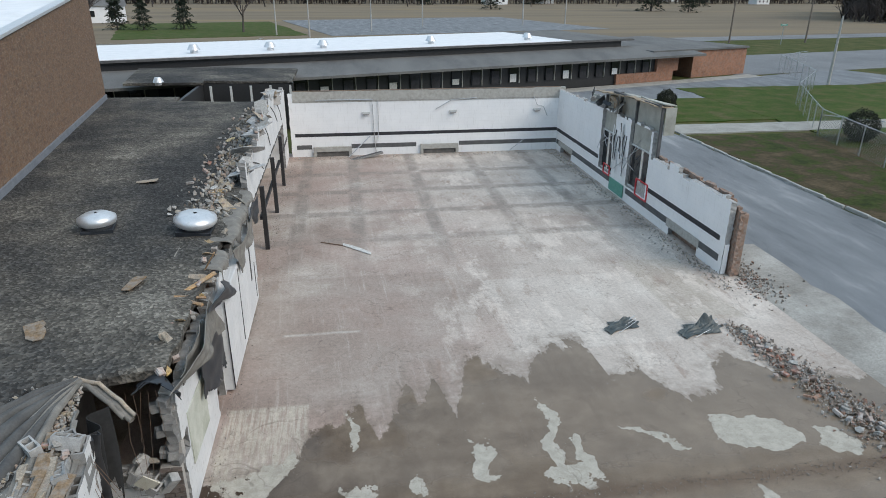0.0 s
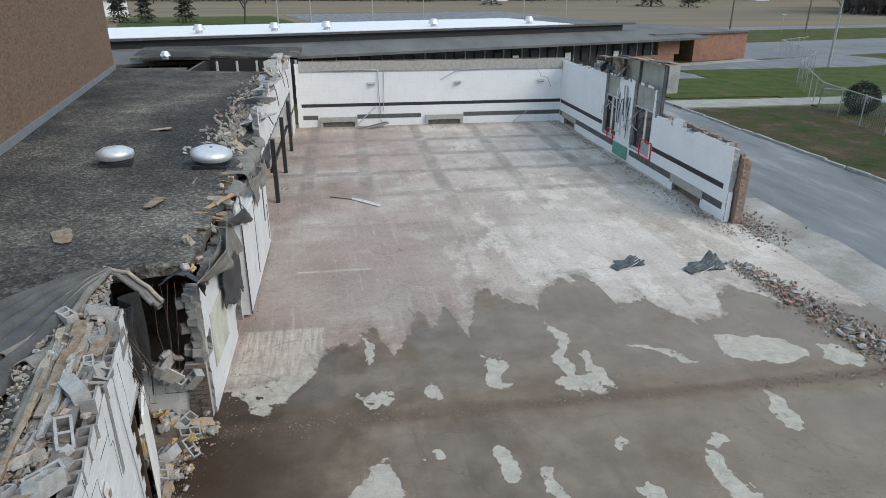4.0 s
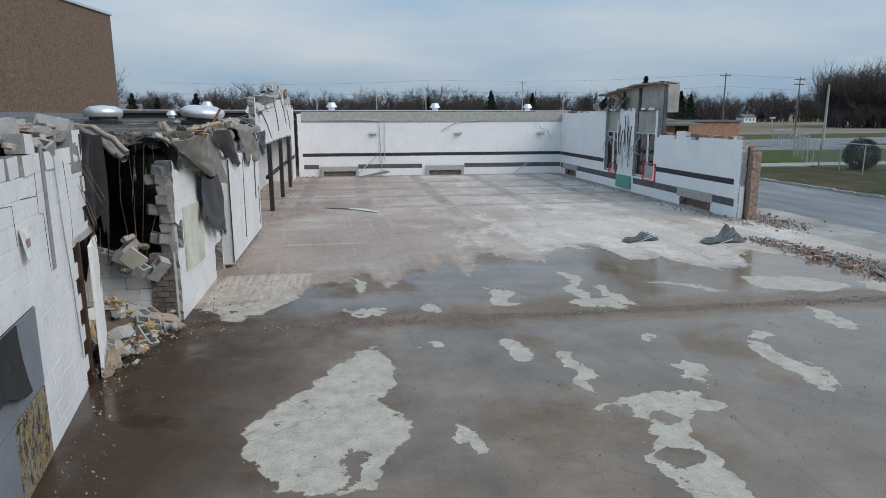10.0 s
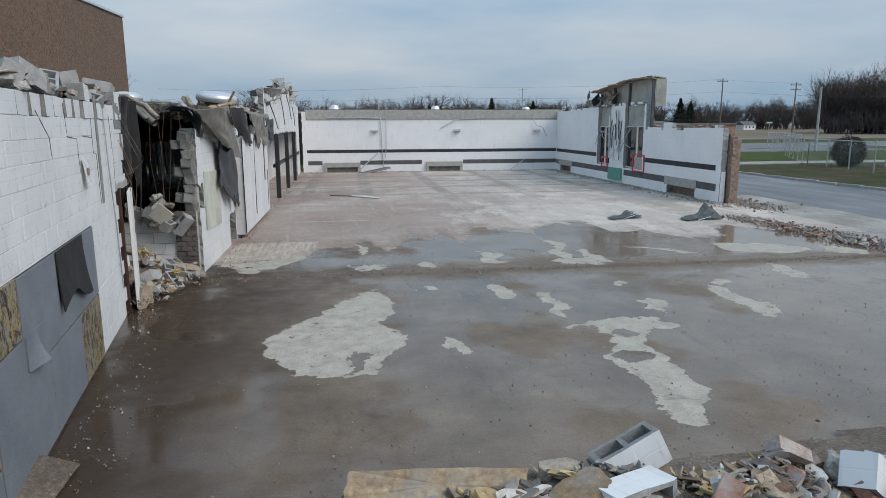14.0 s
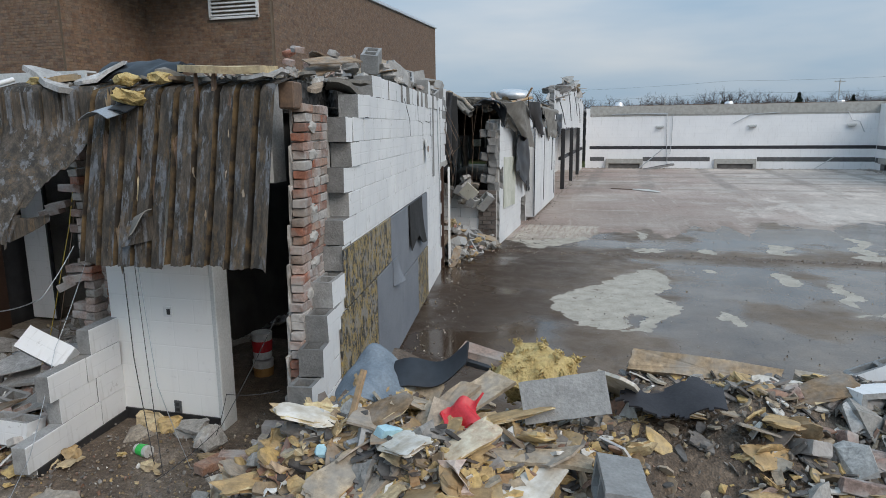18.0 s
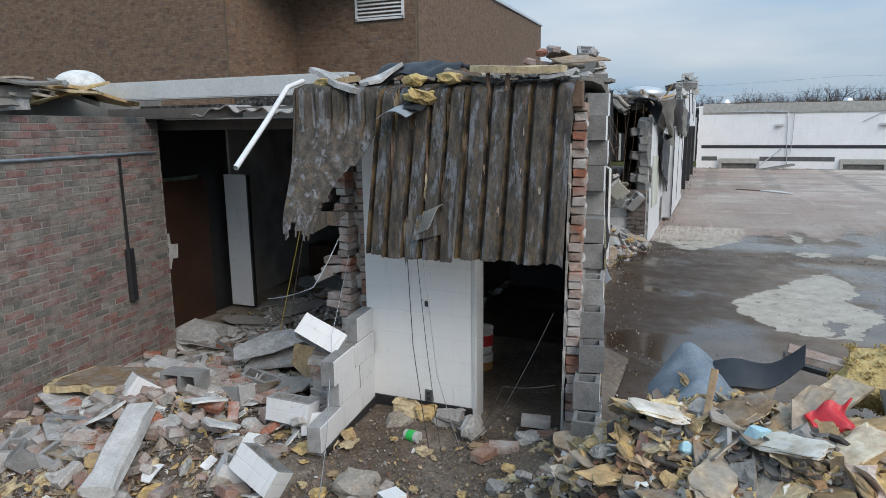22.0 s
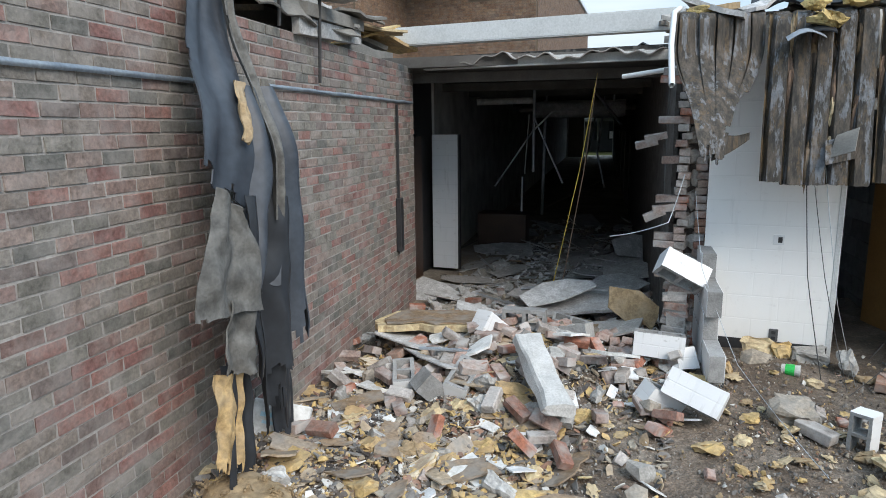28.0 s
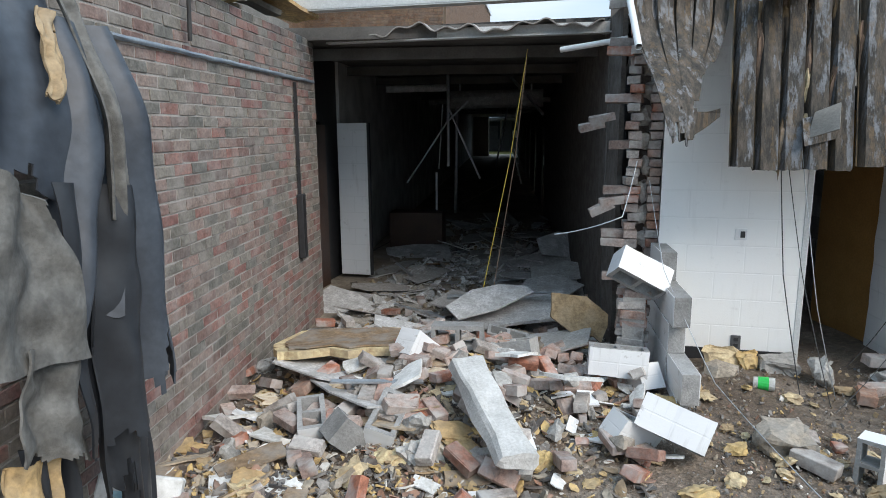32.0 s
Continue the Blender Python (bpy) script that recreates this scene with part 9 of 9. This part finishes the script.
sbox("body", -8, 52, 0.6, 19, -0.1, 2.85, m_black)
vs = [(-8, -0.9, 2.75), (55.5, -0.9, 2.75), (55.5, 4.6, 3.35), (-8, 4.6, 3.35)]
piece("canopy_roof", data_mesh("canopy_roof", vs + [(x, y, z - 0.22) for x, y, z in vs], [(0, 1, 2, 3), (7, 6, 5, 4), (1, 0, 4, 5), (2, 1, 5, 6), (3, 2, 6, 7), (0, 3, 7, 4)], m_shingle), school, label="grey sloping canopy roof")
sbox("clerestory", -8, 48, 4.6, 18, 3.2, 3.98, m_black, "black clerestory band")
sbox("fascia", -8, 49.5, 4.2, 18.5, 3.98, 4.16, m_stripe_grey)
sbox("white_roof", -8, 41.0, 4.4, 18.3, 4.17, 4.22, m_white_roof, "white membrane roof")
sbox("grey_roof", 41.1, 49.4, 4.4, 18.3, 4.17, 4.2, m_shingle)
sbox("flat_roof", 49.5, 64.5, 1.0, 18, 2.9, 3.1, m_shingle)
sbox("brick_end", 55.8, 64.4, 1.2, 17.5, -0.1, 2.92, m_school_brick, "orange brick end block")
sbox("brick_wall", 44, 52, 0.3, 0.62, -0.1, 1.0, m_school_brick, "low orange brick wall")
sbox("brick_wall", 49.5, 52.6, 0.25, 0.62, 1.0, 2.7, m_school_brick)
for k in range(27):
    u = -6.5 + 2.1 * k
    if u > 50:
        continue
    w = part("window", boxed((1.05, 0.12, 1.5), (u, 0.52, 1.7)), m_glass, school)
    piece("frame", to_mesh(boxed((0.07, 0.16, 1.7), (u + 0.62, 0.5, 1.7)), "frame", m_stone), w)
    if k % 3 == 0:
        piece("blind", to_mesh(boxed((0.7, 0.03, rng.uniform(0.4, 0.9)), (u - 0.1, 0.44, 1.35)), "blind", m_white_scrap), w, label="torn pale blind")
    else:
        piece("panel", to_mesh(boxed((0.8, 0.04, 1.2), (u - 0.05, 0.43, 1.5)), "panel", m_stripe), w)
for u in (3.0, 9.5, 14.4, 25.5, 37.0):
    w = thing("roof_vent", "white capped vent on the far white roof", "roof vent", SW @ Matrix.Translation((u, 7.0, 4.2)), "far roof vents")
    part("base", rod(bmesh.new(), (0, 0, 0), (0, 0, 0.3), 0.32, 0.3, 14), m_alu, w)
    part("cap", rod(bmesh.new(), (0, 0, 0.3), (0, 0, 0.75), 0.55, 0.3, 16), m_alu, w)
w = thing("roof_vent", "white capped vent on the grey roof", "roof vent", pose(-12.0, 46.5, 3.55), "far roof vents")
part("base", rod(bmesh.new(), (0, 0, 0), (0, 0, 0.2), 0.22, 0.22, 12), m_alu, w)
part("cap", rod(bmesh.new(), (0, 0, 0.2), (0, 0, 0.5), 0.35, 0.2, 14), m_alu, w)
pad("pavement", 20, 64, -1.8, 0.2, -0.03, m_walkway, "pale pavement in front of the school wing", "pavement", m=SW)
for k in range(5):
    solid("courtyard_post", to_mesh(boxed((0.14, 0.14, 3.2), (0, 0, 1.6)), "courtyard_post", m_paint), "pale post in the roofless court", "post", pose(-9.0 + 1.35 * k, 48.0, 0), "court posts")
solid("wall_court", to_mesh(boxed((6.2, 0.2, 3.3), (-6.5, 48.6, 1.65)), "wall_court", m_black), "dark wall behind the roofless court", "wall", kind="structure")
solid("wall_court_side", to_mesh(boxed((0.2, 8.4, 3.3), (-9.7, 44.3, 1.65)), "wall_court_side", m_black), "dark side wall of the court", "wall", kind="structure")

# ---- fence, poles, hedge, signs ----
def chain_fence(points, h, label):
    t = thing("fence", label, "fence")
    for a, b in zip(points[:-1], points[1:]):
        a, b = Vector((*a, -0.05)), Vector((*b, -0.05))
        n = max(1, round((b - a).length / 2.6))
        for i in range(n):
            p = a.lerp(b, i / n)
            part("post", rod(bmesh.new(), p, p + Vector((0, 0, h + 0.1)), 0.035), m_steel, t)
        part("top_rail", rod(bmesh.new(), a + Vector((0, 0, h)), b + Vector((0, 0, h)), 0.025), m_steel, t)
        vs, fs = [], []
        L, d, side = (b - a).length, (b - a).normalized(), (b - a).normalized().cross(Vector((0, 0, 1)))
        k = 0.0
        while k < L + h:
            for s in (1, -1):
                u0, u1 = (k - h, k) if s > 0 else (k, k - h)
                z0, z1 = 0.0, h
                if k - h < 0:
                    c = h - k
                    if s > 0:
                        u0, z0 = 0.0, c
                    else:
                        u1, z1 = 0.0, k
                if k > L:
                    c = k - L
                    if s > 0:
                        u1, z1 = L, h - c
                    else:
                        u0, z0 = L, c
                p, q = a + d * u0 + Vector((0, 0, z0)), a + d * u1 + Vector((0, 0, z1))
                o = Vector((0, 0, 0.008))
                m = len(vs)
                vs += [p - o, q - o, q + o, p + o]
                fs.append((m, m + 1, m + 2, m + 3))
            k += 0.22
        if vs:
            tagged(piece("mesh", data_mesh("mesh", vs, fs, m_steel), t), kind="stuff")
    return t


chain_fence([(31.2, 33.0), (33.2, 41.5), (40.0, 53.5), (47.5, 61.5), (50.8, 69.0), (53.5, 76.0), (60, 80)], 1.9, "grey chain-link fence beside the lawn")
chain_fence([(33.2, 41.5), (36.5, 38.0), (48, 30)], 1.5, "grey chain-link fence by the round bush")
chain_fence([(-45, 104), (-14, 101), (-12, 112)], 1.6, "far chain-link fence behind the school")


def power_pole(x, y, h, mat, arms=1, label="weathered wooden power pole with crossarm"):
    t = thing("power_pole", label, "power pole", pose(x, y, -0.1), "power poles")
    part("pole", rod(bmesh.new(), (0, 0, 0), (0, 0, h), 0.17, 0.1, 10), mat, t)
    for k in range(arms):
        part("crossarm", boxed((2.2, 0.12, 0.14), (0, 0.1, h - 0.5 - 0.9 * k)), mat, t)
        for dx in (-0.95, -0.4, 0.4, 0.95):
            part("insulator", rod(bmesh.new(), (dx, 0.1, h - 0.43 - 0.9 * k), (dx, 0.1, h - 0.22 - 0.9 * k), 0.05), m_stone, t)
    return t


power_pole(70.1, 115.1, 11.5, m_pole)
power_pole(84.3, 113.7, 10.8, m_pole, 2)
power_pole(45.3, 166.8, 12.5, m_pale_pole)
power_pole(-12.3, 140.2, 8.4, m_pale_pole)
power_pole(51.3, 64.2, 7.0, m_pale_pole, 0, "leaning pale utility pole at the fence")
power_pole(118, 108, 11, m_pole)
for x, y, h in ((-5.6, 133.8, 7.0), (7, 150, 8.5), (58.3, 172.9, 9), (20, 165, 9)):
    power_pole(x, y, h, m_pale_pole, 0, "thin pale light pole by the car park")
for dz, dx in ((0, -0.9), (-2.2, 0)):
    solid("power_line", wire_mesh("power_line", [(-40 + dx, 152, 11 + dz), (18, 134, 10.8 + dz), (70.1 + dx, 115.2, 11.2 + dz), (118 + dx, 108.1, 10.6 + dz), (200, 92, 11 + dz)], 0.014, m_cable, 0.7), "black overhead power line", "power line", group="power lines")
t = thing("street_sign", "green street sign on a thin pole by the junction", "street sign", pose(77.5, 110.9, -0.1))
part("pole", rod(bmesh.new(), (0, 0, 0), (0, 0, 3.4), 0.05), m_steel, t)
part("sign_plate", boxed((1.3, 0.04, 0.35), (0, 0, 3.3)), m_green_panel, t, "green name plate")
part("name_bar", boxed((0.9, 0.05, 0.1), (0, 0, 3.3)), m_white_scrap, t)


def leafy(name, label, x, y, w, h, seed):
    """A round bush: a stem inside and a thick shell of small leaves."""
    r = random.Random(seed)
    t = thing(name, label, "bush", pose(x, y, -0.1))
    stems = bmesh.new()
    for _ in range(9):
        rod(stems, (r.gauss(0, 0.1), r.gauss(0, 0.1), 0), (r.gauss(0, w * 0.25), r.gauss(0, w * 0.25), h * 0.8), 0.035, 0.012, 5)
    part("stems", stems, m_bark, t)
    vs, fs = [], []
    for _ in range(5200):
        d = Vector((r.gauss(0, 1), r.gauss(0, 1), r.gauss(0, 1))).normalized()
        k = r.uniform(0.72, 1.0) * (1 + 0.16 * noise.noise(d * 2.5 + Vector((seed, 0, 0))))
        p = Vector((d.x * w / 2 * k, d.y * w / 2 * k, h / 2 + d.z * h / 2 * k))
        q = Euler((r.uniform(0, 6), r.uniform(0, 6), r.uniform(0, 6))).to_matrix()
        s = r.uniform(0.03, 0.075)
        m = len(vs)
        vs += [p + q @ Vector(c) * s for c in ((-1, 0, 0), (0, -0.6, 0.2), (1, 0, 0), (0, 0.6, 0.2))]
        fs.append((m, m + 1, m + 2, m + 3))
    tagged(piece("crown", data_mesh("crown", vs, fs, m_hedge), t), kind="stuff")
    return t


leafy("bush", "round dark evergreen bush behind the fence", 34.9, 39.6, 2.3, 2.2, 2)
leafy("bush", "small dark evergreen bush behind the ruined bay", 26.6, 51.5, 1.7, 1.9, 5)
leafy("bush", "dark evergreen bush behind the fence", 38.6, 38.6, 2.0, 1.8, 7)


# ---- trees ----
def branches(r, p, d, length, rad, depth, vs, fs, up=0.12):
    """Tapered four-sided limbs that fork."""
    n = 3
    pts, rr = [p], [rad]
    for i in range(n):
        d = (d + Vector((r.gauss(0, 0.13), r.gauss(0, 0.13), up * 0.5 + r.gauss(0, 0.08)))).normalized()
        pts.append(pts[-1] + d * length / n)
        rr.append(rad * (1 - 0.55 * (i + 1) / n))
    for i in range(n):
        q0 = d.to_track_quat("Z", "Y")
        k = len(vs)
        for c, rad_c in ((pts[i], rr[i]), (pts[i + 1], rr[i + 1])):
            for a in range(3):
                vs.append(c + q0 @ Vector((rad_c * math.cos(a * 2.094), rad_c * math.sin(a * 2.094), 0)))
        for a in range(3):
            b = (a + 1) % 3
            fs.append((k + a, k + b, k + 3 + b, k + 3 + a))
    if depth > 0:
        for i in range(r.choice((3, 4, 4, 5))):
            t = r.uniform(0.3, 1.0)
            j = min(n - 1, int(t * n))
            q = pts[j].lerp(pts[j + 1], t * n - j)
            e = (d + Vector((r.gauss(0, 0.62), r.gauss(0, 0.62), r.gauss(0.1, 0.35)))).normalized()
            branches(r, q, e, length * r.uniform(0.5, 0.72), rr[j] * 0.6, depth - 1, vs, fs, up)


def bare_tree(x, y, h, seed, depth=4, label="tall bare winter tree"):
    r = random.Random(seed)
    t = thing("tree", label, "tree", pose(x, y, -0.15), "bare trees")
    vs, fs = [], []
    branches(r, Vector((0, 0, 0)), Vector((0, 0, 1)), h * 0.45, h * 0.022, 0, vs, fs)
    piece("trunk", data_mesh("trunk", vs, fs, m_bark), t)
    vs, fs = [], []
    top = Vector((0, 0, h * 0.42))
    for k in range(6):
        a = k * 1.05 + r.uniform(-0.3, 0.3)
        branches(r, Vector((0, 0, h * r.uniform(0.2, 0.42))), Vector((math.cos(a) * 0.55, math.sin(a) * 0.55, 0.8)).normalized(), h * r.uniform(0.28, 0.4), h * 0.011, depth - 1, vs, fs)
    tagged(piece("crown", data_mesh("crown", vs, fs, m_twigs), t), kind="stuff")
    return t


def fir_tree(x, y, h, seed, label="tall dark evergreen tree"):
    r = random.Random(seed)
    t = thing("evergreen_tree", label, "tree", pose(x, y, -0.15), "evergreen trees")
    part("trunk", rod(bmesh.new(), (0, 0, 0), (0, 0, h * 0.95), h * 0.02, 0.02, 8), m_bark, t)
    vs, fs = [], []
    for i in range(2600):
        k = r.random() ** 0.8
        z = h * (0.06 + 0.94 * k)
        rad = (1 - k) ** 0.8 * h * 0.33 * r.uniform(0.25, 1.08) * (0.8 + 0.3 * math.sin(k * 40)) + 0.05
        a = r.uniform(0, 6.283)
        p = Vector((rad * math.cos(a), rad * math.sin(a), z - rad * 0.25))
        s = h * 0.03 * r.uniform(0.5, 1.2)
        q = Euler((r.uniform(-0.6, 0.6), r.uniform(-0.6, 0.6), a)).to_matrix()
        m = len(vs)
        vs += [p + q @ Vector(c) * s for c in ((-1.2, 0, 0), (0, -0.45, 0.12), (1.2, 0, -0.35), (0, 0.45, 0.12))]
        fs.append((m, m + 1, m + 2, m + 3))
    tagged(piece("crown", data_mesh("crown", vs, fs, m_needles), t), kind="stuff")
    return t


def far_wood(name, label, spots, seed, hmin, hmax, depth=2, thick=0.014, kinds=9):
    """Distant bare trees as one belt: a few grown shapes, turned and scaled at each spot."""
    r = random.Random(seed)
    shapes = []
    for _ in range(kinds):
        vs, fs = [], []
        for k in range(r.choice((6, 7, 8))):
            a = r.uniform(0, 6.283)
            branches(r, Vector((0, 0, r.uniform(0.08, 0.4))), Vector((math.cos(a) * 0.5, math.sin(a) * 0.5, 0.9)).normalized(), r.uniform(0.3, 0.5), thick, depth, vs, fs)
        branches(r, Vector((0, 0, 0)), Vector((0, 0, 1)), 0.6, thick * 1.3, 0, vs, fs)
        shapes.append((np.array([tuple(v) for v in vs]), np.array(fs)))
    pts, quads, n = [], [], 0
    for x, y in spots(r):
        v, f = r.choice(shapes)
        h, a = r.uniform(hmin, hmax), r.uniform(0, 6.283)
        c, s = math.cos(a), math.sin(a)
        pts.append(np.stack([(v[:, 0] * c - v[:, 1] * s) * h + x, (v[:, 0] * s + v[:, 1] * c) * h + y, v[:, 2] * h - 0.2], 1))
        quads.append(f + n)
        n += len(v)
    pts, quads = np.concatenate(pts), np.concatenate(quads)
    me = bpy.data.meshes.new(name)
    me.vertices.add(len(pts))
    me.vertices.foreach_set("co", pts.ravel())
    me.loops.add(quads.size)
    me.loops.foreach_set("vertex_index", quads.ravel())
    me.polygons.add(len(quads))
    me.polygons.foreach_set("loop_start", np.arange(0, quads.size, 4))
    me.update(calc_edges=True)
    me.materials.append(m_twigs)
    return tagged(new(name, me), label, "woods", kind="stuff")


far_wood("far_woods", "distant belt of bare brown woods", lambda r: [(r.uniform(-260, 330), r.uniform(330, 420)) for i in range(700)], 31, 9, 17, 3, 0.017)
far_wood("near_woods", "dense bare wood at the field edge", lambda r: [(d * math.sin(a), d * math.cos(a)) for d, a in ((r.uniform(235, 300), radians(r.uniform(38.5, 58))) for i in range(300))], 32, 13, 21, 3)
far_wood("hedgerow", "low brown scrub along the fields", lambda r: [(r.uniform(-300, 330), r.uniform(335, 350)) for i in range(900)], 33, 4.5, 8.5, 2, 0.02)
far_wood("wood_scrub", "brown scrub under the bare wood", lambda r: [(d * math.sin(a), d * math.cos(a)) for d, a in ((r.uniform(228, 260), radians(r.uniform(38.5, 60))) for i in range(260))], 34, 4, 8, 2, 0.022)
for x, y, h, s in ((45, 330, 22, 1), (70, 335, 15, 2), (10, 320, 13, 3), (100, 330, 15, 4), (-30, 300, 15, 5), (125, 300, 14, 6), (-75, 300, 13, 7), (150, 310, 16, 8), (85, 300, 12, 9), (30, 300, 13, 10)):
    bare_tree(x, y, h, s, 4)
bare_tree(-41, 120, 13, 21, 5, "leafless tree beside the tall hall")
bare_tree(-20, 150, 12, 22, 5)
for x, y, h, s in ((118, 250, 19, 1), (60, 270, 14, 2), (128, 240, 13, 3), (95, 330, 15, 4), (-48, 160, 9, 5), (-42, 158, 8, 6), (-34, 160, 9, 7), (165, 300, 14, 8), (40, 320, 13, 9)):
    fir_tree(x, y, h, s)


def house(x, y, w, d, h, turn, label, white=True):
    t = thing("house", label, "house", pose(x, y, -0.1, rz=turn), "far houses")
    part("wall", boxed((w, d, h), (0, 0, h / 2)), m_white_roof if white else m_stone, t)
    bm = bmesh.new()
    a = [bm.verts.new(p) for p in ((-w / 2 - 0.4, -d / 2 - 0.4, h), (w / 2 + 0.4, -d / 2 - 0.4, h), (w / 2 + 0.4, 0, h + d * 0.32), (-w / 2 - 0.4, 0, h + d * 0.32), (-w / 2 - 0.4, d / 2 + 0.4, h), (w / 2 + 0.4, d / 2 + 0.4, h))]
    for q in ((0, 1, 2, 3), (3, 2, 5, 4), (0, 3, 4), (1, 5, 2), (0, 4, 5, 1)):
        bm.faces.new([a[i] for i in q])
    part("roof", bm, m_shingle if white else m_white_roof, t)
    for k in range(3):
        part("window", boxed((w * 0.1, 0.1, h * 0.35), (-w * 0.3 + k * w * 0.3, -d / 2 - 0.03, h * 0.55)), m_glass, t)
    return t


house(-63, 190, 16, 10, 4.0, 20, "white far farm building with pale roof", True)
house(75, 330, 11, 7, 3.2, 10, "white farmhouse far across the fields")
house(104, 345, 9, 7, 3.0, 0, "white far farmhouse with grey roof")
house(190, 380, 9, 6, 3, 0, "white farmhouse far across the fields")
house(214, 330, 8, 6, 2.6, 10, "white far farmhouse beyond the field")
bm = bmesh.new()
bmesh.ops.create_uvsphere(bm, u_segments=32, v_segments=16, radius=1.0)
for v in bm.verts:
    v.co = Vector((v.co.x * 9, v.co.y * 9, max(v.co.z, 0) * 8.0))
solid("storage_dome", to_mesh(bm, "storage_dome", m_white_roof, True), "white storage dome beyond the fields", "storage dome", pose(-92, 268, 0))
